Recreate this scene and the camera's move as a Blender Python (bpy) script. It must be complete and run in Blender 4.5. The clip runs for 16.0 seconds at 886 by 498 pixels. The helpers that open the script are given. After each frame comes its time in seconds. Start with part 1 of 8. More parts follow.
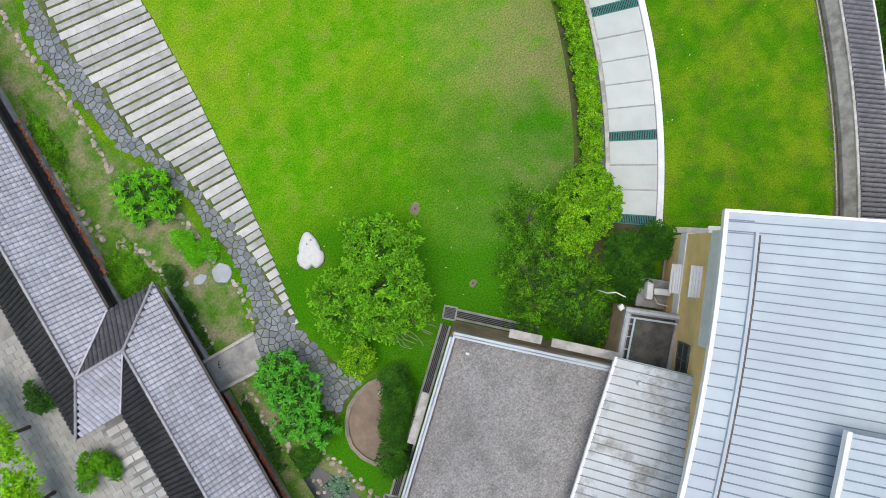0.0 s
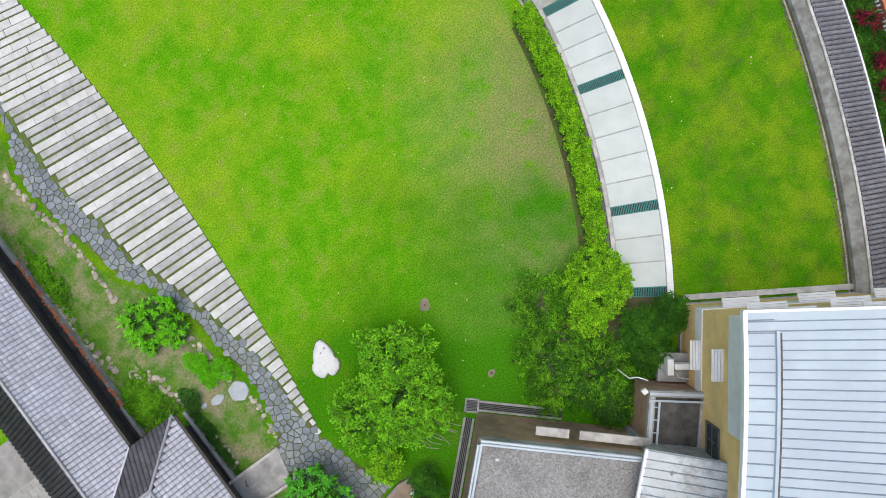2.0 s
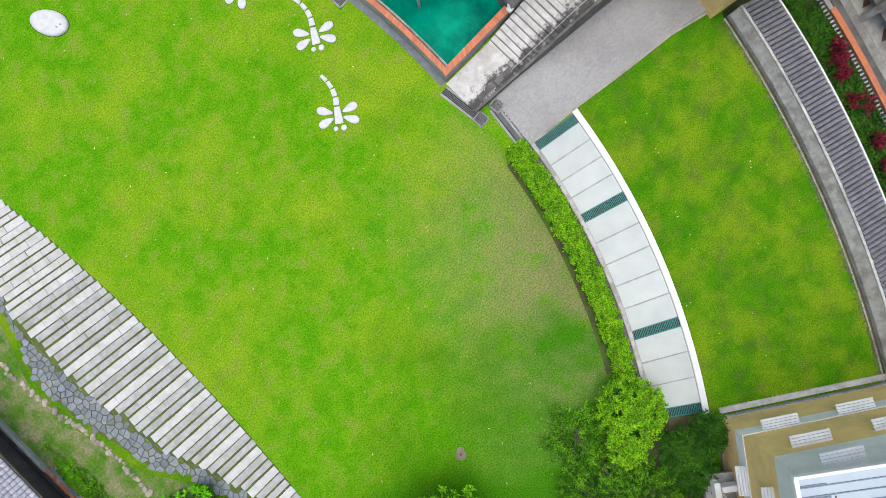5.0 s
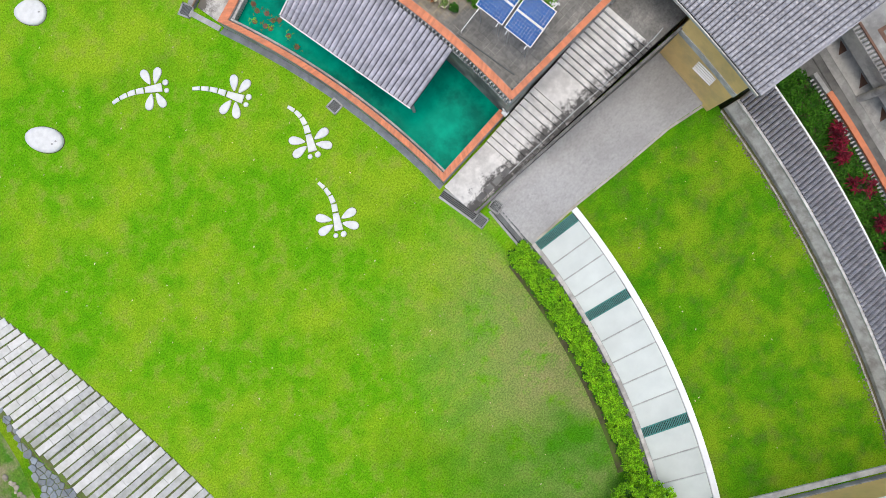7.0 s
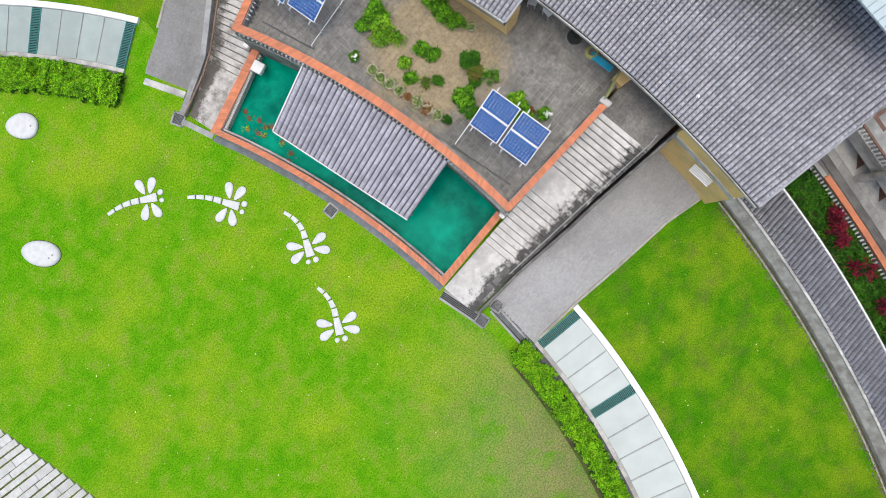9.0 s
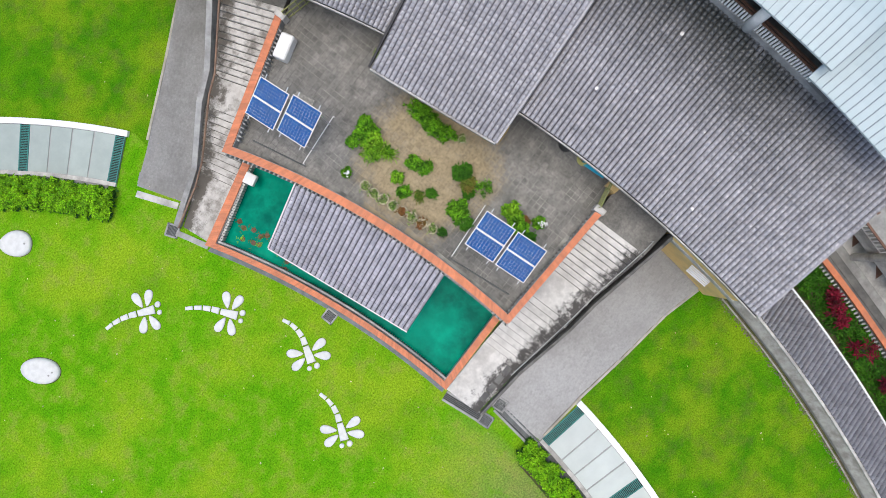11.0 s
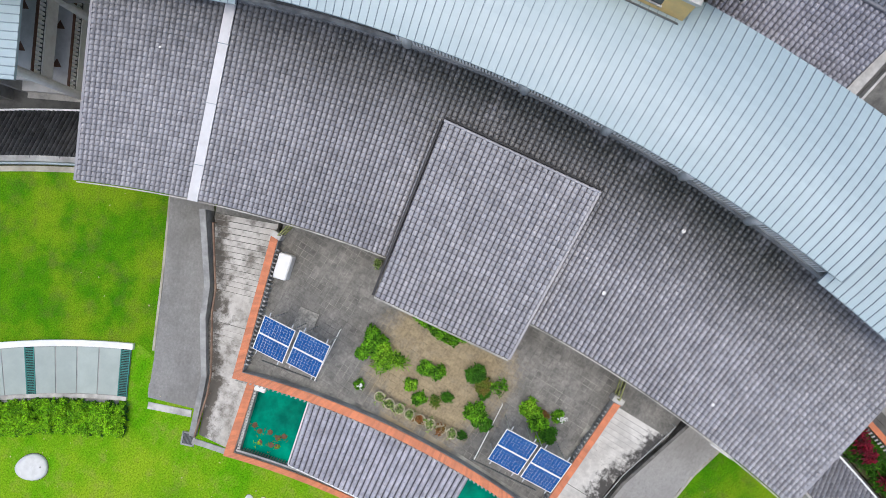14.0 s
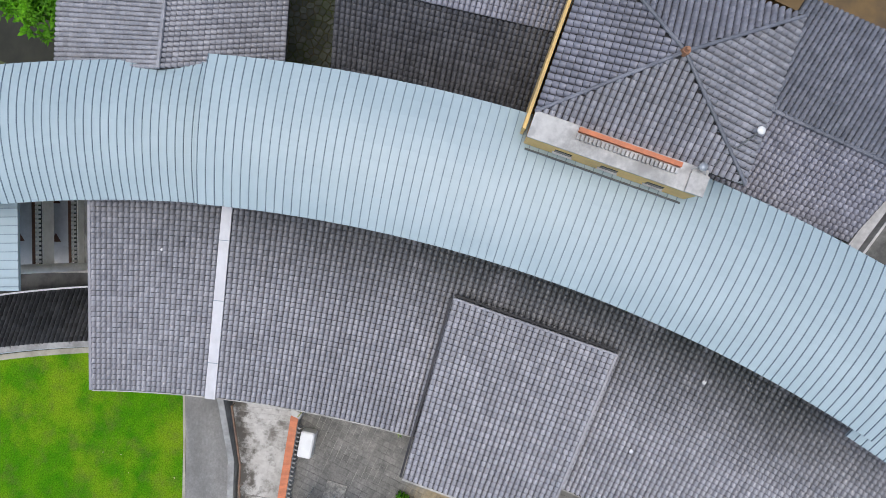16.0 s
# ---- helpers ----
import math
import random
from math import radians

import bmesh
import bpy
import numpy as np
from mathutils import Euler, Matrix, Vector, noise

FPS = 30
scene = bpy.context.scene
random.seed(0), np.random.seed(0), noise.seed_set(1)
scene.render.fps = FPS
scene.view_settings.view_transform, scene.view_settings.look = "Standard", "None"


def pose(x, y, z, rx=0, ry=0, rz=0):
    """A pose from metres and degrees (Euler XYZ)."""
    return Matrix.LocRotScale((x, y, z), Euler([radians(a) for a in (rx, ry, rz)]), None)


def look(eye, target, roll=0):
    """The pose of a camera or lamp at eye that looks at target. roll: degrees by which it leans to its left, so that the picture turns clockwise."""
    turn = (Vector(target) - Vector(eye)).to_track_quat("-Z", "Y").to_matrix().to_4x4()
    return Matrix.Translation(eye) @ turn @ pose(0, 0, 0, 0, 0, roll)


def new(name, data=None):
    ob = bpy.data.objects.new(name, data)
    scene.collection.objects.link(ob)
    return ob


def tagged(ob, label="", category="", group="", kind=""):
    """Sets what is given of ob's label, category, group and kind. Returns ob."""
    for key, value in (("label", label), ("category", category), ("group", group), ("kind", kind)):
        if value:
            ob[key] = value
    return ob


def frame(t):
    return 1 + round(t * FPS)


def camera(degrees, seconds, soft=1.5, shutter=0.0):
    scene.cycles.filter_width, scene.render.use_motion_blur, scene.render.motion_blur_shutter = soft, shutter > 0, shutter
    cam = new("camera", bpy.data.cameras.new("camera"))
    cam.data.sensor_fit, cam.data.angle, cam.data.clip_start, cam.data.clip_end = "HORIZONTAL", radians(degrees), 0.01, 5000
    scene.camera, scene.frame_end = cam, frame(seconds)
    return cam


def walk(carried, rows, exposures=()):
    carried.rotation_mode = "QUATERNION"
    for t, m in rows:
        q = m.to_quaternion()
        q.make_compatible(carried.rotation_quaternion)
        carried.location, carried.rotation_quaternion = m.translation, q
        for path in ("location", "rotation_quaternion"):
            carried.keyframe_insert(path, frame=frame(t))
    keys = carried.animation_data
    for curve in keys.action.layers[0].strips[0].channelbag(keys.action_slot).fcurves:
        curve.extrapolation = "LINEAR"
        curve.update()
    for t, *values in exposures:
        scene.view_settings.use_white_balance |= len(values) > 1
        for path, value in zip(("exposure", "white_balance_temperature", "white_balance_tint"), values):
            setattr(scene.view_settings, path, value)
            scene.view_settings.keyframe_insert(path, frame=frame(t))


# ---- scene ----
cam = camera(72.0, 16.0, soft=0.6)
PATH = [
    (0, (-0.338, 0.649, 33.494), (-0.4026, 0.6892, 31.4950), -88.55),
    (0.5, (0.224, 1.774, 33.411), (0.1577, 1.8131, 31.4129), -91.20),
    (1, (0.782, 2.906, 33.351), (0.7186, 2.9447, 31.3526), -91.95),
    (1.5, (1.350, 4.053, 33.315), (1.2903, 4.0911, 31.3159), -92.36),
    (2, (1.937, 5.198, 33.291), (1.8815, 5.2379, 31.2922), -91.35),
    (2.5, (2.559, 6.324, 33.265), (2.5056, 6.3653, 31.2663), -90.77),
    (3, (3.219, 7.421, 33.228), (3.1680, 7.4636, 31.2287), -89.92),
    (3.5, (3.916, 8.497, 33.169), (3.8664, 8.5384, 31.1698), -91.74),
    (4, (4.652, 9.567, 33.116), (4.6056, 9.6122, 31.1168), -88.92),
    (6.5, (9.382, 14.567, 32.917), (9.3303, 14.6232, 30.9181), -90.08),
    (7, (10.388, 15.483, 32.897), (10.3377, 15.5403, 30.8986), -89.12),
    (7.5, (11.402, 16.389, 32.870), (11.3526, 16.4473, 30.8714), -88.53),
    (8, (12.425, 17.297, 32.841), (12.3768, 17.3551, 30.8421), -88.85),
    (8.5, (13.458, 18.195, 32.824), (13.4083, 18.2525, 30.8251), -90.03),
    (9, (14.482, 19.096, 32.771), (14.4315, 19.1521, 30.7719), -92.04),
    (11.5, (19.751, 23.396, 32.689), (19.7099, 23.4467, 30.6897), -91.97),
    (12, (20.903, 24.352, 32.634), (20.8628, 24.4029, 30.6355), -91.66),
    (12.5, (22.103, 25.321, 32.559), (22.0646, 25.3735, 30.5604), -90.50),
    (13, (23.381, 26.311, 32.505), (23.3446, 26.3638, 30.5060), -89.91),
    (13.5, (24.732, 27.322, 32.479), (24.6996, 27.3739, 30.4801), -89.03),
    (14, (26.167, 28.333, 32.457), (26.1366, 28.3874, 30.4578), -87.93),
    (14.5, (27.705, 29.332, 32.437), (27.6739, 29.3864, 30.4384), -89.78),
    (15, (29.301, 30.325, 32.423), (29.2708, 30.3807, 30.4241), -90.26),
    (15.5, (30.914, 31.338, 32.406), (30.8851, 31.3969, 30.4067), -89.59),
    (16, (32.538, 32.367, 32.395), (32.5131, 32.4273, 30.3964), -87.28),
]
walk(cam, [(t, look(eye, target, roll)) for t, eye, target, roll in PATH], [(0.0, -0.07, 6500, 8), (3.0, 0.05, 6500, 8), (9.0, 0.05, 6500, 8), (13.0, 0.0, 6400, 8), (16.0, -0.2, 6250, 8)])

# ---------------------------------------------------------------- world and light
world = bpy.data.worlds.new("sky")
scene.world = world
world.use_nodes = True
wn = world.node_tree.nodes
sky = wn.new("ShaderNodeTexSky")
sky.sky_type, sky.sun_disc = "NISHITA", False
sky.sun_elevation, sky.sun_rotation = radians(87), radians(310)
sky.dust_density, sky.ozone_density = 4.0, 0.8
world.node_tree.links.new(sky.outputs[0], wn["Background"].inputs[0])
wn["Background"].inputs[1].default_value = 0.195
sun = new("sun", bpy.data.lights.new("sun", "SUN"))
sun.data.energy, sun.data.angle, sun.data.color = 1.2, radians(60), (1.0, 0.97, 0.92)
sun.matrix_world = look((-2.6, 2.2, 62), (0, 0, 0))

# ---------------------------------------------------------------- materials
MATS = {}


def mat(name, a, b, scale=1.0, rough=0.8, c=None, cscale=0.15, camount=0.5, bump=0.0, bscale=20.0, island=0.0, metal=0.0, leaf=False, spec=0.5, stretch=None, fine=None, worn=None, c2=None, c2scale=0.4, c2amount=0.6, lush=None):
    """Two-scale mottled paint: a to b by fine noise, c by broad stains, island: brightness step from piece to piece."""
    if name in MATS:
        return MATS[name]
    m = bpy.data.materials.new(name)
    m.use_nodes = True
    nt = m.node_tree
    N, L = nt.nodes, nt.links
    bs = N["Principled BSDF"]
    geo = N.new("ShaderNodeNewGeometry")
    pos = geo.outputs["Position"]
    if stretch:
        mp = N.new("ShaderNodeMapping")
        mp.inputs["Scale"].default_value = stretch
        L.new(pos, mp.inputs[0])
        pos = mp.outputs[0]

    def noise_at(s, detail=4.0, rough_=0.6):
        n = N.new("ShaderNodeTexNoise")
        n.inputs["Scale"].default_value, n.inputs["Detail"].default_value, n.inputs["Roughness"].default_value = s, detail, rough_
        L.new(pos, n.inputs["Vector"])
        return n.outputs[0]

    def mixed(fac, x, y, amount=1.0, lo=0.35, hi=0.65):
        r = N.new("ShaderNodeMapRange")
        r.inputs[1].default_value, r.inputs[2].default_value, r.inputs[4].default_value = lo, hi, amount
        L.new(fac, r.inputs[0])
        k = N.new("ShaderNodeMix")
        k.data_type = "RGBA"
        L.new(r.outputs[0], k.inputs[0])
        for v, i in ((x, 6), (y, 7)):
            if isinstance(v, tuple):
                k.inputs[i].default_value = (*v, 1)
            else:
                L.new(v, k.inputs[i])
        return k.outputs[2]

    col = mixed(noise_at(scale), a, b)
    if c:
        col = mixed(noise_at(cscale, 5.0, 0.65), col, c, camount, 0.45, 0.62)
    if c2:
        col = mixed(noise_at(c2scale, 8.0, 0.72), col, c2, c2amount, 0.5, 0.66)
    # ring mask for wear and stains; on the hall tiles also painted overhang shade
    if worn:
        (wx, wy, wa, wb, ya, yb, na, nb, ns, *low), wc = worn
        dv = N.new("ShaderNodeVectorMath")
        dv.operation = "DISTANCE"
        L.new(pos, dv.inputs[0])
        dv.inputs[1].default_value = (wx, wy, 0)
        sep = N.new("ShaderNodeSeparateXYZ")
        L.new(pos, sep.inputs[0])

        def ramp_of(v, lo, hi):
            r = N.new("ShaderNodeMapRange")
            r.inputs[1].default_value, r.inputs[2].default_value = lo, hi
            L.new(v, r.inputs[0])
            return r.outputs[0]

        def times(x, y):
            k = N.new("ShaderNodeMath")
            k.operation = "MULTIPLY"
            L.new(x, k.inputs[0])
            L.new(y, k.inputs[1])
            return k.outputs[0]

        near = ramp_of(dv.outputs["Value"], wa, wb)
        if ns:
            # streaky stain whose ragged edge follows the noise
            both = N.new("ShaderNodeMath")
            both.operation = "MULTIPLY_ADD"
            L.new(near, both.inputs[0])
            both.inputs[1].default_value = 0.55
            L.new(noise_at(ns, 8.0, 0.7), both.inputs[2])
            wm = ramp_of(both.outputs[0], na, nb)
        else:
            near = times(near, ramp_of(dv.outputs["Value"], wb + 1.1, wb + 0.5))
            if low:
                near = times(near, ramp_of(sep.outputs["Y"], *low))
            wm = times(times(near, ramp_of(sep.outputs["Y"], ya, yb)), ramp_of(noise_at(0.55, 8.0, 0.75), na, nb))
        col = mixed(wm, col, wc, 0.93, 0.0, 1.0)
    if lush:
        (y0, y1, amount), lc = lush
        sy = N.new("ShaderNodeSeparateXYZ")
        L.new(pos, sy.inputs[0])
        ry = N.new("ShaderNodeMapRange")
        ry.inputs[1].default_value, ry.inputs[2].default_value, ry.inputs[4].default_value = y0, y1, 0.38
        L.new(sy.outputs["Y"], ry.inputs[0])
        ad = N.new("ShaderNodeMath")
        ad.operation = "ADD"
        L.new(noise_at(0.16, 5.0, 0.6), ad.inputs[0])
        L.new(ry.outputs[0], ad.inputs[1])
        col = mixed(ad.outputs[0], col, lc, amount, 0.56, 0.86)
    if fine:
        hf = N.new("ShaderNodeHueSaturation")
        rf0 = N.new("ShaderNodeMapRange")
        rf0.inputs[1].default_value, rf0.inputs[2].default_value, rf0.inputs[3].default_value, rf0.inputs[4].default_value = 0.3, 0.7, 1 - fine[1], 1 + fine[1]
        L.new(noise_at(fine[0], 3.0, 0.7), rf0.inputs[0])
        L.new(rf0.outputs[0], hf.inputs["Value"])
        L.new(col, hf.inputs["Color"])
        col = hf.outputs[0]
    if island:
        info = N.new("ShaderNodeObjectInfo")
        add = N.new("ShaderNodeMath")
        add.operation = "ADD"
        L.new(geo.outputs["Random Per Island"], add.inputs[0])
        L.new(info.outputs["Random"], add.inputs[1])
        fr = N.new("ShaderNodeMath")
        fr.operation = "FRACT"
        L.new(add.outputs[0], fr.inputs[0])
        r = N.new("ShaderNodeMapRange")
        r.inputs[3].default_value, r.inputs[4].default_value = 1 - island, 1 + island
        L.new(fr.outputs[0], r.inputs[0])
        h = N.new("ShaderNodeHueSaturation")
        L.new(r.outputs[0], h.inputs["Value"])
        L.new(col, h.inputs["Color"])
        col = h.outputs[0]
    L.new(col, bs.inputs["Base Color"])
    bs.inputs["Roughness"].default_value, bs.inputs["Metallic"].default_value = rough, metal
    bs.inputs["Specular IOR Level"].default_value = spec
    if bump:
        bn = N.new("ShaderNodeBump")
        bn.inputs["Strength"].default_value, bn.inputs["Distance"].default_value = bump, 0.02
        L.new(noise_at(bscale, 3.0), bn.inputs["Height"])
        L.new(bn.outputs[0], bs.inputs["Normal"])
    if leaf:
        tr = N.new("ShaderNodeBsdfTranslucent")
        L.new(col, tr.inputs[0])
        ms = N.new("ShaderNodeMixShader")
        ms.inputs[0].default_value = 0.3
        L.new(bs.outputs[0], ms.inputs[1])
        L.new(tr.outputs[0], ms.inputs[2])
        L.new(ms.outputs[0], N["Material Output"].inputs[0])
    MATS[name] = m
    return m


GRASSDEEP = mat("deep_grass", (0.042, 0.172, 0.004), (0.085, 0.225, 0.006), 0.9, 1.0, (0.165, 0.268, 0.012), 0.3, 0.85, c2=(0.105, 0.12, 0.03), c2scale=0.8, c2amount=0.5, bump=0.5, bscale=24.0, spec=0.0, fine=(13.0, 0.45))
GRASS = mat("grass", (0.078, 0.262, 0.005), (0.128, 0.325, 0.007), 0.9, 1.0, (0.25, 0.365, 0.018), 0.15, 0.7, c2=(0.22, 0.235, 0.05), c2scale=0.9, c2amount=0.55, bump=0.5, bscale=24.0, spec=0.0, fine=(11.0, 0.46), worn=((-22.5, 18.84, 25.0, 33.6, 18.0, 8.0, 0.36, 0.5, 0), (0.25, 0.21, 0.105)), lush=((15.0, 0.0, 0.95), (0.04, 0.178, 0.004)))
DRY = mat("dry_turf", (0.055, 0.17, 0.012), (0.115, 0.20, 0.03), 1.3, 0.95, (0.27, 0.235, 0.15), 0.6, 0.85, 0.8, 22.0, spec=0.1, fine=(8.0, 0.3))
SOIL = mat("soil", (0.10, 0.085, 0.05), (0.06, 0.085, 0.02), 2.5, 0.95, (0.14, 0.12, 0.08), 0.5, 0.6, 0.6, 15, spec=0.1)
EARTH = mat("terrace_earth", (0.32, 0.26, 0.16), (0.22, 0.19, 0.135), 1.5, 0.95, (0.16, 0.152, 0.13), 0.55, 0.9, 0.5, 15, spec=0.1)
FIELD = mat("far_ground", (0.06, 0.12, 0.02), (0.10, 0.10, 0.05), 0.2, 0.95, (0.05, 0.09, 0.02), 0.03, 0.6)
SLAB = mat("stone_slab", (0.58, 0.58, 0.56), (0.50, 0.50, 0.48), 3.0, 0.8, (0.38, 0.39, 0.34), 0.9, 0.5, 0.3, 30, island=0.07)
SLABGREY = mat("grey_slab", (0.46, 0.465, 0.46), (0.36, 0.365, 0.362), 3.0, 0.8, (0.26, 0.275, 0.225), 0.9, 0.6, 0.3, 30, island=0.08)
FLAG = mat("flagstone", (0.205, 0.235, 0.265), (0.135, 0.16, 0.185), 3.5, 0.7, (0.24, 0.245, 0.22), 1.0, 0.5, 0.3, 25, island=0.24)
COBBLE = mat("river_stone", (0.46, 0.41, 0.34), (0.27, 0.24, 0.19), 5.0, 0.85, (0.15, 0.165, 0.09), 1.5, 0.5, 0.4, 20, island=0.32)
WHITE = mat("white_paint", (0.80, 0.80, 0.80), (0.72, 0.73, 0.73), 2.0, 0.6, (0.6, 0.61, 0.6), 0.8, 0.4, 0.1, 30)
SHELL = mat("white_stone", (0.64, 0.65, 0.64), (0.55, 0.56, 0.55), 4.0, 0.6, (0.62, 0.62, 0.6), 1.2, 0.35, 0.2, 18)
CONC = mat("concrete", (0.40, 0.40, 0.39), (0.30, 0.30, 0.29), 2.2, 0.85, (0.16, 0.16, 0.155), 0.6, 0.7, 0.3, 25)
CONCLIGHT = mat("pale_concrete", (0.56, 0.55, 0.52), (0.44, 0.43, 0.41), 2.2, 0.85, (0.27, 0.26, 0.245), 0.55, 0.8, 0.25, 25)
STEPS = mat("weathered_concrete", (0.66, 0.645, 0.61), (0.54, 0.53, 0.50), 3.0, 0.85, (0.2, 0.19, 0.18), 1.0, 0.35, 0.25, 25, worn=((0.3, -183.2, 202.2, 200.35, 0, 1, 0.9, 1.04, 1.9), (0.04, 0.038, 0.035)))
STEPSDULL = mat("dull_weathered_concrete", (0.58, 0.565, 0.53), (0.46, 0.44, 0.41), 3.0, 0.85, (0.17, 0.15, 0.12), 0.55, 0.5, 0.25, 25, c2=(0.07, 0.06, 0.048), c2scale=1.1, c2amount=0.6, worn=((-54.6, 224.3, 202.3, 200.2, 0, 1, 0.9, 1.05, 1.3), (0.085, 0.075, 0.06)))
PAVER = mat("brick_paver", (0.39, 0.388, 0.378), (0.33, 0.328, 0.32), 8.0, 0.85, (0.28, 0.275, 0.265), 0.5, 0.5, 0.4, 40, island=0.06)
PAVERDARK = mat("worn_brick_paver", (0.31, 0.305, 0.295), (0.25, 0.246, 0.24), 8.0, 0.85, (0.19, 0.186, 0.178), 0.5, 0.6, 0.4, 40, island=0.06)
DECK = mat("terrace_tile", (0.245, 0.235, 0.212), (0.165, 0.16, 0.147), 1.7, 0.85, (0.095, 0.093, 0.083), 0.5, 0.6, 0.3, 25, island=0.12, fine=(7.0, 0.26), worn=((20.9, 26.3, 5.6, 4.1, 0, 1, 0.72, 1.04, 0.6), (0.32, 0.255, 0.15)))
FELT = mat("roof_felt", (0.31, 0.305, 0.295), (0.22, 0.217, 0.21), 5.0, 0.95, (0.2, 0.197, 0.19), 0.3, 0.6, 1.0, 9.0, c2=(0.13, 0.128, 0.12), c2scale=0.5, c2amount=0.6, fine=(11.0, 0.4))
# Dark drains and slabs, and the painted shade in the galleries.
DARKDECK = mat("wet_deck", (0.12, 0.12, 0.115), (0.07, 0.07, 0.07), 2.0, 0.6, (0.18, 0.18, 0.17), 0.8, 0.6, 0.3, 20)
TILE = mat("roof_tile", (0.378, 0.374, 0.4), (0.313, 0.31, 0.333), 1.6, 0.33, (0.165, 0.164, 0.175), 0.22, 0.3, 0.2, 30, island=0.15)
TILELEAN = mat("bright_roof_tile", (0.32, 0.32, 0.35), (0.255, 0.255, 0.28), 1.6, 0.33, (0.22, 0.22, 0.235), 0.3, 0.4, 0.2, 30, island=0.18)
# Dark band by the gallery: algae stain mixed with painted overhang shade.
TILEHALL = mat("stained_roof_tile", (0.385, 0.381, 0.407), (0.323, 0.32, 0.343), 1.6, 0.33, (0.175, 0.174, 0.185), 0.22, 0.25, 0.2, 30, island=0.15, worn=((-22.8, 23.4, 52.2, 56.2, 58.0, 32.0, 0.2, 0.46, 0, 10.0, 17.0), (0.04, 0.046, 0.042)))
FLASH = mat("dull_white_sheet", (0.64, 0.64, 0.66), (0.57, 0.57, 0.585), 2.0, 0.5, (0.48, 0.48, 0.48), 0.8, 0.4, 0.1, 30)
RENDERPALE = mat("pale_painted_render", (0.74, 0.73, 0.70), (0.66, 0.65, 0.62), 2.0, 0.75, (0.46, 0.45, 0.42), 0.8, 0.5, 0.2, 30)
BALUSTER = mat("white_baluster_paint", (0.88, 0.88, 0.86), (0.80, 0.80, 0.78), 3.0, 0.6, (0.62, 0.61, 0.58), 1.4, 0.4, 0.1, 30)
# Near-black tile: shade painted into west slopes; also the dormer's black bars.
TILEBLACK = mat("sooty_roof_tile", (0.034, 0.034, 0.038), (0.02, 0.02, 0.023), 1.6, 0.55, (0.05, 0.05, 0.053), 0.3, 0.5, 0.2, 30, island=0.2, spec=0.25)
# Darker tile copy with the slope's shade put into its colour.
TILESHADE = mat("algae_dark_roof_tile", (0.10, 0.10, 0.108), (0.06, 0.06, 0.066), 1.6, 0.5, (0.12, 0.12, 0.128), 0.3, 0.5, 0.2, 30, island=0.2)
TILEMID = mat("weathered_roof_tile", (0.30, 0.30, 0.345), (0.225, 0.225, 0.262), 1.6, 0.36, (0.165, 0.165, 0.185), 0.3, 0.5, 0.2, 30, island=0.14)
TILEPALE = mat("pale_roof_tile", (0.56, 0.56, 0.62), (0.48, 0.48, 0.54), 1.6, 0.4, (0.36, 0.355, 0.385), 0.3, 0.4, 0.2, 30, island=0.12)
TILESHELTER = mat("lavender_roof_tile", (0.47, 0.465, 0.52), (0.37, 0.37, 0.415), 1.6, 0.4, (0.29, 0.287, 0.315), 0.4, 0.5, 0.2, 30, island=0.13)
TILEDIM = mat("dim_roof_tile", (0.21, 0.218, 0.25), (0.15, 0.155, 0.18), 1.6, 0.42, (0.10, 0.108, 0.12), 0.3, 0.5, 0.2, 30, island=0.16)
TILEDARK = mat("dark_roof_tile", (0.06, 0.064, 0.07), (0.036, 0.038, 0.042), 1.6, 0.45, (0.075, 0.075, 0.08), 0.3, 0.5, 0.2, 30, island=0.25)
UNDER = mat("roof_underlay", (0.045, 0.045, 0.048), (0.03, 0.03, 0.032), 2.0, 0.8)
METAL = mat("roof_sheet", (0.39, 0.487, 0.52), (0.355, 0.45, 0.482), 0.6, 0.34, (0.32, 0.415, 0.455), 0.25, 0.35, 0.05, 6, spec=0.5)
METALB = mat("blue_roof_sheet", (0.46, 0.545, 0.585), (0.41, 0.495, 0.535), 0.6, 0.45, (0.38, 0.43, 0.50), 0.2, 0.6, 0.05, 6)
SEAMPALE = mat("pale_sheet_seam", (0.21, 0.26, 0.33), (0.17, 0.215, 0.28), 1.0, 0.5)
SEAM = mat("sheet_seam", (0.225, 0.29, 0.33), (0.185, 0.24, 0.28), 1.0, 0.5)
ORANGE = mat("orange_tile", (0.62, 0.20, 0.085), (0.50, 0.155, 0.065), 3.0, 0.55, (0.40, 0.15, 0.08), 0.9, 0.5, 0.2, 30, island=0.14)
YELLOW = mat("ochre_wall", (0.85, 0.59, 0.235), (0.78, 0.535, 0.21), 1.2, 0.85, (0.54, 0.40, 0.19), 0.5, 0.6, 0.15, 30)
RAILBROWN = mat("brown_rail", (0.17, 0.085, 0.05), (0.12, 0.06, 0.04), 3.0, 0.6)
BROWN = mat("brown_wall", (0.42, 0.27, 0.17), (0.33, 0.21, 0.135), 1.4, 0.85, (0.10, 0.075, 0.055), 0.6, 0.5, 0.2, 30)
GRATE = mat("green_grating", (0.025, 0.21, 0.185), (0.015, 0.15, 0.135), 3.0, 0.5)
DARK = mat("dark_void", (0.012, 0.012, 0.012), (0.02, 0.02, 0.02), 2.0, 0.9)
IRON = mat("iron_grating", (0.12, 0.13, 0.13), (0.08, 0.085, 0.085), 3.0, 0.6)
STEEL = mat("galvanised_steel", (0.60, 0.62, 0.63), (0.50, 0.52, 0.53), 3.0, 0.4, metal=0.6)
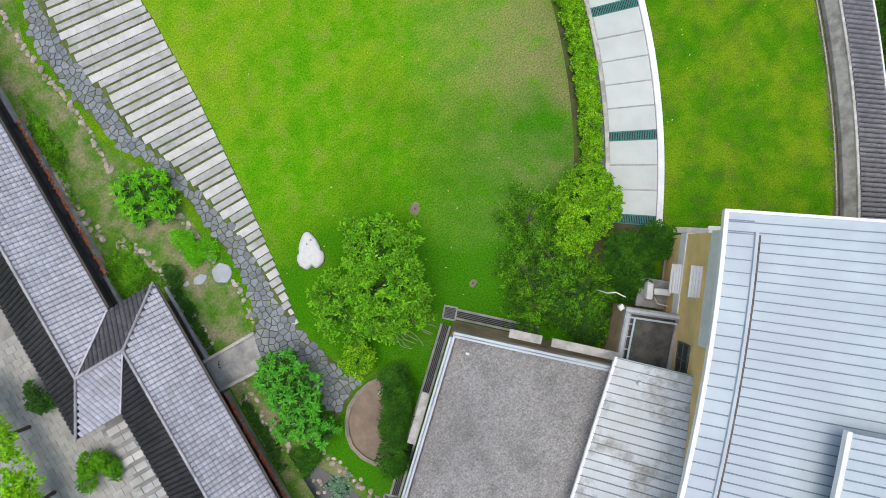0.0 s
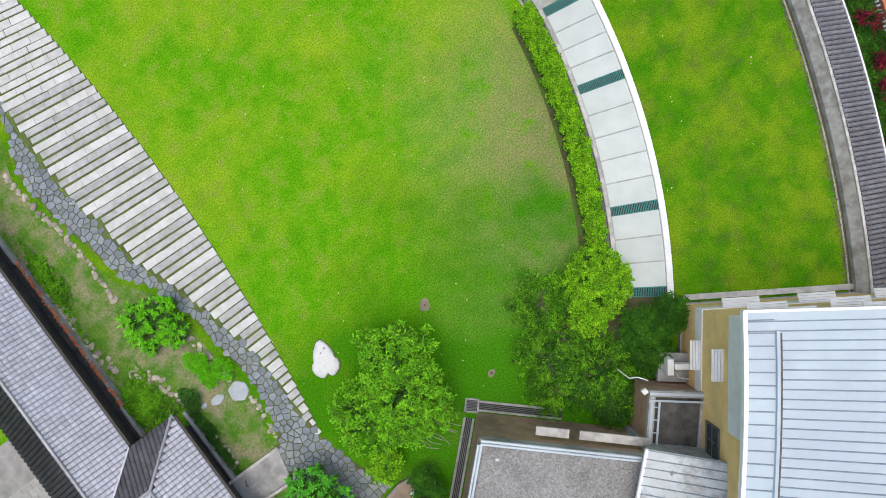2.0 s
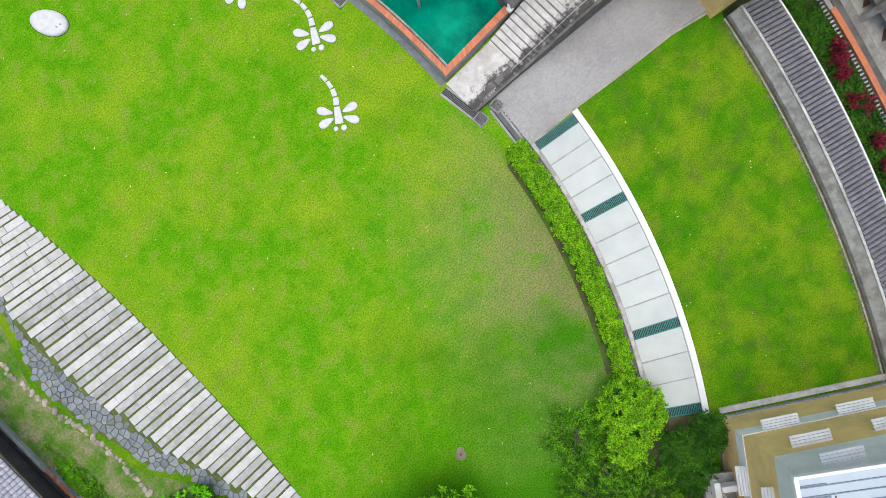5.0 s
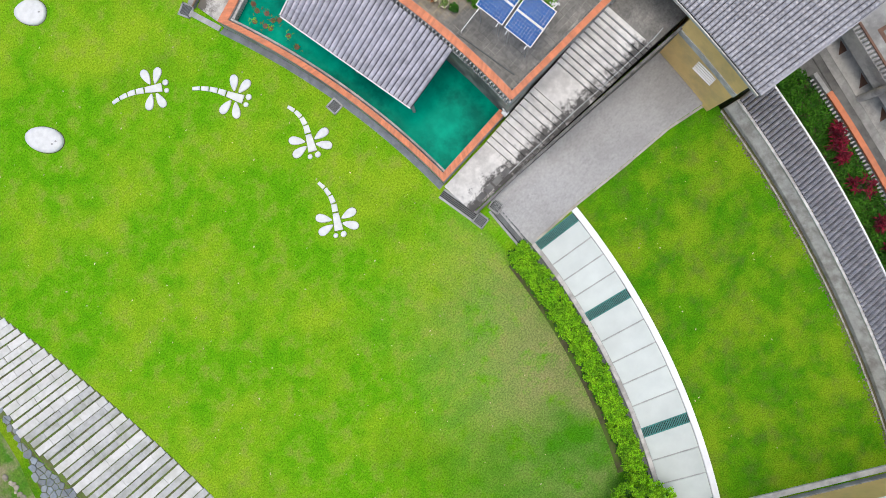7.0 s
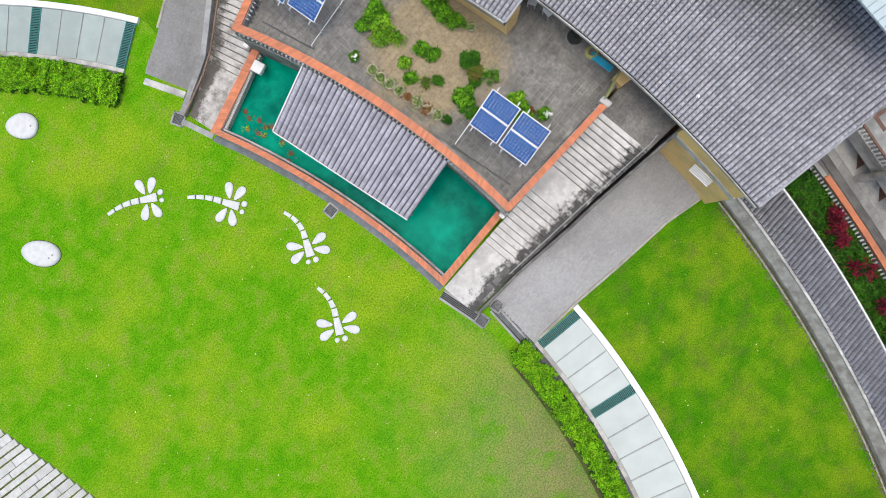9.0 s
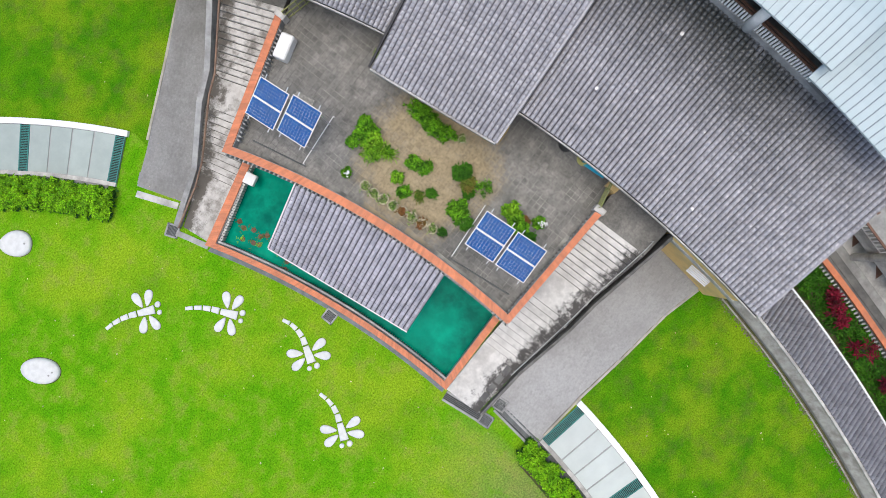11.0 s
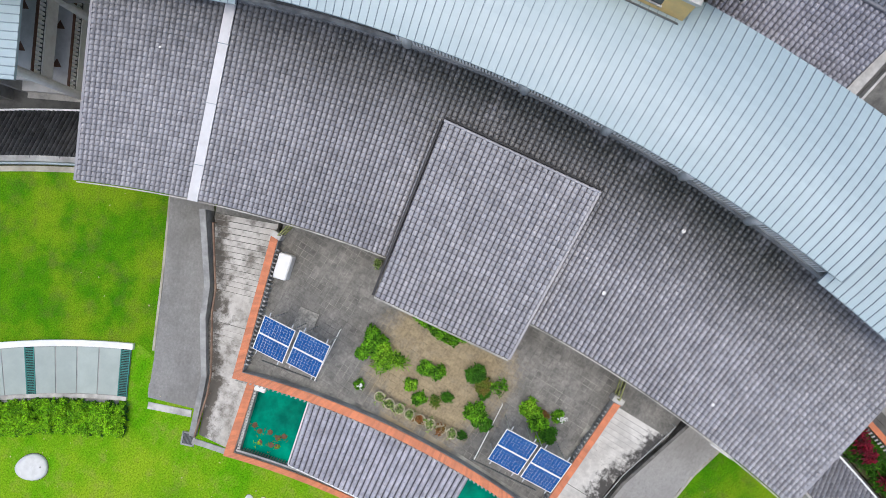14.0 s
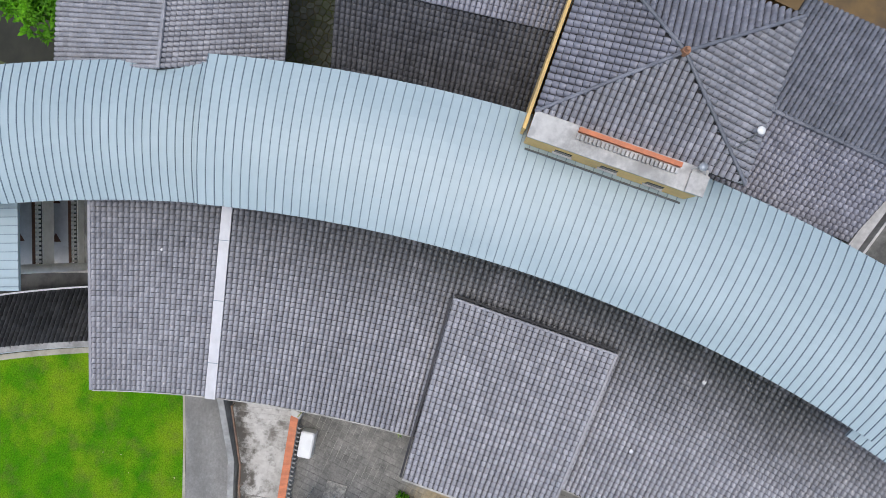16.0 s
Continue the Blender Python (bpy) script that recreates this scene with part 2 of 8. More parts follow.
PANEL = mat("frosted_panel", (0.50, 0.55, 0.525), (0.45, 0.50, 0.48), 1.0, 0.45, (0.43, 0.47, 0.45), 0.4, 0.5, island=0.04)
PANELDULL = mat("dull_frosted_panel", (0.35, 0.41, 0.385), (0.30, 0.355, 0.335), 1.0, 0.45, (0.26, 0.31, 0.29), 0.4, 0.5, island=0.04)
JOINT = mat("panel_joint", (0.36, 0.37, 0.355), (0.27, 0.275, 0.265), 2.0, 0.6)
PLASTIC = mat("white_plastic", (0.78, 0.78, 0.76), (0.7, 0.7, 0.68), 2.0, 0.45)
GLASSY = mat("dark_glass", (0.03, 0.04, 0.04), (0.05, 0.06, 0.06), 1.0, 0.08)
CELL = mat("solar_cell", (0.012, 0.075, 0.25), (0.02, 0.10, 0.31), 5.0, 0.25, island=0.12, spec=0.12)
BARK = mat("bark", (0.14, 0.11, 0.08), (0.08, 0.065, 0.05), 6.0, 0.9, bump=0.5)
TERRACOTTA = mat("terracotta", (0.40, 0.20, 0.11), (0.30, 0.15, 0.09), 4.0, 0.8)
LEAFTREE = mat("leaf_tree", (0.10, 0.34, 0.006), (0.24, 0.56, 0.018), 2.6, 0.5, (0.04, 0.17, 0.006), 1.3, 0.6, island=0.6, leaf=True, spec=0.15)
LEAF = mat("leaf_green", (0.085, 0.28, 0.006), (0.16, 0.42, 0.012), 1.5, 0.55, (0.035, 0.12, 0.01), 0.8, 0.5, island=0.35, leaf=True, spec=0.15)
LEAFCOVER = mat("leaf_cover", (0.032, 0.13, 0.008), (0.07, 0.22, 0.012), 1.5, 0.55, (0.02, 0.08, 0.008), 0.8, 0.6, island=0.4, leaf=True, spec=0.15)
LEAFBRIGHT = mat("leaf_bright", (0.10, 0.43, 0.004), (0.18, 0.56, 0.008), 1.5, 0.5, (0.05, 0.2, 0.01), 1.0, 0.4, island=0.35, leaf=True, spec=0.15)
LEAFLIME = mat("leaf_lime", (0.20, 0.51, 0.006), (0.30, 0.61, 0.012), 1.5, 0.55, (0.07, 0.2, 0.01), 1.0, 0.5, island=0.4, leaf=True, spec=0.15)
# For dark-leaved plants, and for shade painted inside crowns.
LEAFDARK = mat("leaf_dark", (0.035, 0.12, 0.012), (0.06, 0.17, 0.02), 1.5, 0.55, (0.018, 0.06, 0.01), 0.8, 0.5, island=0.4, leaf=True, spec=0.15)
LEAFHEDGE = mat("leaf_hedge", (0.15, 0.41, 0.006), (0.28, 0.56, 0.012), 2.2, 0.55, (0.05, 0.18, 0.008), 1.8, 0.6, island=0.6, leaf=True, spec=0.15)
LEAFSTAR = mat("leaf_star", (0.06, 0.35, 0.012), (0.11, 0.47, 0.016), 1.5, 0.45, (0.03, 0.18, 0.01), 1.0, 0.4, island=0.35, leaf=True, spec=0.25)
TWIG = mat("bare_twig", (0.30, 0.26, 0.21), (0.20, 0.17, 0.14), 6.0, 0.9)
LEAFRED = mat("leaf_red", (0.26, 0.012, 0.035), (0.05, 0.008, 0.013), 2.5, 0.5, island=0.5, leaf=True, spec=0.15)
PETAL = mat("white_petal", (0.8, 0.8, 0.78), (0.72, 0.74, 0.7), 3.0, 0.6)

water = mat("pond_water", (0.0, 0.225, 0.145), (0.002, 0.32, 0.205), 1.1, 0.2, (0.0, 0.105, 0.075), 0.3, 0.9, 0.03, 5.0, spec=0.02)


# ---------------------------------------------------------------- mesh helpers
def obj(name, verts, faces, material, parent=None, label="", smooth=False):
    me = bpy.data.meshes.new(name)
    me.from_pydata([tuple(v) for v in verts], [], [tuple(f) for f in faces])
    me.materials.append(material)
    if smooth:
        me.shade_smooth()
    ob = new(name, me)
    if parent:
        ob.parent = parent
    if label:
        ob["label"] = label
    return ob


def part(name, bm, material, parent=None, label="", smooth=False):
    me = bpy.data.meshes.new(name)
    bm.to_mesh(me)
    bm.free()
    me.materials.append(material)
    if smooth:
        me.shade_smooth()
    ob = new(name, me)
    if parent:
        ob.parent = parent
    if label:
        ob["label"] = label
    return ob


def thing(name, label, category, group="", kind=""):
    return tagged(new(name), label, category, group, kind)


def shared(name, me, parent, m):
    ob = new(name, me)
    ob.parent = parent
    ob.matrix_basis = m
    return ob


def box(bm, x0, x1, y0, y1, z0, z1, bevel=0.0, m=None):
    r = bmesh.ops.create_cube(bm, size=1.0)
    vs = r["verts"]
    bmesh.ops.scale(bm, vec=(x1 - x0, y1 - y0, z1 - z0), verts=vs)
    bmesh.ops.translate(bm, vec=((x0 + x1) / 2, (y0 + y1) / 2, (z0 + z1) / 2), verts=vs)
    if bevel:
        es = list({e for v in vs for e in v.link_edges})
        r = bmesh.ops.bevel(bm, geom=es, offset=bevel, segments=1, affect="EDGES")
        vs = list({v for f in r["faces"] for v in f.verts} | {v for v in vs if v.is_valid})
    if m is not None:
        bmesh.ops.transform(bm, matrix=m, verts=vs)
    return vs


def prism(poly, z0, z1, bm=None):
    """A solid over a plan polygon (anticlockwise), z1 a height or a list of heights."""
    bm = bm or bmesh.new()
    zs = z1 if isinstance(z1, (list, tuple)) else [z1] * len(poly)
    zb = z0 if isinstance(z0, (list, tuple)) else [z0] * len(poly)
    a = [bm.verts.new((x, y, z)) for (x, y), z in zip(poly, zb)]
    b = [bm.verts.new((x, y, z)) for (x, y), z in zip(poly, zs)]
    n = len(poly)
    top = bm.faces.new(b)
    bm.faces.new(a[::-1])
    for i in range(n):
        bm.faces.new((a[i], a[(i + 1) % n], b[(i + 1) % n], b[i]))
    bmesh.ops.recalc_face_normals(bm, faces=bm.faces[:])
    bmesh.ops.triangulate(bm, faces=[f for f in bm.faces if len(f.verts) > 4])
    return bm


def bar(bm, p, q, w, h, up=0.0):
    """A box beam from p to q, w wide and h high, its underside on the line."""
    p, q = Vector(p), Vector(q)
    d = q - p
    ln = d.length
    if ln < 1e-6:
        return
    m = Matrix.Translation(p) @ d.to_track_quat("X", "Z").to_matrix().to_4x4()
    box(bm, 0, ln, -w / 2, w / 2, up, up + h, 0.0, m)


def tube(bm, p, q, r, seg=8, r2=None):
    p, q = Vector(p), Vector(q)
    d = q - p
    res = bmesh.ops.create_cone(bm, cap_ends=True, segments=seg, radius1=r, radius2=r if r2 is None else r2, depth=d.length)
    bmesh.ops.transform(bm, matrix=Matrix.Translation((p + q) / 2) @ d.to_track_quat("Z", "Y").to_matrix().to_4x4(), verts=res["verts"])


def polar(c, r, a, z=0.0):
    return Vector((c[0] + r * math.cos(radians(a)), c[1] + r * math.sin(radians(a)), z))


def ring(c, r, a0, a1, n):
    """Points on a circle from angle a0 to a1 (degrees)."""
    return [(c[0] + r * math.cos(radians(a0 + (a1 - a0) * i / n)), c[1] + r * math.sin(radians(a0 + (a1 - a0) * i / n))) for i in range(n + 1)]


def band(c, r0, r1, a0, a1, n):
    """Plan polygon of a ring sector."""
    return ring(c, r1, a0, a1, n) + ring(c, r0, a1, a0, n)


def strip_solid(inner, outer, z0, zi, zo=None, bm=None):
    """A solid between two plan lines of equally many points."""
    bm = bm or bmesh.new()
    zo = zi if zo is None else zo
    n = len(inner)
    vi = [bm.verts.new((*p, zi)) for p in inner]
    vo = [bm.verts.new((*p, zo)) for p in outer]
    bi = [bm.verts.new((*p, z0)) for p in inner]
    bo = [bm.verts.new((*p, z0)) for p in outer]
    for i in range(n - 1):
        bm.faces.new((vi[i], vi[i + 1], vo[i + 1], vo[i]))
        bm.faces.new((bi[i], vi[i], vi[i + 1], bi[i + 1]))
        bm.faces.new((vo[i], bo[i], bo[i + 1], vo[i + 1]))
    bm.faces.new((vi[0], vo[0], bo[0], bi[0]))
    bm.faces.new((vi[-1], vo[-1], bo[-1], bi[-1]))
    bmesh.ops.recalc_face_normals(bm, faces=bm.faces[:])
    return bm


def inside(poly, x, y):
    hit = False
    for (x0, y0), (x1, y1) in zip(poly, poly[1:] + poly[:1]):
        if (y0 > y) != (y1 > y) and x < (x1 - x0) * (y - y0) / (y1 - y0) + x0:
            hit = not hit
    return hit


def lerp_table(table, v):
    return float(np.interp(v, [a for a, _ in table], [b for _, b in table]))


# one roof tile: a rolled pan with a lip at its lower edge, unit wide (x) and unit long (y)
ROLL = ((0.012, -0.09), (0.06, -0.035), (0.18, 0.042), (0.5, 0.074), (0.82, 0.042), (0.94, -0.035), (0.988, -0.09))


def tile_arrays(rows_=((0.0, -0.02), (0.07, 0.034), (0.985, 0.012)), high=1.0):
    vs, fs = [], []
    for v, dz in rows_:
        vs += [(u, v, h * high + dz) for u, h in ROLL]
    k = len(ROLL)
    for r in range(2):
        fs += [(r * k + i, r * k + i + 1, (r + 1) * k + i + 1, (r + 1) * k + i) for i in range(k - 1)]
    return np.array(vs), fs


TILE_V, TILE_F = tile_arrays(((0.012, -0.082), (0.1, 0.046), (0.978, -0.012)), 1.22)
BARREL_V, _ = tile_arrays(((0.0, -0.03), (0.1, 0.03), (0.99, 0.0)), 1.4)


def tile_mesh(name, material, shape):
    me = bpy.data.meshes.new(name)
    me.from_pydata([tuple(v) for v in shape], [], TILE_F)
    me.materials.append(material)
    me.shade_smooth()
    return me


def tile_roof(parent, place, cols, rows, keep, material, near, pieces=300, squash=1.0, jitter=0.003, shape=None):
    """Tiles over a roof face. place(i, j): the point at column i, row j from the eave. Those nearest to the plan point near are single pieces."""
    shape = TILE_V if shape is None else shape
    rng = random.Random(len(parent.name) + cols * 7 + rows)
    cells = []
    for j in range(rows):
        for i in range(cols):
            c = place(i + 0.5, j + 0.5)
            if keep(c.x, c.y):
                cells.append((i, j, (c.x - near[0]) ** 2 + (c.y - near[1]) ** 2))
    cells.sort(key=lambda q: q[2])
    i, j, _ = cells[0]
    w0, h0 = (place(i + 1, j) - place(i, j)).length, (place(i, j + 1) - place(i, j)).length
    me = tile_mesh("tile", material, shape * np.array((w0, h0, 1.0)))
    allv, allf = [], []
    for n, (i, j, _) in enumerate(cells):
        o, dx, dy = place(i, j), place(i + 1, j) - place(i, j), place(i, j + 1) - place(i, j)
        wx, wy = dx.length, dy.length
        ex = dx.normalized()
        ez = ex.cross(dy).normalized()
        ey = ez.cross(ex)
        if ez.z < 0:
            ez = -ez
        o = o + ez * rng.uniform(-jitter, jitter)
        if n < pieces:
            sx, sy = wx / w0, wy / h0
            m = Matrix(((ex.x * sx, ey.x * sy, ez.x * squash, o.x), (ex.y * sx, ey.y * sy, ez.y * squash, o.y), (ex.z * sx, ey.z * sy, ez.z * squash, o.z), (0, 0, 0, 1)))
            shared("tile", me, parent, m)
        else:
            M = np.array([[ex.x * wx, ey.x * wy, ez.x * squash], [ex.y * wx, ey.y * wy, ez.y * squash], [ex.z * wx, ey.z * wy, ez.z * squash]])
            allv.append(shape @ M.T + np.array(o))
            k = len(allv) - 1
            allf += [tuple(q + k * len(TILE_V) for q in f) for f in TILE_F]
    if allv:
        ob = obj("tiles", np.concatenate(allv), allf, material, parent, smooth=True)
        ob["kind"] = "stuff"


def face_place(a, b, c, d, cols, rows):
    """Roof face: eave a to b, ridge d to c; tiles counted along both."""
    a, b, c, d = (Vector(p) for p in (a, b, c, d))

    def place(i, j):
        u, v = i / cols, j / rows
        return (a * (1 - u) + b * u) * (1 - v) + (d * (1 - u) + c * u) * v

    return place


def ridge(parent, p, q, material, r=0.11, name="ridge_cap"):
    """Overlapping half-round caps along a ridge or hip."""
    p, q = Vector(p), Vector(q)
    d = q - p
    n = max(1, int(d.length / 0.4))
    bm = bmesh.new()
    tube(bm, (0, 0, 0), (d.length / n * 1.12, 0, 0), r * 0.9, 8, r * 0.68)
    me = bpy.data.meshes.new(name)
    bm.to_mesh(me)
    bm.free()
    me.materials.append(material)
    turn = d.to_track_quat("X", "Z").to_matrix().to_4x4()
    for i in range(n):
        shared(name, me, parent, Matrix.Translation(p + d * (i / n)) @ turn)


def repeats(name, parent, material, size, poses, bevel=0.0):
    """Alike small boxes (balusters, bars, cells), each an object on one mesh; size x, y, z, standing on its pose."""
    bm = bmesh.new()
    box(bm, -size[0] / 2, size[0] / 2, -size[1] / 2, size[1] / 2, 0, size[2], bevel)
    me = bpy.data.meshes.new(name)
    bm.to_mesh(me)
    bm.free()
    me.materials.append(material)
    for m in poses:
        shared(name, me, parent, m)


def at(x, y, z, a=0.0):
    return Matrix.Translation((x, y, z)) @ Matrix.Rotation(a, 4, "Z")


# leaves
def leaf_cloud(points, size, per, material, name, parent, seed, spread=0.9, width=0.34, lift=0.5, droop=0.35, loose=0.35):
    """Rosettes of bent leaves round each point (x, y, z, scale)."""
    rng = np.random.default_rng(seed)
    P = np.array(points)
    n = len(P) * per
    base = np.repeat(P[:, :3], per, 0)
    s = np.repeat(P[:, 3], per) * size * rng.uniform(0.7, 1.2, n)
    az = rng.uniform(0, 2 * np.pi, n)
    el = rng.normal(lift, loose, n)
    d = np.stack([np.cos(az) * np.cos(el), np.sin(az) * np.cos(el), np.sin(el)], 1)
    side = np.stack([-np.sin(az), np.cos(az), rng.uniform(-0.4, 0.4, n)], 1)
    base = base + rng.normal(0, 1, (n, 3)) * (s * (1 - spread))[:, None]
    mid = base + d * (s * 0.55)[:, None]
    tip = base + d * s[:, None] - np.array([0, 0, 1.0]) * (s * droop)[:, None]
    w = side * (s * width)[:, None] * 0.5
    V = np.stack([base, mid + w, mid - w, tip], 1).reshape(-1, 3)
    k = np.arange(n) * 4
    F = np.concatenate([np.stack([k, k + 1, k + 2], 1), np.stack([k + 1, k + 3, k + 2], 1)])
    return obj(name, V, F.tolist(), material, parent)


def blob_points(c, r, n, seed, inner=0.55, flat=0.8, lumps=7, lump=0.35):
    """Points through an uneven crown: several overlapping lumps, denser at the outside and open between."""
    rng = np.random.default_rng(seed)
    cs = [(rng.normal(0, 0.42, 3) * np.array([r[0], r[1], r[2] * 0.7]), rng.uniform(0.38, 0.62)) for _ in range(lumps)]
    out = []
    while len(out) < n:
        o, k = cs[rng.integers(lumps)]
        v = rng.normal(0, 1, 3)
        v /= np.linalg.norm(v)
        if v[2] < -0.55:
            continue
        q = o + v * np.array(r) * k * rng.uniform(inner, 1.05)
        out.append((c[0] + q[0], c[1] + q[1], max(0.04, c[2] + q[2] * flat), rng.uniform(0.75, 1.25)))
    return out


def lobed_points(lobes, n, seed, shell=0.72, low=-0.25, rough=0.3):
    """Points in the outer shell of overlapping uneven lobes (x, y, z, rx, ry, rz), none inside a neighbour."""
    rng = np.random.default_rng(seed)
    w = np.array([l[3] * l[4] for l in lobes])
    w = w / w.sum()
    out = []
    while len(out) < n:
        i = rng.choice(len(lobes), p=w)
        x, y, z, rx, ry, rz = lobes[i]
        v = rng.normal(0, 1, 3)
        v /= np.linalg.norm(v)
        if v[2] < low:
            continue
        q = Vector((v[0] * 2.3 + i * 7.0, v[1] * 2.3, v[2] * 2.3 + seed))
        k = (1 + rough * noise.noise(q) + 0.5 * rough * noise.noise(q * 2.7)) * rng.uniform(shell, 1.0) ** 0.7
        p = np.array([x + v[0] * rx * k, y + v[1] * ry * k, z + v[2] * rz * k])
        if p[2] < 0.04 or any(j != i and ((p[0] - l[0]) / l[3]) ** 2 + ((p[1] - l[1]) / l[4]) ** 2 + ((p[2] - l[2]) / l[5]) ** 2 < 0.5 for j, l in enumerate(lobes)):
            continue
        out.append((*p, rng.uniform(0.75, 1.25)))
    return out


def clumped(points, r, k, seed, flat=0.7):
    """Each point becomes a small dome-shaped tuft of k points, r across."""
    rng = np.random.default_rng(seed)
    out = []
    for x, y, z, s in points:
        v = rng.normal(0, 1, (k, 3))
        v /= np.linalg.norm(v, axis=1)[:, None]
        v[:, 2] = np.abs(v[:, 2])
        q = v * (r * s * rng.uniform(0.55, 1.0, k))[:, None]
        out += [(x + a, y + b, max(0.04, z + c * flat), rng.uniform(0.8, 1.2)) for a, b, c in q]
    return out


def lobed_plant(name, label, lobes, n, size, material, seed, category, group="", per=7, width=0.42, lift=0.35, core=None, trunk_r=0.1, limbs=10, droop=0.3, base=0.0, shell=0.72, tuft=0.0, rough=0.3, core_size=1.5):
    """A plant of leaf rosettes over lobes, with a branching stem and an inner crown darkened as shade."""
    t = thing(name, label, category, group)
    cx = sum(l[0] * l[3] for l in lobes) / sum(l[3] for l in lobes)
    cy = sum(l[1] * l[3] for l in lobes) / sum(l[3] for l in lobes)
    t.location = (cx, cy, base)
    local = [(l[0] - cx, l[1] - cy, *l[2:]) for l in lobes]
    pts = lobed_points(local, n, seed, shell=shell, rough=rough)
    if tuft:
        pts = clumped(pts, tuft, 7, seed + 9)
    leaf_cloud(pts, size, per, material, "crown", t, seed + 1, width=width, lift=lift, droop=droop, spread=0.8)
    inner = [(l[0], l[1], l[2], l[3] * 0.76, l[4] * 0.76, l[5] * 0.7) for l in local]
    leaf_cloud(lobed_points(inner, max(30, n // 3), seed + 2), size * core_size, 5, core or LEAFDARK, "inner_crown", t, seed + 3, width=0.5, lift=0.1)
    top = max(l[2] for l in local)
    trunk(t, (0, 0, -0.05), (0, 0, max(0.12, top * 0.8)), trunk_r, limbs, max(0.15, min(local[0][3], top) * 0.7), seed)
    return t


def whorls(parent, points, size, seed, per=11, material=None):
    """Star-shaped leaf whorls at the shoot tips over an inner crown coloured dark as shade."""
    leaf_cloud(points, size, per, material or LEAFBRIGHT, "leafage", parent, seed, spread=1.0, width=0.27, lift=0.2, droop=0.12, loose=0.14)
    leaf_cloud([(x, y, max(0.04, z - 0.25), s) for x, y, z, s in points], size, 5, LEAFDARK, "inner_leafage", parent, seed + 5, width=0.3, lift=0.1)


def trunk(parent, foot, top, r, limbs, spread, seed):
    rng = random.Random(seed)
    bm = bmesh.new()
    tube(bm, foot, top, r, 8, r * 0.6)
    for _ in range(limbs):
        a, h = rng.uniform(0, 6.28), rng.uniform(0.5, 1.0)
        s = Vector(foot).lerp(Vector(top), h)
        e = s + Vector((math.cos(a) * spread * rng.uniform(0.6, 1), math.sin(a) * spread * rng.uniform(0.6, 1), spread * rng.uniform(0.3, 0.8)))
        k = s.lerp(e, 0.5) + Vector((0, 0, 0.12 * spread))
        tube(bm, s, k, r * 0.5, 6, r * 0.34)
        tube(bm, k, e, r * 0.34, 6, r * 0.12)
    return part("trunk", bm, BARK, parent)


def shrub(name, label, c, r, n, size, material, seed, per=6, stem=True, width=0.34, lift=0.5, category="shrub", group="", lumps=7, droop=0.35, base=0.0):
    t = thing(name, label, category, group)
    t.location = (c[0], c[1], base)
    pts = [(x - c[0], y - c[1], z, s) for x, y, z, s in blob_points(c, r, n, seed, lumps=lumps)]
    leaf_cloud(pts, size, per, material, "crown", t, seed + 1, width=width, lift=lift, droop=droop)
    if stem:
        trunk(t, (0, 0, -0.02), (0, 0, max(0.15, c[2] * 0.8)), 0.03 + 0.02 * r[0], 6, max(0.15, min(r[0], c[2]) * 0.55), seed)
    return t


def spray_bush(name, label, c, r, stems, leaves, size, material, seed, hgt, category="shrub", group="", width=0.2, limbs=8):
    """Arching shoots from a broad root area, with narrow leaves along both sides of each."""
    rng = np.random.default_rng(seed)
    t = thing(name, label, category, group)
    t.location = (c[0], c[1], 0)
    V, F = [], []
    for _ in range(stems):
        a = rng.uniform(0, 2 * np.pi)
        q = np.sqrt(rng.uniform(0, 1))
        root = np.array([np.cos(a) * r[0] * q * 0.75, np.sin(a) * r[1] * q * 0.75, hgt * rng.uniform(0.05, 0.75) * (1 - 0.5 * q * q)])
        out = np.array([np.cos(a), np.sin(a), 0]) * 0.8 + rng.normal(0, 0.55, 3) * np.array([1, 1, 0])
        ln = rng.uniform(0.5, 1.15)
        rise = rng.uniform(0.25, 0.95)
        prev = root
        for k in range(leaves):
            s = (k + 1) / leaves
            p = root + out * ln * s * 0.75 + np.array([0, 0, rise * ln * (s - 0.55 * s * s)])
            d = p - prev
            d = d / (np.linalg.norm(d) + 1e-6)
            side = np.cross(d, [0, 0, 1.0])
            side = side / (np.linalg.norm(side) + 1e-6)
            for sg in (1, -1):
                ld = d * 0.75 + side * sg * 0.8 + np.array([0, 0, rng.uniform(-0.15, 0.4)])
                sz = size * rng.uniform(0.7, 1.2) * (1.1 - 0.4 * s)
                w = np.cross(ld, [0, 0, 1.0]) * sz * width * 0.5
                i = len(V)
                V += [p, p + ld * sz * 0.5 + w, p + ld * sz * 0.5 - w, p + ld * sz - np.array([0, 0, sz * 0.2])]
                F += [(i, i + 1, i + 2), (i + 1, i + 3, i + 2)]
            prev = p
    obj("crown", V, F, material, t)
    trunk(t, (0, 0, -0.02), (0, 0, hgt * 0.5), 0.05, limbs, min(r) * 0.6, seed)
    return t

# ---------------------------------------------------------------- plan: circles of the curved plan
C_STRIP, C_WALL, C_ROOF, C_METAL = (-22.5, 18.84), (-35.0, 23.48), (-31.3, 21.1), (-22.8, 23.4)
MIRROR = 42.8
C_STRIP_N, C_WALL_N = (C_STRIP[0], MIRROR - C_STRIP[1]), (C_WALL[0] - 0.21, 43.14 - C_WALL[1])
R_STRIP_IN, R_STRIP_OUT, R_WALL = 36.1, 39.0, 61.33
LOW = -2.4
TZ = 3.3                 # terrace level

# ---------------------------------------------------------------- ground
bm = bmesh.new()
for x in (-900, 900):
    for y in (-900, 900):
        bm.verts.new((x, y, LOW))
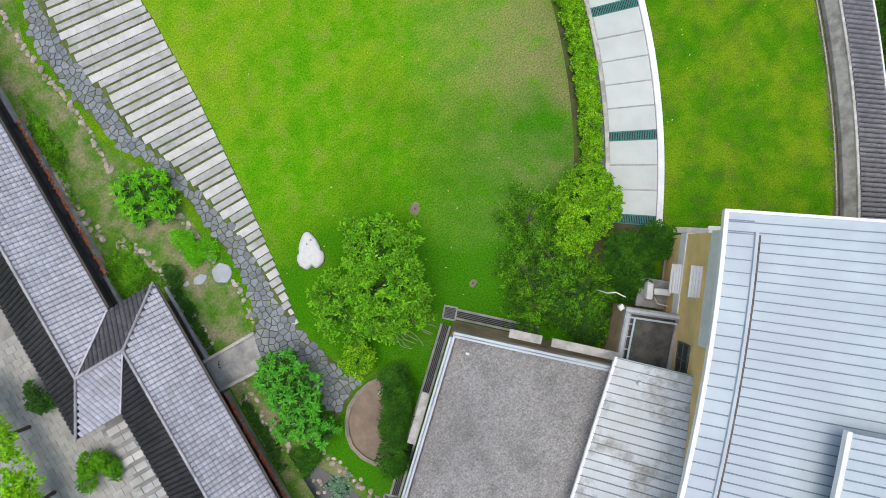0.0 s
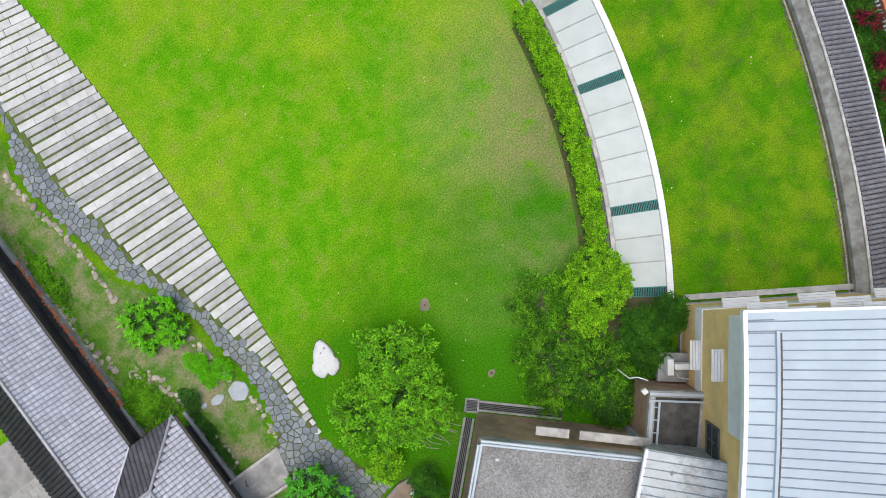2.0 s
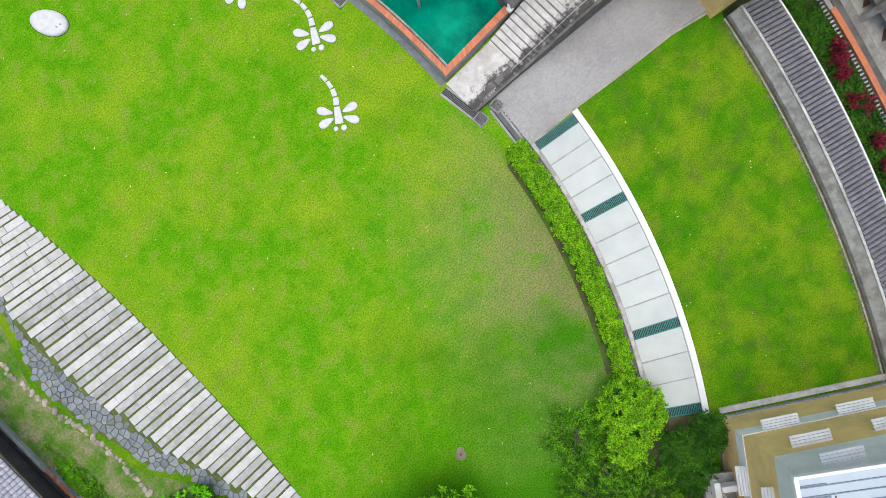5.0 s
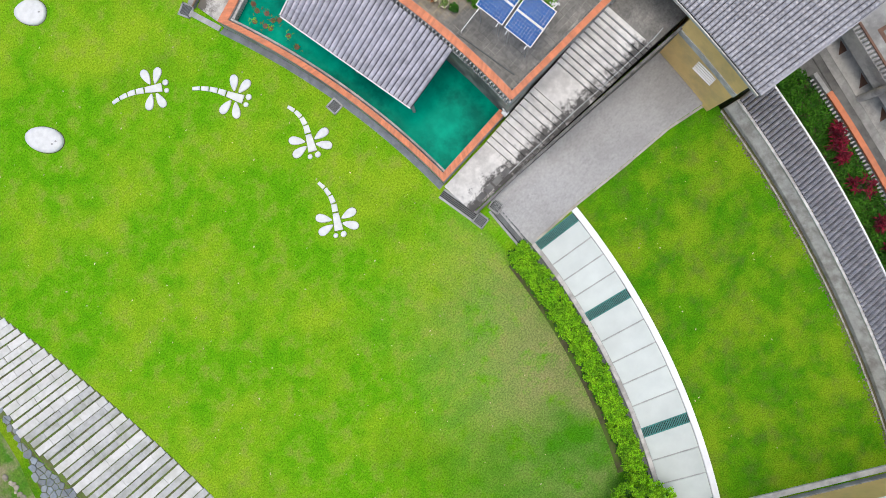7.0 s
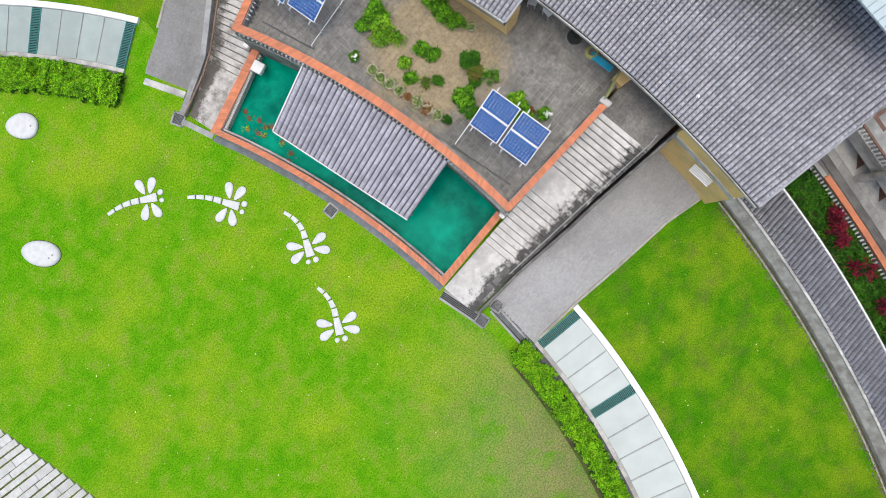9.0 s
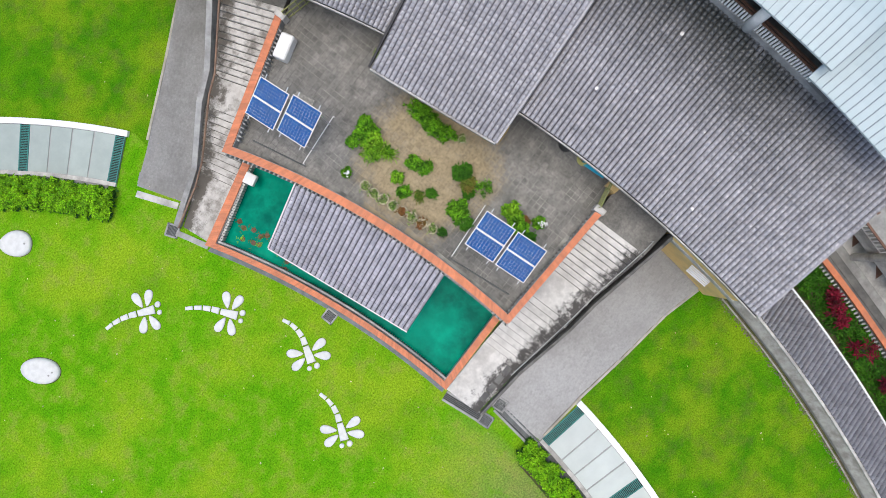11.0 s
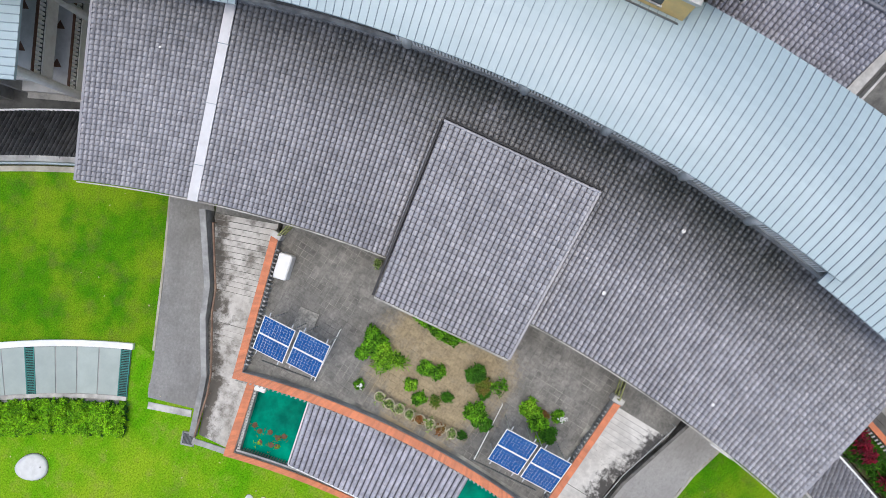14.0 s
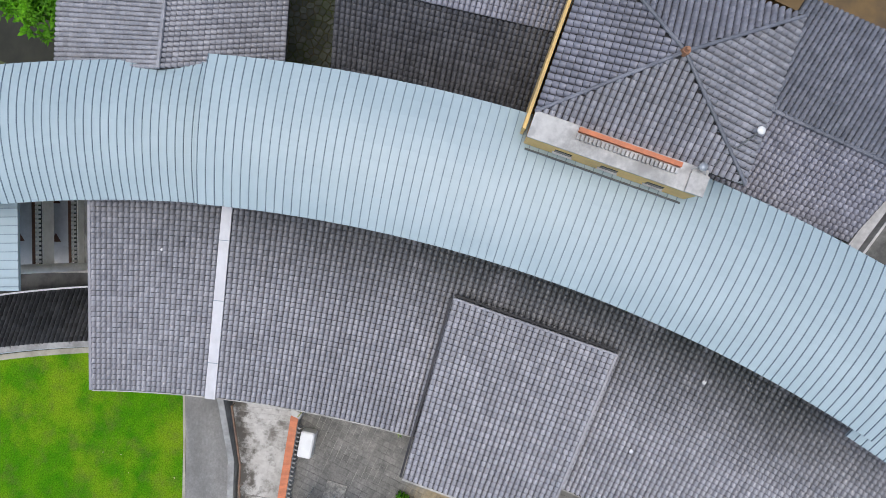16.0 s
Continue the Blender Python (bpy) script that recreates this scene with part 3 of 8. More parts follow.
v = bm.verts[:] if not bm.verts.ensure_lookup_table() else None
bm.faces.new((bm.verts[0], bm.verts[2], bm.verts[3], bm.verts[1]))
tagged(part("ground", bm, FIELD), "low ground of grass and earth round the garden", "ground", kind="structure")

# raised lawn, ends at the curved garden walls
lawn_edge = ring(C_WALL, R_WALL, -52, -12.0, 40)
lawn_edge_n = ring(C_WALL_N, R_WALL, 24.0, 52, 40)
lawn_poly = [(-60, -45)] + lawn_edge + [(34, 10.4), (34, 46.5)] + [p for p in lawn_edge_n if p[1] > 45.0] + [(-60, 88)]
tagged(part("lawn", prism(lawn_poly, LOW, 0.0), GRASS), "bright green mown lawn with yellowish worn patches", "lawn", kind="structure")

# deeper green turf outside the light wells
deep_e = ring(C_STRIP, 38.95, -42, -9.6, 30) + [(16.15, 12.75), (19.2, 12.27), (22.34, 11.87), (24.4, 11.35), (25.0, 10.7)] + ring(C_WALL, R_WALL - 0.03, -12.6, -50, 40)
tagged(part("lawn", prism(deep_e, -0.1, 0.004), GRASSDEEP), "deeper green lawn between light well and curved wall", "lawn", kind="structure")
deep_w = ring(C_WALL_N, R_WALL - 0.03, 27.5, 50, 40) + ring(C_STRIP_N, 38.95, 50, 25.2, 30) + [(12.6, 39.6), (14.5, 40.43), (16.67, 41.38), (18.8, 42.4), (20.9, 43.43)]
tagged(part("lawn", prism(deep_w, -0.1, 0.004), GRASSDEEP), "deeper green lawn beside the far ramp", "lawn", kind="structure")

# ---------------------------------------------------------------- slab path, flagstones and garden bed
SLAB_LEFT = [(2.0, -10.7), (5.35, -10.67), (6.84, -10.75), (8.4, -10.9), (11.3, -11.67), (13.25, -12.2), (14.9, -12.94), (16.8, -13.37), (18.1, -13.4), (20, -13.8), (21.5, -14.05), (25, -14.1), (27, -13.8), (28, -13.5), (40, -11.8)]


def slab_right(y):
    return -110.27 + math.sqrt(101.37 ** 2 - (y - 19.4) ** 2)


def path_strip(y0, y1, n, left, right):
    ys = [y0 + (y1 - y0) * i / n for i in range(n + 1)]
    return [(right(y), y) for y in ys] + [(left(y), y) for y in reversed(ys)]


bed = path_strip(2.0, 40.0, 40, lambda y: lerp_table(SLAB_LEFT, y), slab_right)
stone_path = tagged(part("path", prism(bed, -0.1, 0.01), MOSSJOINT := mat("mossy_joint", (0.10, 0.17, 0.025), (0.13, 0.125, 0.065), 5.0, 0.95, (0.06, 0.06, 0.035), 0.7, 0.6, 0.5, 20, spec=0.1)), "curved path of pale stone slab rows with grass joints", "path", kind="structure")

bm = bmesh.new()
box(bm, -0.5, 0.5, -0.5, 0.5, -1.0, 0.0, 0.0)
for v in bm.verts:
    if v.co.z > -0.1:
        v.co.y *= 0.94
slab_mesh = bpy.data.meshes.new("slab")
bm.to_mesh(slab_mesh)
slab_mesh.materials.append(SLAB)
grey_mesh = slab_mesh.copy()
grey_mesh.materials[0] = SLABGREY
rng = random.Random(4)
count, rest_v, rest_f = 0, [], []
unit = np.array([v.co[:] for v in bm.verts])
unit_f = [[v.index for v in f.verts] for f in bm.faces]
bm.free()
row = 0
y = 2.1
while y < 40:
    pale = row % 3 == 0
    depth = (0.465, 0.35, 0.385)[row % 3]
    slope = -0.011 * (y - 9)
    xl, xr = lerp_table(SLAB_LEFT, y) + rng.uniform(-0.12, 0.18), slab_right(y) - rng.uniform(0, 0.05)
    if y > 18:
        xl += rng.uniform(-0.1, 0.25)
    x = xl
    while x < xr - 0.15:
        w = min(rng.uniform(*((0.7, 1.5), (0.4, 1.2), (1.2, 2.6))[row % 3]), xr - x)
        if xr - x - w < 0.25:
            w = xr - x
        cx = x + w / 2
        m = Matrix.Translation((cx, y + slope * (cx - slab_right(y)), 0.045 + rng.uniform(-0.008, 0.01))) @ Matrix.Rotation(math.atan(slope) + rng.uniform(-0.004, 0.004), 4, "Z") @ Matrix.Diagonal((w - rng.uniform(0.0, 0.005), depth * rng.uniform(0.93, 1.03), 0.06, 1))
        if 3 < y < 26 and count < 300:
            shared("slab", slab_mesh if pale else grey_mesh, stone_path, m)
            count += 1
        else:
            k = len(rest_v)
            rest_v += [tuple(m @ Vector(q)) for q in unit]
            rest_f += [tuple(i + k for i in f) for f in unit_f]
        x += w
    y += 0.50 if pale else 0.455
    row += 1
obj("slabs", rest_v, rest_f, SLAB, stone_path)["kind"] = "stuff"

# flagstones: uneven cells
flag_left = [(-12.9, 32), (-13.85, 28.5), (-14.4, 25.9), (-15.1, 24.6), (-15.5, 23.3), (-15.3, 20.4), (-14.76, 18.0), (-14.2, 15.4), (-13.04, 13.76), (-12.33, 11.1), (-12.16, 9.17), (-11.85, 7.15), (-11.82, 5.3), (-12.46, 3.13), (-13.0, 2.5), (-13.2, 0.9), (-12.0, -0.6), (-11.4, -2.2), (-11.3, -3.9)]
flag_right = [(-10.55, -3.5), (-9.4, -2.85), (-8.5, -2.5), (-9.2, -1.9), (-9.78, -0.96), (-10.38, 0.83), (-10.66, 2.6)] + [(x - 0.03, y) for y, x in SLAB_LEFT[1:14]] + [(-12.2, 32)]
flag_poly = flag_left + flag_right
flags = tagged(part("pavement", prism(flag_poly, -0.1, 0.014), MOSSJOINT), "blue-grey crazy paving of irregular flagstones", "pavement", kind="structure")


def clip(poly, n, d):
    out = []
    for p, q in zip(poly, poly[1:] + poly[:1]):
        a, b = p[0] * n[0] + p[1] * n[1] - d, q[0] * n[0] + q[1] * n[1] - d
        if a <= 0:
            out.append(p)
        if (a < 0) != (b < 0) and a != b:
            t = a / (a - b)
            out.append((p[0] + (q[0] - p[0]) * t, p[1] + (q[1] - p[1]) * t))
    return out


def cells(poly, spacing, seed, gap):
    rng = random.Random(seed)
    xs, ys = [p[0] for p in poly], [p[1] for p in poly]
    sites = []
    y = min(ys) - 1
    while y < max(ys) + 1:
        x = min(xs) - 1
        while x < max(xs) + 1:
            sites.append((x + rng.uniform(-0.42, 0.42) * spacing, y + rng.uniform(-0.42, 0.42) * spacing))
            x += spacing
        y += spacing
    out = []
    for s in sites:
        if not inside(poly, *s):
            continue
        c = [(s[0] - spacing, s[1] - spacing), (s[0] + spacing, s[1] - spacing), (s[0] + spacing, s[1] + spacing), (s[0] - spacing, s[1] + spacing)]
        for o in sites:
            dx, dy = o[0] - s[0], o[1] - s[1]
            ln = math.hypot(dx, dy)
            if 0 < ln < 2.6 * spacing and c:
                n = (dx / ln, dy / ln)
                c = clip(c, n, n[0] * (s[0] + o[0]) / 2 + n[1] * (s[1] + o[1]) / 2 - gap / 2)
        if len(c) > 2:
            out.append((s, c))
    return out


def cell_stone(parent, name, s, c, z0, z1, material):
    n = len(c)
    vs = [(x, y, z0) for x, y in c] + [(x, y, z1 - 0.015) for x, y in c] + [(s[0] + (x - s[0]) * 0.93, s[1] + (y - s[1]) * 0.93, z1) for x, y in c]
    fs = [(i, (i + 1) % n, n + (i + 1) % n, n + i) for i in range(n)] + [(n + i, n + (i + 1) % n, 2 * n + (i + 1) % n, 2 * n + i) for i in range(n)] + [tuple(range(2 * n, 3 * n))]
    return obj(name, vs, fs, material, parent)


rng = random.Random(9)
joined_v, joined_f = [], []
for k, (s, c) in enumerate(sorted(cells(flag_poly, 0.37, 3, 0.04), key=lambda q: abs(q[0][1] - 5))):
    top = 0.05 + rng.uniform(-0.012, 0.012)
    if k < 300:
        cell_stone(flags, "flagstone", s, c, 0.0, top, FLAG)
        continue
    i0, m = len(joined_v), len(c)
    joined_v += [(x, y, 0.0) for x, y in c] + [(s[0] + (x - s[0]) * 0.95, s[1] + (y - s[1]) * 0.95, top) for x, y in c]
    joined_f += [(i0 + i, i0 + (i + 1) % m, i0 + m + (i + 1) % m, i0 + m + i) for i in range(m)] + [tuple(range(i0 + m, i0 + 2 * m))]
obj("flagstones", joined_v, joined_f, FLAG, flags)["kind"] = "stuff"

bed_poly = [(-18.3, 30), (-18.3, 7.6), (-15.55, 7.4), (-15.55, 2.7), (-13.0, 2.65), (-12.5, 3.1), (-11.9, 5.3), (-11.95, 7.15), (-12.3, 9.17), (-12.5, 11.1), (-13.2, 13.76), (-14.3, 15.4), (-14.9, 18.0), (-15.4, 20.4), (-15.6, 23.3), (-15.2, 24.6), (-14.5, 25.9), (-13.95, 28.5), (-13.0, 32)]
tagged(part("garden_bed", prism(bed_poly, -0.1, 0.006), DRY), "dry turf and bare soil between stone edgings", "garden bed", kind="structure")
tagged(part("garden_bed", prism([(-15.55, 0.75), (-15.55, -12), (-11.6, -12), (-11.9, -7.4), (-12.9, -4.4), (-13.6, -2.0), (-13.4, 0.75)], -0.1, 0.006), DRY), "rough turf and stones beside the roofed wall", "garden bed", kind="structure")


def boulder_mesh(name, seed, material):
    bm = bmesh.new()
    bmesh.ops.create_icosphere(bm, subdivisions=2, radius=0.5)
    for v in bm.verts:
        k = 1 + 0.28 * noise.noise(v.co * 2.2 + Vector((seed * 7.1, 0, 0))) + 0.1 * noise.noise(v.co * 6 + Vector((0, seed, 0)))
        v.co *= k
        v.co.z = max(v.co.z * 0.75, -0.18)
    me = bpy.data.meshes.new(name)
    bm.to_mesh(me)
    bm.free()
    me.materials.append(material)
    me.shade_smooth()
    return me


boulders = [boulder_mesh("stone", k, COBBLE) for k in range(5)]


def stone_row(label, pts, seed, size=0.3, step=0.3, wander=0.12):
    rng = random.Random(seed)
    t = thing("stone_edging", label, "stone edging", "garden stone edgings")
    for p, q in zip(pts, pts[1:]):
        n = max(1, int(math.dist(p, q) / step))
        for i in range(n):
            k = (i + rng.uniform(0, 0.7)) / n
            s = size * rng.uniform(0.55, 1.35)
            x, y = p[0] + (q[0] - p[0]) * k + rng.uniform(-wander, wander), p[1] + (q[1] - p[1]) * k + rng.uniform(-wander, wander)
            shared("stone", rng.choice(boulders), t, Matrix.Translation((x, y, 0.1 * s)) @ Matrix.Rotation(rng.uniform(0, 6.28), 4, "Z") @ Matrix.Diagonal((s * rng.uniform(0.9, 1.5), s, s * 0.7, 1)))


stone_row("row of small river stones edging the flagstone path", [(-16.2, 26), (-16.22, 24.73), (-16.02, 23.09), (-15.84, 21.08), (-15.53, 19.95), (-15.33, 18.33), (-15.25, 17.15), (-15.31, 16.07), (-15.34, 14.4)], 1, 0.27, 0.19)
stone_row("row of mossy stones beside the round stepping stone", [(-13.6, 11.0), (-13.23, 10.54), (-12.95, 9.09), (-13.1, 7.89), (-12.59, 7.15)], 2, 0.28, 0.22)
stone_row("low stones at the end of the bed by the bridge", [(-12.3, 6.2), (-12.43, 4.57), (-12.74, 3.0)], 3, 0.22, 0.18)
stone_row("broken stone edging along the drain by the tiled roof", [(-18.18, 19.5), (-18.02, 16.39), (-17.97, 14.49), (-17.93, 12.6), (-17.56, 11.27), (-16.59, 10.32), (-15.84, 9.33), (-15.7, 7.68), (-15.5, 4.68), (-15.1, 3.37)], 4, 0.29, 0.16, 0.3)
stone_row("stones in the rough turf under the shrub", [(-14.95, 0.3), (-14.7, -2.0), (-14.4, -4.5), (-14.0, -7)], 5, 0.22, 0.18, 0.3)
stone_row("heaped river stones along the grass edge", [(-13.2, -3.6), (-12.9, -4.38), (-12.63, -5.78), (-12.01, -7.2), (-11.66, -8.6), (-11.2, -10)], 6, 0.24, 0.16, 0.2)


# small dark pool below the stones, with a clump of pale lily leaves
tagged(part("garden_pool", prism([(-14.55, -4.4), (-13.5, -5.5), (-13.0, -6.4), (-12.4, -7.8), (-12.1, -9.2), (-13.6, -9.6), (-14.5, -8.0), (-14.55, -5.8)][::-1], -0.1, 0.015), mat("pool_water", (0.035, 0.045, 0.048), (0.02, 0.026, 0.028), 1.5, 0.15, (0.05, 0.055, 0.04), 0.8, 0.5)), "small dark still garden pool among stones", "pool", kind="structure")
lily = thing("lily_clump", "clump of pale blue-green lily leaves in the pool", "water plant", "pond plants")
lily.location = (-12.95, -7.1, 0.02)
lrng = np.random.default_rng(71)
leaf_cloud([(*(lrng.normal(0, 0.38, 2)), lrng.uniform(0.03, 0.16), lrng.uniform(0.7, 1.3)) for _ in range(70)], 0.17, 5, mat("leaf_lily", (0.20, 0.34, 0.23), (0.11, 0.24, 0.13), 3.0, 0.5, island=0.4, leaf=True, spec=0.2), "leaves", lily, 72, width=0.7, lift=0.1, droop=0.1)


def disc_stone(label, x, y, r, squash=1.0, seed=0):
    rng = random.Random(seed)
    n = 20
    prof = [r * (1 + 0.05 * math.sin(i * 1.7 + seed) + rng.uniform(-0.03, 0.03)) for i in range(n)]
    vs, fs = [], []
    for k, z in ((1.0, 0.0), (1.0, 0.06), (0.93, 0.09)):
        vs += [(math.cos(6.283 * i / n) * prof[i] * k, math.sin(6.283 * i / n) * prof[i] * k * squash, z) for i in range(n)]
    for q in range(2):
        fs += [(q * n + i, q * n + (i + 1) % n, (q + 1) * n + (i + 1) % n, (q + 1) * n + i) for i in range(n)]
    fs.append(tuple(range(2 * n, 3 * n)))
    ob = obj("stepping_stone", vs, fs, FLAGPALE)
    ob.location = (x, y, 0)
    tagged(ob, label, "stepping stone")


FLAGPALE = mat("pale_flagstone", (0.40, 0.44, 0.46), (0.34, 0.38, 0.40), 3.0, 0.7, (0.30, 0.33, 0.34), 1.0, 0.5, 0.2, 25)
disc_stone("round blue-grey stepping stone in dry turf", -12.72, 6.4, 0.56, 1.0, 1)
disc_stone("small oval stepping stone beside the round one", -13.95, 6.72, 0.42, 0.62, 2)
disc_stone("small flat stone at the turf edge", -14.75, 6.9, 0.2, 0.7, 3)

# green turf strip along the flagstones
tl = [p for p in flag_left if 2.5 < p[1] < 29]
tagged(part("turf_strip", prism([(x + 0.05, y) for x, y in tl] + [(x - 0.5 - 0.3 * noise.noise(Vector((x * 2, y * 0.9, 3))), y) for x, y in reversed(tl)], -0.1, 0.011), GRASSDEEP), "bright green turf strip beside the flagstones", "lawn", kind="structure")

# concrete bridge over the drain
br = thing("bridge", "small concrete footbridge with two low kerbs", "bridge")
part("deck", prism([(-16.4, 0.82), (-13.3, 0.72), (-12.9, 2.58), (-16.4, 2.6)], -0.15, 0.06), CONC, br)
for a, b in (((-16.45, 2.66), (-12.75, 2.62)), ((-16.3, 0.84), (-13.3, 0.68))):
    bm = bmesh.new()
    bar(bm, (*a, 0.0), (*b, 0.0), 0.16, 0.32)
    part("kerb", bm, CONCLIGHT, br)

# ---------------------------------------------------------------- lower tiled building, two offset wings
AX, BX, RY = -20.4, -17.6, 4.98
ZR, ZE = 3.7, 2.35
# Dark wall colour; on the back houses it paints in eave shade.
DARKWALL = mat("damp_wall", (0.10, 0.085, 0.07), (0.07, 0.06, 0.05), 1.4, 0.9, (0.05, 0.05, 0.04), 0.6, 0.5, 0.2, 30)
lower = thing("tiled_house", "long low house with offset grey tiled gable roofs", "house")
part("wall", prism([(-22.4, 5.0), (-22.4, 40), (-18.9, 40), (-18.9, 6.6), (-16.1, 6.6), (-16.1, -20), (-19.5, -20), (-19.5, 3.2), (-22.4, 3.2)][::-1], 0.0, 2.3), DARKWALL, lower)
HALF = 2.36


def slope_face(name, pts, material, drop=0.05):
    bm = bmesh.new()
    f = bm.faces.new([bm.verts.new((p[0], p[1], p[2] - drop)) for p in pts])
    bmesh.ops.recalc_face_normals(bm, faces=[f])
    r = bmesh.ops.extrude_face_region(bm, geom=[f])
    bmesh.ops.translate(bm, vec=(0, 0, -0.1), verts=[v for v in r["geom"] if isinstance(v, bmesh.types.BMVert)])
    bmesh.ops.recalc_face_normals(bm, faces=bm.faces[:])
    return part(name, bm, UNDER, material)


WX = 2.67
ZW = ZR - WX * (ZR - ZE) / HALF
faces = {
    "a_east": [(AX + HALF, 7.4, ZE), (AX + HALF, 32, ZE), (AX, 32, ZR), (AX, RY, ZR)],
    "a_west": [(AX - WX, 32, ZW), (AX - WX, 2.4, ZW), (AX, RY, ZR), (AX, 32, ZR)],
    "south": [(AX - WX, 2.4, ZW), (BX - WX, 2.4, ZW), (BX, RY, ZR), (AX, RY, ZR)],
    "north": [(BX + HALF, 7.4, ZE), (AX + HALF, 7.4, ZE), (AX, RY, ZR), (BX, RY, ZR)],
    "b_east": [(BX + HALF, -14, ZE), (BX + HALF, 7.4, ZE), (BX, RY, ZR), (BX, -14, ZR)],
    "b_west": [(BX - WX, 2.4, ZW), (BX - WX, -14, ZW), (BX, -14, ZR), (BX, RY, ZR)],
}
TW = 0.27
for key, pts in faces.items():
    roof = slope_face("roof", pts, lower)
    poly = [(p[0], p[1]) for p in pts]
    xs, ys = [p[0] for p in poly], [p[1] for p in poly]
    x0, x1, y0, y1 = min(xs), max(xs), min(ys), max(ys)
    if key in ("a_east", "b_east"):
        cols, rows = int((y1 - y0) / TW), 11
        pl = face_place((x1, y0, ZE), (x1, y1, ZE), (x0, y1, ZR), (x0, y0, ZR), cols, rows)
    elif key in ("a_west", "b_west"):
        cols, rows = int((y1 - y0) / TW), 12
        pl = face_place((x0, y1, ZW), (x0, y0, ZW), (x1, y0, ZR), (x1, y1, ZR), cols, rows)
    elif key == "south":
        cols, rows = int((x1 - x0) / TW), 9
        pl = face_place((x0, y0, ZW), (x1, y0, ZW), (x1, y1, ZR), (x0, y1, ZR), cols, rows)
    else:
        cols, rows = int((x1 - x0) / TW), 9
        pl = face_place((x1, y1, ZE), (x0, y1, ZE), (x0, y0, ZR), (x1, y0, ZR), cols, rows)
    # Tile tone chosen by slope: lit and shaded sides are painted in.
    tile_roof(roof, pl, cols, rows, lambda x, y: inside(poly, x, y), TILEPALE if key in ("a_east", "b_east", "south") else TILEBLACK if key.endswith("west") else TILESHADE, (-16, 6), 160, squash=0.5, shape=BARREL_V if key in ("south", "north") else None)
Z = 0.09
for p, q in (((AX, 32), (AX, RY)), ((AX, RY), (BX, RY)), ((BX, RY), (BX, -14))):
    ridge(lower, (*p, ZR + Z), (*q, ZR + Z), TILE)
ridge(lower, (BX, RY, ZR + Z), (BX + HALF, 7.4, ZE + Z), TILE, 0.09)
ridge(lower, (AX, RY, ZR + Z), (AX - WX, 2.4, ZW + Z), TILE, 0.09)
for p, q in (((AX, RY, ZR), (AX + HALF, 7.4, ZE)), ((BX, RY, ZR), (BX - WX, 2.4, ZW))):
    bm = bmesh.new()
    bar(bm, Vector(p) + Vector((0, 0, 0.09)), Vector(q) + Vector((0, 0, 0.09)), 0.09, 0.04)
    part("valley_gutter", bm, TILEPALE, lower)
for p, q in (((AX + HALF + 0.06, 7.5), (AX + HALF + 0.06, 32)), ((BX + HALF + 0.06, -14), (BX + HALF + 0.06, 7.3))):
    bm = bmesh.new()
    bar(bm, (*p, ZE - 0.12), (*q, ZE - 0.12), 0.1, 0.1)
    part("gutter", bm, DARKWALL, lower)

# brick-capped drain walls under the eaves
for k, (p, q) in enumerate((((-18.24, 9.6), (-18.24, 19.5)), ((-15.75, -14.0), (-15.75, 0.6)))):
    w = thing("drain_wall", "low wall capped with broken orange bricks beside a drain", "low wall", "drain walls")
    bm = bmesh.new()
    bar(bm, (*p, 0), (*q, 0), 0.18, 0.4)
    part("body", bm, CONC, w)
    rng = random.Random(20 + k)
    n = int(math.dist(p, q) / 0.14)
    bm = bmesh.new()
    box(bm, -0.5, 0.5, -0.5, 0.5, 0, 1)
    me = bpy.data.meshes.new("brick")
    bm.to_mesh(me)
    bm.free()
    me.materials.append(ORANGE)
    for i in range(n):
        if rng.random() < 0.2:
            continue
        y = p[1] + (q[1] - p[1]) * (i + 0.5) / n
        shared("brick", me, w, Matrix.Translation((p[0] + rng.uniform(-0.05, 0.05), y, 0.4)) @ Matrix.Rotation(rng.uniform(-0.6, 0.6), 4, "Z") @ Matrix.Diagonal((0.2, 0.11, 0.07 * rng.uniform(0.8, 1.4), 1)))
for x, y0, y1 in ((-18.42, 7.6, 9.6), (-15.75, 2.7, 7.3), (-18.42, 19.5, 32)):
    bm = bmesh.new()
    box(bm, x - 0.09, x + 0.09, y0, y1, 0, 0.35, 0.02)
    tagged(part("drain_wall", bm, CONC), "low grey concrete wall along the drain", "low wall", "drain walls")
tagged(part("drain", prism([(-18.9, 7.5), (-18.52, 7.5), (-18.52, 32), (-18.9, 32)], -0.1, 0.01), DARKDECK), "dark drain channel under the eaves", "drain", kind="structure")
tagged(part("drain", prism([(-16.1, -14), (-15.85, -14), (-15.85, 7.3), (-16.1, 7.3)], -0.1, 0.01), DARKDECK), "dark drain channel under the eaves", "drain", kind="structure")

# paved court behind the low house
court = tagged(part("courtyard", prism([(-45, -20), (-19.4, -20), (-19.4, 3.3), (-22.3, 3.3), (-22.3, 12), (-45, 12)], -0.1, 0.012), mat("court_concrete", (0.33, 0.32, 0.30), (0.25, 0.24, 0.225), 1.8, 0.9, (0.17, 0.175, 0.145), 0.5, 0.7, 0.3, 20)), "grey paved court with stone block bands", "courtyard", kind="structure")
bm = bmesh.new()
box(bm, -0.49, 0.49, -0.485, 0.485, 0, 1)
pm = bpy.data.meshes.new("paving_block")
bm.to_mesh(pm)
bm.free()
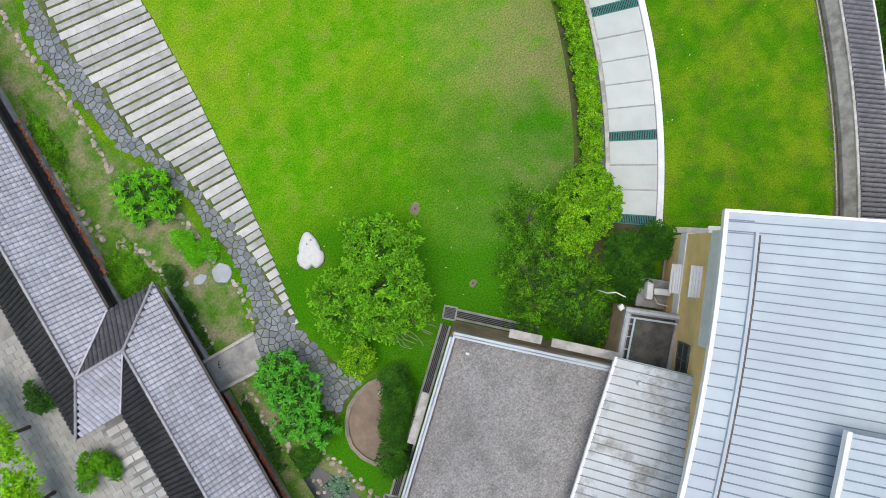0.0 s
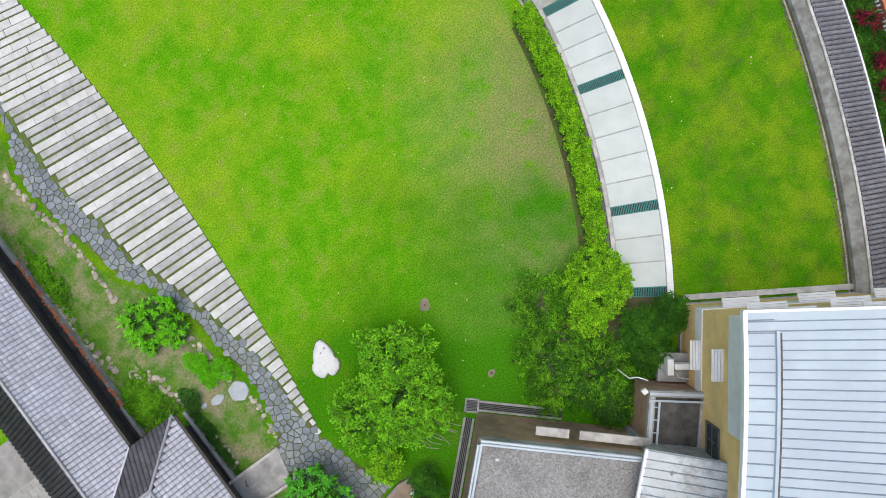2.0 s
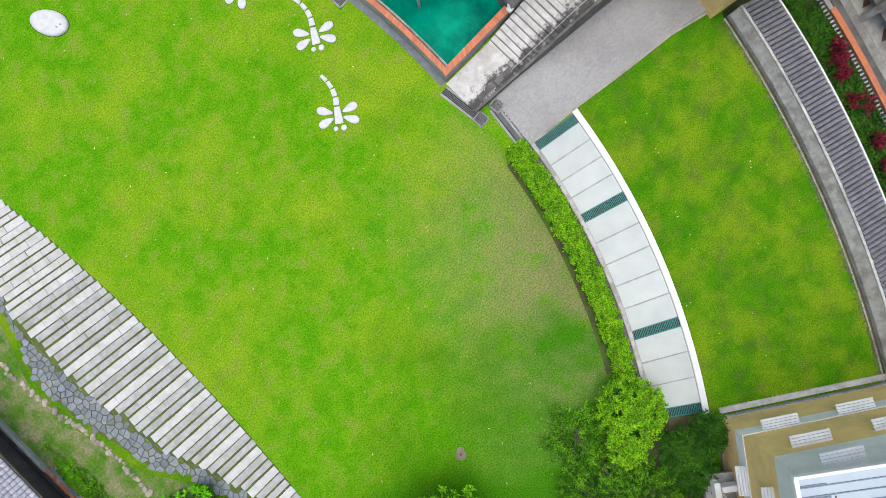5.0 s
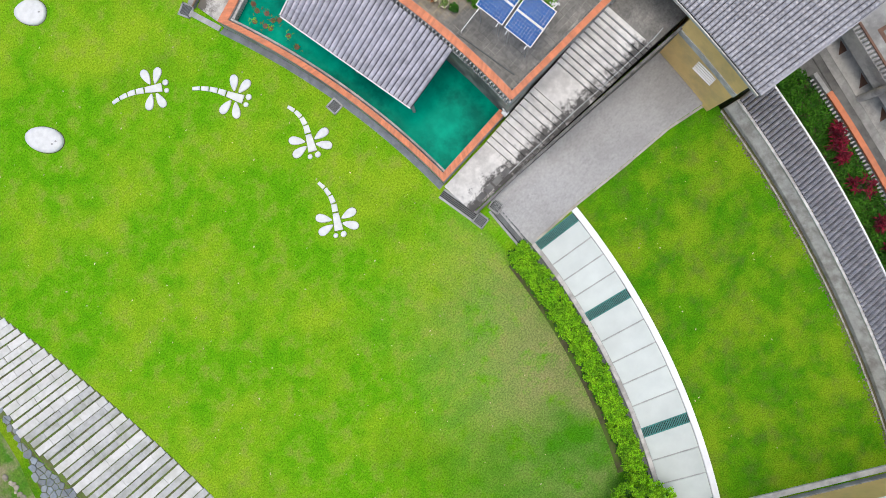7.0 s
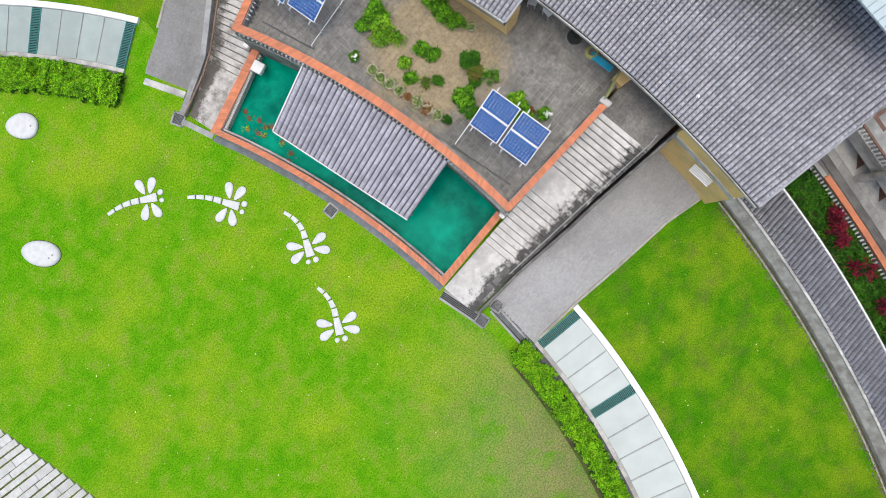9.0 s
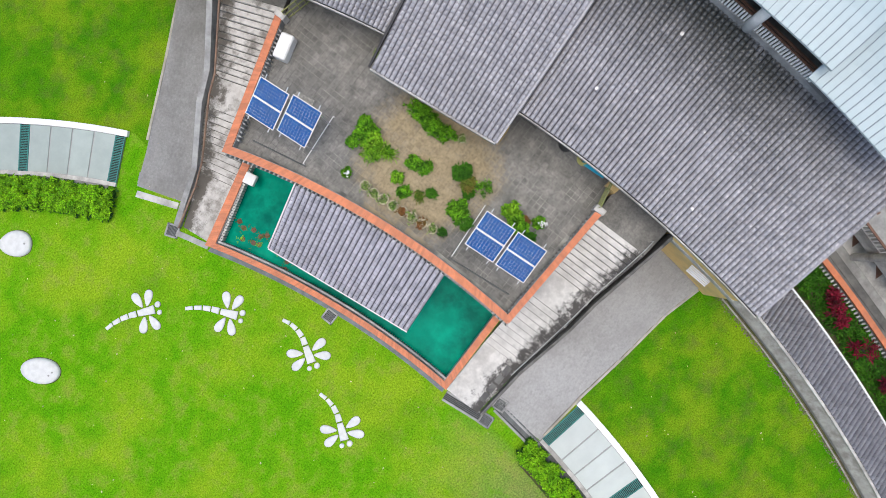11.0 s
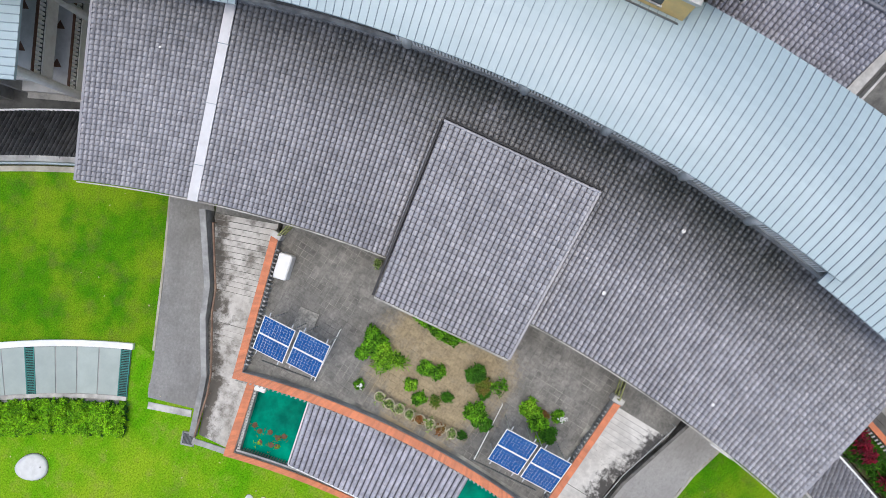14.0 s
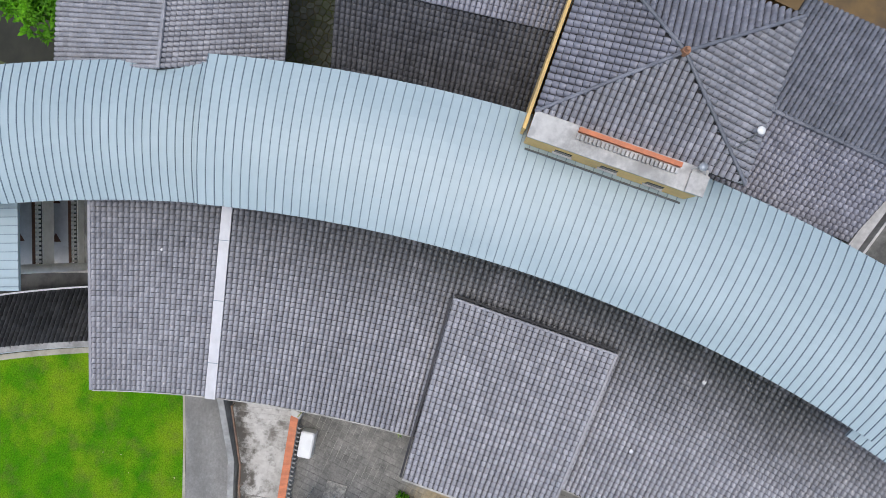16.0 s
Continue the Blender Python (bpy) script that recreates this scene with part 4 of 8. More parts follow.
pm.materials.append(CONCPAVE := mat("paving_block", (0.40, 0.39, 0.36), (0.33, 0.325, 0.30), 3.0, 0.85, (0.24, 0.24, 0.21), 0.6, 0.6, 0.3, 25, island=0.12))
rng = random.Random(31)
n = 0
for r in range(30):
    y = 9.2 - r * 0.42
    x = -29.5 + (r % 2) * 0.3
    while x < -23.0 and n < 298:
        if y < 3.0 or x < -23.6:
            shared("paving_block", pm, court, Matrix.Translation((x, y, 0.0)) @ Matrix.Rotation(rng.uniform(-0.02, 0.02), 4, "Z") @ Matrix.Diagonal((0.62, 0.42, 0.035, 1)))
            n += 1
        x += 0.64
steps = thing("stone_steps", "row of long weathered stone bars set in the court", "stone bars")
for r in range(9):
    y = 1.9 - r * 0.62
    x = -22.9 - 0.06 * r
    for k in range(4):
        w = rng.uniform(0.5, 0.85)
        bm = bmesh.new()
        box(bm, x + 0.01, x + w - 0.02, y - 0.2, y + 0.2, 0.02, 0.075 + rng.uniform(0, 0.012), 0.015)
        part("stone_bar", bm, SLAB if r in (0, 3) else SLABGREY, steps)
        x += w

# ---------------------------------------------------------------- planter with bare soil
pl = thing("planter", "half-round raised planter with bare soil and a brick rim", "planter")
rim = [(-7.75, -3.0), (-8.6, -2.86), (-9.5, -3.05), (-10.3, -3.45), (-10.85, -4.1), (-11.2, -4.8), (-11.3, -5.5), (-11.1, -6.3), (-10.65, -7.0), (-10.1, -7.4)]
inn = [(-7.7, -3.2), (-8.55, -3.06), (-9.4, -3.24), (-10.15, -3.62), (-10.66, -4.2), (-10.98, -4.85), (-11.08, -5.5), (-10.9, -6.2), (-10.5, -6.85), (-10.0, -7.22)]
part("rim", strip_solid(inn, rim, 0, 0.34), mat("brick_rim", (0.30, 0.25, 0.20), (0.22, 0.19, 0.16), 4.0, 0.9, (0.16, 0.15, 0.13), 1.0, 0.5, 0.3, 20), pl)
part("soil", prism((inn + [(-9.4, -6.9), (-8.2, -5.2)])[::-1], 0.0, 0.22), mat("bare_soil", (0.26, 0.20, 0.145), (0.20, 0.155, 0.115), 2.0, 0.95, (0.15, 0.12, 0.09), 0.8, 0.6, 0.6, 12), pl)
bm = bmesh.new()
box(bm, -0.35, 0.35, -0.13, 0.13, 0, 0.12, 0.02)
bl = tagged(part("bench_block", bm, WHITE), "white concrete block seat on the planter edge", "bench")
bl.matrix_basis = Matrix.Translation((-8.1, -3.72, 0.3)) @ Matrix.Rotation(radians(12), 4, "Z")

# ---------------------------------------------------------------- flat-roofed building
N0 = Vector((-2.87, -2.3))
E1, E2 = Vector((0.737, -0.676)), Vector((-0.733, -0.680))


def on(o, a, b, u=E1, v=E2):
    p = o + u * a + v * b
    return (p.x, p.y)


flat = thing("flat_roof_building", "low building with grey felt roof and metal-capped parapet", "building")
part("wall", prism([on(N0, 0.05, 0.05), on(N0, 0.05, 15), on(N0, 9, 15), on(N0, 9, 0.05)], 0, 4.35), BROWN, flat)
part("roof_deck", prism([on(N0, 0.3, 0.3), on(N0, 0.3, 14.8), on(N0, 9, 14.8), on(N0, 9, 0.3)], 4.3, 4.47), FELT, flat)
for a, b in ((on(N0, 0.13, 0.13), on(N0, 9, 0.13)), (on(N0, 0.13, 0.265), on(N0, 0.13, 15))):
    bm = bmesh.new()
    bar(bm, (*a, 4.3), (*b, 4.3), 0.26, 0.55)
    part("parapet", bm, CONC, flat)
    for off, wd in ((0.06, 0.1), (-0.09, 0.09)):
        bm = bmesh.new()
        d = (Vector(b) - Vector(a)).normalized()
        nrm = Vector((-d.y, d.x)) * off
        bar(bm, (a[0] + nrm.x, a[1] + nrm.y, 4.85), (b[0] + nrm.x, b[1] + nrm.y, 4.85), wd, 0.06)
        part("coping", bm, METALB, flat, "pale blue metal coping")
for a, w in ((2.75, 1.6), (4.85, 3.4)):
    bm = bmesh.new()
    p, q = on(N0, a, -0.35), on(N0, a + w, -0.35)
    bar(bm, (*p, 3.6), (*q, 3.6), 0.42, 0.12)
    part("window_ledge", bm, CONCLIGHT, flat, "pale concrete window ledge")
for a, w in ((3.4, 2.6), (11, 1.2), (13, 1.2)):
    bm = bmesh.new()
    p, q = on(N0, -0.3, a), on(N0, -0.3, a + w)
    bar(bm, (*p, 3.6), (*q, 3.6), 0.4, 0.12)
    part("window_ledge", bm, CONCLIGHT, flat, "pale concrete window ledge")
bm = bmesh.new()
tube(bm, (*on(N0, 1.0, 0.9), 4.47), (*on(N0, 1.0, 0.9), 4.75), 0.06)
tube(bm, (*on(N0, 1.0, 0.9), 4.72), (*on(N0, 1.12, 0.9), 4.78), 0.07)
part("vent_pipe", bm, PLASTIC, flat)


def drain_line(label, p, q, w, name="drain_cover", step=0.09):
    """Concrete channel with a slotted iron cover."""
    t = thing(name, label, "drain cover", "drain covers")
    p, q = Vector((*p, 0)), Vector((*q, 0))
    d = q - p
    ln = d.length
    m = Matrix.Translation(p) @ d.to_track_quat("X", "Z").to_matrix().to_4x4()
    bm = bmesh.new()
    box(bm, 0, ln, -w / 2, w / 2, -0.1, 0.02, 0, m)
    part("channel", bm, DARK, t)
    n = max(3, int(w / step))
    for i in range(n + 1):
        yy = -w / 2 + w * i / n
        bm = bmesh.new()
        box(bm, 0, ln, yy - 0.022, yy + 0.022, 0.0, 0.045, 0, m)
        part("bar", bm, IRON, t)
    for s in (-1, 1):
        bm = bmesh.new()
        box(bm, 0, ln, s * (w / 2 + 0.06) - 0.06, s * (w / 2 + 0.06) + 0.06, -0.05, 0.05, 0.01, m)
        part("kerb", bm, CONC, t)
    return t


drain_line("slotted iron drain cover along the brown wall", on(N0, 0.1, -0.32), on(N0, 4.6, -0.32), 0.36)
drain_line("slotted iron drain cover along the brown wall", on(N0, -0.32, 0.4), on(N0, -0.32, 13), 0.36)


def grate_box(label, x, y, s, rz):
    t = thing("drain_grate", label, "drain grate", "drain grates")
    t.matrix_basis = Matrix.Translation((x, y, 0)) @ Matrix.Rotation(radians(rz), 4, "Z")
    bm = bmesh.new()
    box(bm, -s, s, -s, s, -0.1, 0.03)
    part("pit", bm, DARK, t)
    for i in range(7):
        bm = bmesh.new()
        k = -s + 0.06 + (2 * s - 0.12) * i / 6
        box(bm, -s, s, k - 0.025, k + 0.025, 0.03, 0.06)
        part("slat", bm, IRON, t)
    for a in range(4):
        bm = bmesh.new()
        box(bm, -s - 0.09, s + 0.09, s, s + 0.09, -0.05, 0.075, 0.01, Matrix.Rotation(a * math.pi / 2, 4, "Z"))
        part("frame", bm, CONC, t)


grate_box("square iron grate in a concrete frame at the wall corner", *on(N0, -0.3, -0.3), 0.3, -42)
grate_box("square iron grate in a concrete frame by the wall", *on(N0, -0.5, 10.6), 0.3, -42)

# small metal roof between the buildings
S0 = Vector((3.1, -7.05))
small = thing("lean_to_roof", "small pale sheet-metal roof with rusty worn patches", "metal roof")
U, V2 = Vector((0.737, -0.676)), Vector((-0.74, -0.672))
pts = [(0, 0), (4.95, 0), (4.95, 10), (0, 10)]
pl_ = [on(S0, a, b, U, V2) for a, b in pts]
part("sheet", prism(pl_, [5.35, 6.35, 6.35, 5.35], [5.43, 6.43, 6.43, 5.43]), mat("worn_roof_sheet", (0.53, 0.59, 0.635), (0.46, 0.52, 0.56), 0.7, 0.45, (0.38, 0.39, 0.38), 0.32, 0.5, 0.1, 8, c2=(0.17, 0.15, 0.125), c2scale=0.55, c2amount=0.85), small)
for i in range(25):
    b = 0.05 + i * 0.4
    bm = bmesh.new()
    bar(bm, (*on(S0, 0, b, U, V2), 5.43), (*on(S0, 4.9, b, U, V2), 6.42), 0.04, 0.05)
    part("seam", bm, SEAM, small)
bm = bmesh.new()
bar(bm, (*on(S0, -0.03, 0, U, V2), 5.3), (*on(S0, -0.03, 10, U, V2), 5.3), 0.14, 0.18)
part("fascia", bm, WHITE, small)
part("wall", prism([on(S0, 0.4, 0.3, U, V2), on(S0, 0.4, 10, U, V2), on(S0, 3.8, 10, U, V2), on(S0, 3.8, 0.3, U, V2)], 0, 5.35), CONC, small)
for (x, y, r) in ((1.2, 0.9, 0.12),):
    bm = bmesh.new()
    tube(bm, (*on(S0, x, y, U, V2), 5.68), (*on(S0, x, y, U, V2), 5.92), r, 10, r * 0.7)
    part("vent_cap", bm, STEEL, small)

# ---------------------------------------------------------------- ochre building with big metal roof
Y0 = Vector((9.4, -4.2))
YN, YW = Vector((0.838, -0.546)), Vector((-0.61, -0.792))
och = thing("ochre_building", "three-storey ochre building with pale bands and metal roof", "building")


def yo(a, b):
    return on(Y0, a, b, YN, YW)


def wall_band(name, z0, z1, out, material, label=""):
    part(name, prism([yo(-out, -out), yo(-out, 16), yo(24, 16), yo(24, -out)], z0, z1), material, och, label)


wall_band("wall", 0.35, 9.6, 0.0, YELLOW)
wall_band("plinth", 0.0, 0.35, 0.06, CONC)
RENDER = mat("pale_render", (0.78, 0.77, 0.75), (0.71, 0.70, 0.68), 1.5, 0.85, (0.48, 0.47, 0.44), 0.5, 0.4, 0.1, 30)
wall_band("band", 2.4, 3.2, 0.05, RENDER, "pale grey band")
part("band", prism([yo(-0.08, -0.08), yo(-0.08, 5.0), yo(24, 5.0), yo(24, -0.08)], 6.3, 9.4), RENDER, och, "pale grey upper wall")
C_OCHRE, R_OCHRE, A_OCHRE = (-50.0, 38.0), 71.86, -34.9


def ro(a, b):
    """Plan point a metres in from the curved west eave and b metres along it."""
    p = polar(C_OCHRE, R_OCHRE + a, A_OCHRE - math.degrees(b / R_OCHRE))
    return (p.x, p.y)


def roof_strip(name, a0, a1, b0, b1, z0, z1, thick, material, label=""):
    """Curved roof part between two eave distances, rising from z0 to z1."""
    n = 14
    bs = [b0 + (b1 - b0) * i / n for i in range(n + 1)]
    return part(name, strip_solid([ro(a0, b) for b in bs], [ro(a1, b) for b in bs], z0 - thick, z0, z1), material, och, label)


roof_strip("roof_sheet", 0, 26, 0, 18, 9.9, 11.05, 0.2, METALB)
for i in range(36):
    b = 0.3 + i * 0.49
    bm = bmesh.new()
    bar(bm, (*ro(0.1, b), 9.9), (*ro(1.05, b), 9.945), 0.04, 0.05)
    part("seam", bm, SEAMPALE, och)
for i in range(49):
    b = 0.36 + i * 0.36
    bm = bmesh.new()
    bar(bm, (*ro(1.35 if b > 0.8 else 0.1, b), 9.955 if b > 0.8 else 9.9), (*ro(25, b), 11.0), 0.04, 0.05)
    part("seam", bm, SEAMPALE, och)
roof_strip("fascia", -0.09, 0.08, -0.05, 18, 9.96, 9.96, 0.26, WHITE)
bm = bmesh.new()
bar(bm, (*ro(-0.05, -0.04), 9.72), (*ro(26, -0.04), 10.87), 0.12, 0.24)
part("fascia", bm, WHITE, och)
roof_strip("upstand", 1.08, 1.2, 0.7, 18, 10.09, 10.09, 0.15, METALB)
roof_strip("gutter", 1.2, 1.32, 0.8, 18, 10.0, 10.0, 0.06, mat("gutter_dirt", (0.16, 0.14, 0.12), (0.09, 0.08, 0.07), 3.0, 0.9), "dirty gutter")
roof_strip("upper_roof", 4.7, 18, 7.2, 18, 11.3, 11.6, 0.2, METALB)
roof_strip("upper_wall", 5.9, 17.8, 8.3, 17.8, 11.12, 11.12, 1.2, RENDER)
for i in range(31):
    b = 7.35 + i * 0.35
    bm = bmesh.new()
    bar(bm, (*ro(4.85, b), 11.3), (*ro(18, b), 11.6), 0.04, 0.05)
    part("seam", bm, SEAMPALE, och)
roof_strip("fascia", 4.59, 4.77, 7.15, 18, 11.36, 11.36, 0.26, WHITE)


def hood(face, along, z, w):
    """White louvred window hood on the west (0) or garden (1) face."""
    h = part("window_hood", bmesh_hood(face, along, z, w), WHITE, och, "white louvred window hood")
    return h


def bmesh_hood(face, along, z, w):
    bm = bmesh.new()
    for k in range(4):
        o = 0.06 + 0.12 * k
        a, b = (yo(-o, along), yo(-o, along + w)) if face == 0 else (yo(along, -o), yo(along + w, -o))
        bar(bm, (*a, z - 0.05 * k), (*b, z - 0.05 * k), 0.11, 0.05)
    return bm


for z in (3.0, 5.6, 7.9):
    if z < 7:
        hood(0, 1.5, z, 1.45)
    for a in (1.05, 4.7, 8.35, 12.0):
        hood(1, a, z, 1.8)
win = part("window", prism([yo(-0.06, 5.2), yo(-0.06, 6.7), yo(0.02, 6.7), yo(0.02, 5.2)], 4.0, 5.3), GLASSY, och, "dark window pane")
for a, b, z0, z1 in ((5.15, 5.22, 3.95, 5.35), (6.68, 6.75, 3.95, 5.35), (5.9, 5.96, 3.95, 5.35), (5.15, 6.75, 5.3, 5.37), (5.15, 6.75, 3.9, 3.97), (5.15, 6.75, 4.6, 4.65)):
    bm = prism([yo(-0.09, a), yo(-0.09, b), yo(-0.03, b), yo(-0.03, a)], z0, z1)
    part("frame", bm, IRON, win)
bm = bmesh.new()
bar(bm, (*yo(0.2, -0.35), 0.0), (*yo(14, -0.35), 0.0), 0.3, 0.12)
part("footing", bm, CONCLIGHT, och)

# annex with dark wet deck
A0 = Vector((4.95, -5.75))
AU, AV = Vector((0.78, -0.626)), Vector((-0.66, -0.751))


def ao(a, b):
    return on(A0, a, b, AU, AV)


ann = thing("annex", "small concrete annex with a dark wet flat roof", "annex")
part("wall", prism([ao(0.02, 0.02), ao(0.02, 3.4), ao(2.9, 3.4), ao(2.9, 0.02)], 0, 3.2), BROWN, ann)
part("roof_deck", prism([ao(0.3, 0.2), ao(0.3, 3.4), ao(2.5, 3.4), ao(2.5, 0.2)], 3.1, 3.26), mat("soaked_deck", (0.085, 0.083, 0.078), (0.04, 0.04, 0.038), 2.5, 0.7, (0.13, 0.125, 0.115), 1.1, 0.6, 0.3, 20), ann)
for a, b in ((ao(0, 0.1), ao(3.0, 0.1)), (ao(0.15, 0.255), ao(0.15, 3.3))):
    bm = bmesh.new()
    bar(bm, (*a, 3.15), (*b, 3.15), 0.3, 0.32)
    part("parapet", bm, CONC, ann)
    bm = bmesh.new()
    bar(bm, (*a, 3.47), (*b, 3.47), 0.12, 0.05)
    part("coping", bm, METALB, ann)
bm = bmesh.new()
bar(bm, (*ao(2.62, 0.2), 3.2), (*ao(2.62, 3.4), 3.2), 0.2, 0.1)
part("rubble_edge", bm, CONC, ann)
for p, q in ((ao(0.0, 0.42), ao(3.3, 0.42)), (ao(0.48, 0.47), ao(0.48, 3.3))):
    bm = bmesh.new()
    bar(bm, (*p, 3.5), (*q, 3.5), 0.09, 0.06)
    part("rail", bm, METALB, ann, "pale blue metal rail")
for k in range(5):
    bm = bmesh.new()
    bar(bm, (*ao(0.1, 0.75 + 0.62 * k), 3.44), (*ao(0.44, 0.75 + 0.62 * k), 3.44), 0.05, 0.055)
    part("rung", bm, METALB, ann)
bm = bmesh.new()
box(bm, -0.13, 0.13, -0.13, 0.13, 0, 0.25, 0.02, Matrix.Translation((4.75, -5.6, 3.3)))
tagged(part("junction_box", bm, PLASTIC), "small white junction box on the annex parapet", "junction box")

# ledge with two air conditioners
L0 = Vector((6.78, -5.2))
led = part("ledge", prism([on(L0, 0, 0, AU, AV), on(L0, 0, 1.5, AU, AV), on(L0, 1.6, 1.5, AU, AV), on(L0, 1.6, 0, AU, AV)], 1.15, 1.35), CONC)
tagged(led, "grey concrete ledge carrying two air conditioners", "ledge", kind="structure")
part("leg", prism([on(L0, 0.1, 0.1, AU, AV), on(L0, 0.1, 1.4, AU, AV), on(L0, 0.3, 1.4, AU, AV), on(L0, 0.3, 0.1, AU, AV)], 0.0, 1.15), CONC, led)


def air_con(x, y, rz):
    t = thing("air_conditioner", "white outdoor air-conditioner unit on a concrete ledge", "air conditioner", "air conditioners on the ledge")
    bm = bmesh.new()
    box(bm, -0.42, 0.42, -0.16, 0.16, 0.06, 0.62, 0.025)
    part("casing", bm, PLASTIC, t)
    bm = bmesh.new()
    for k in range(4):
        bmesh.ops.create_cone(bm, cap_ends=False, segments=20, radius1=0.06 + 0.05 * k, radius2=0.065 + 0.05 * k, depth=0.012, matrix=Matrix.Translation((-0.1, -0.167, 0.34)) @ Matrix.Rotation(math.pi / 2, 4, "X"))
    part("fan_grille", bm, IRON, t)
    for s in (-0.3, 0.3):
        bm = bmesh.new()
        box(bm, s - 0.04, s + 0.04, -0.18, 0.18, 0, 0.06)
        part("foot", bm, IRON, t)
    bm = bmesh.new()
    box(bm, 0.425, 0.47, -0.08, 0.08, 0.12, 0.34, 0.01)
    part("valve_cover", bm, PLASTIC, t)
    t.matrix_basis = Matrix.Translation((x, y, 1.35)) @ Matrix.Rotation(radians(rz), 4, "Z")


air_con(6.68, -5.95, 54)
air_con(7.2, -6.3, -36)


def pipe_run(name, label, pts, r, material):
    cu = bpy.data.curves.new(name, "CURVE")
    cu.dimensions, cu.bevel_depth, cu.bevel_resolution = "3D", r, 2
    sp = cu.splines.new("POLY")
    sp.points.add(len(pts) - 1)
    for p, q in zip(sp.points, pts):
        p.co = (*q, 1)
    cu.materials.append(material)
    return tagged(new(name, cu), label, "pipe")


pipe_run("refrigerant_pipe", "white insulated pipe from the air conditioner to the wall", [(6.75, -6.35, 1.75), (6.75, -6.75, 1.6), (7.15, -7.15, 1.6), (7.5, -7.0, 2.0), (7.95, -6.6, 3.0)], 0.04, PLASTIC)
pipe_run("drain_pipe", "thin white pipe bent over the annex wall", [(4.55, -4.7, 0.0), (4.55, -4.7, 3.3), (4.9, -4.85, 3.45), (5.2, -5.3, 3.4)], 0.03, PLASTIC)

# ---------------------------------------------------------------- panelled light-well strips with green gratings
def angle_of(c, y, r):
    return math.degrees(math.asin((y - c[1]) / r))


R_MID = 37.6


def light_strip(c, grates, a_end, label, panel):
    """grates: angles of the gratings, in order away from the ramp; panels of about 1.2 m fill the stretches between."""
    st = thing("light_well", label, "covered light well", "light wells")
    lo, hi = min(grates + [a_end]), max(grates + [a_end])
    n = 40
    half = 0.24 / 37.6 * 57.3
    part("slab", strip_solid(ring(c, R_STRIP_IN, lo - half, hi + half, n), ring(c, R_STRIP_OUT - 0.3, lo - half, hi + half, n), -0.2, 0.10), JOINT, st)
    part("kerb", strip_solid(ring(c, R_STRIP_OUT - 0.33, lo - half - 0.2, hi + half + 0.2, n), ring(c, R_STRIP_OUT, lo - half - 0.2, hi + half + 0.2, n), -0.2, 0.22), WHITE, st, "white painted kerb")
    part("kerb", strip_solid(ring(c, R_STRIP_IN - 0.22, lo - half, hi + half, n), ring(c, R_STRIP_IN, lo - half, hi + half, n), -0.2, 0.14), CONCLIGHT, st, "grey concrete kerb")
    stops = sorted(grates + ([a_end] if a_end not in grates else []))
    for a in grates:
        t = part("grating", strip_solid(ring(c, R_STRIP_IN, a - half, a + half, 2), ring(c, R_STRIP_OUT - 0.34, a - half, a + half, 2), 0.1, 0.115), DARK, st, "green slotted grating")
        repeats("bar", t, GRATE, (radians(2 * half) * R_MID, 0.042, 0.035), [Matrix.Translation(polar(c, r, a, 0.115)) @ Matrix.Rotation(radians(a + 90), 4, "Z") for r in np.arange(R_STRIP_IN + 0.05, R_STRIP_OUT - 0.36, 0.09)])
        bm = bmesh.new()
        for s in (-half, half):
            bar(bm, polar(c, R_STRIP_IN, a + s, 0.112), polar(c, R_STRIP_OUT - 0.34, a + s, 0.112), 0.045, 0.045)
        part("frame", bm, GRATE, t)
    for a, b in zip(stops, stops[1:]):
        s, e = a + half * (1 if a in grates else 0), b - half * (1 if b in grates else 0)
        k = max(1, round(radians(e - s) * 37.5 / 1.2))
        for i in range(k):
            p, q = s + (e - s) * i / k, s + (e - s) * (i + 1) / k
            g = 0.04 / 37.6 * 57.3
            part("panel", strip_solid(ring(c, R_STRIP_IN + 0.03, p + g, q - g, 3), ring(c, R_STRIP_OUT - 0.36, p + g, q - g, 3), 0.1, 0.135), panel, st)


ga = [angle_of(C_STRIP, y, R_MID) for y in (12.5, 7.85, 1.3, -2.6)]
light_strip(C_STRIP, ga, ga[-1], "curved light well with pale frosted panels and green gratings", PANEL)
gn = [angle_of(C_STRIP_N, y, R_MID) for y in (40.55, 45.05)]
light_strip(C_STRIP_N, gn, 50.0, "curved light well with dull grey-green panels by the far ramp", PANELDULL)
# drain strip between hedge and light well
tagged(part("drain_strip", strip_solid(ring(C_STRIP, R_STRIP_IN - 0.65, -34, -4.5, 40), ring(C_STRIP, R_STRIP_IN - 0.22, -34, -4.5, 40), -0.1, 0.03), IRON), "dark slotted drain along the light well", "drain", kind="structure")
tagged(part("drain_strip", strip_solid(ring(C_STRIP_N, R_STRIP_IN - 0.6, 26.5, 50, 40), ring(C_STRIP_N, R_STRIP_IN - 0.22, 26.5, 50, 40), -0.1, 0.03), CONC), "grey concrete edge along the light well", "drain", kind="structure")


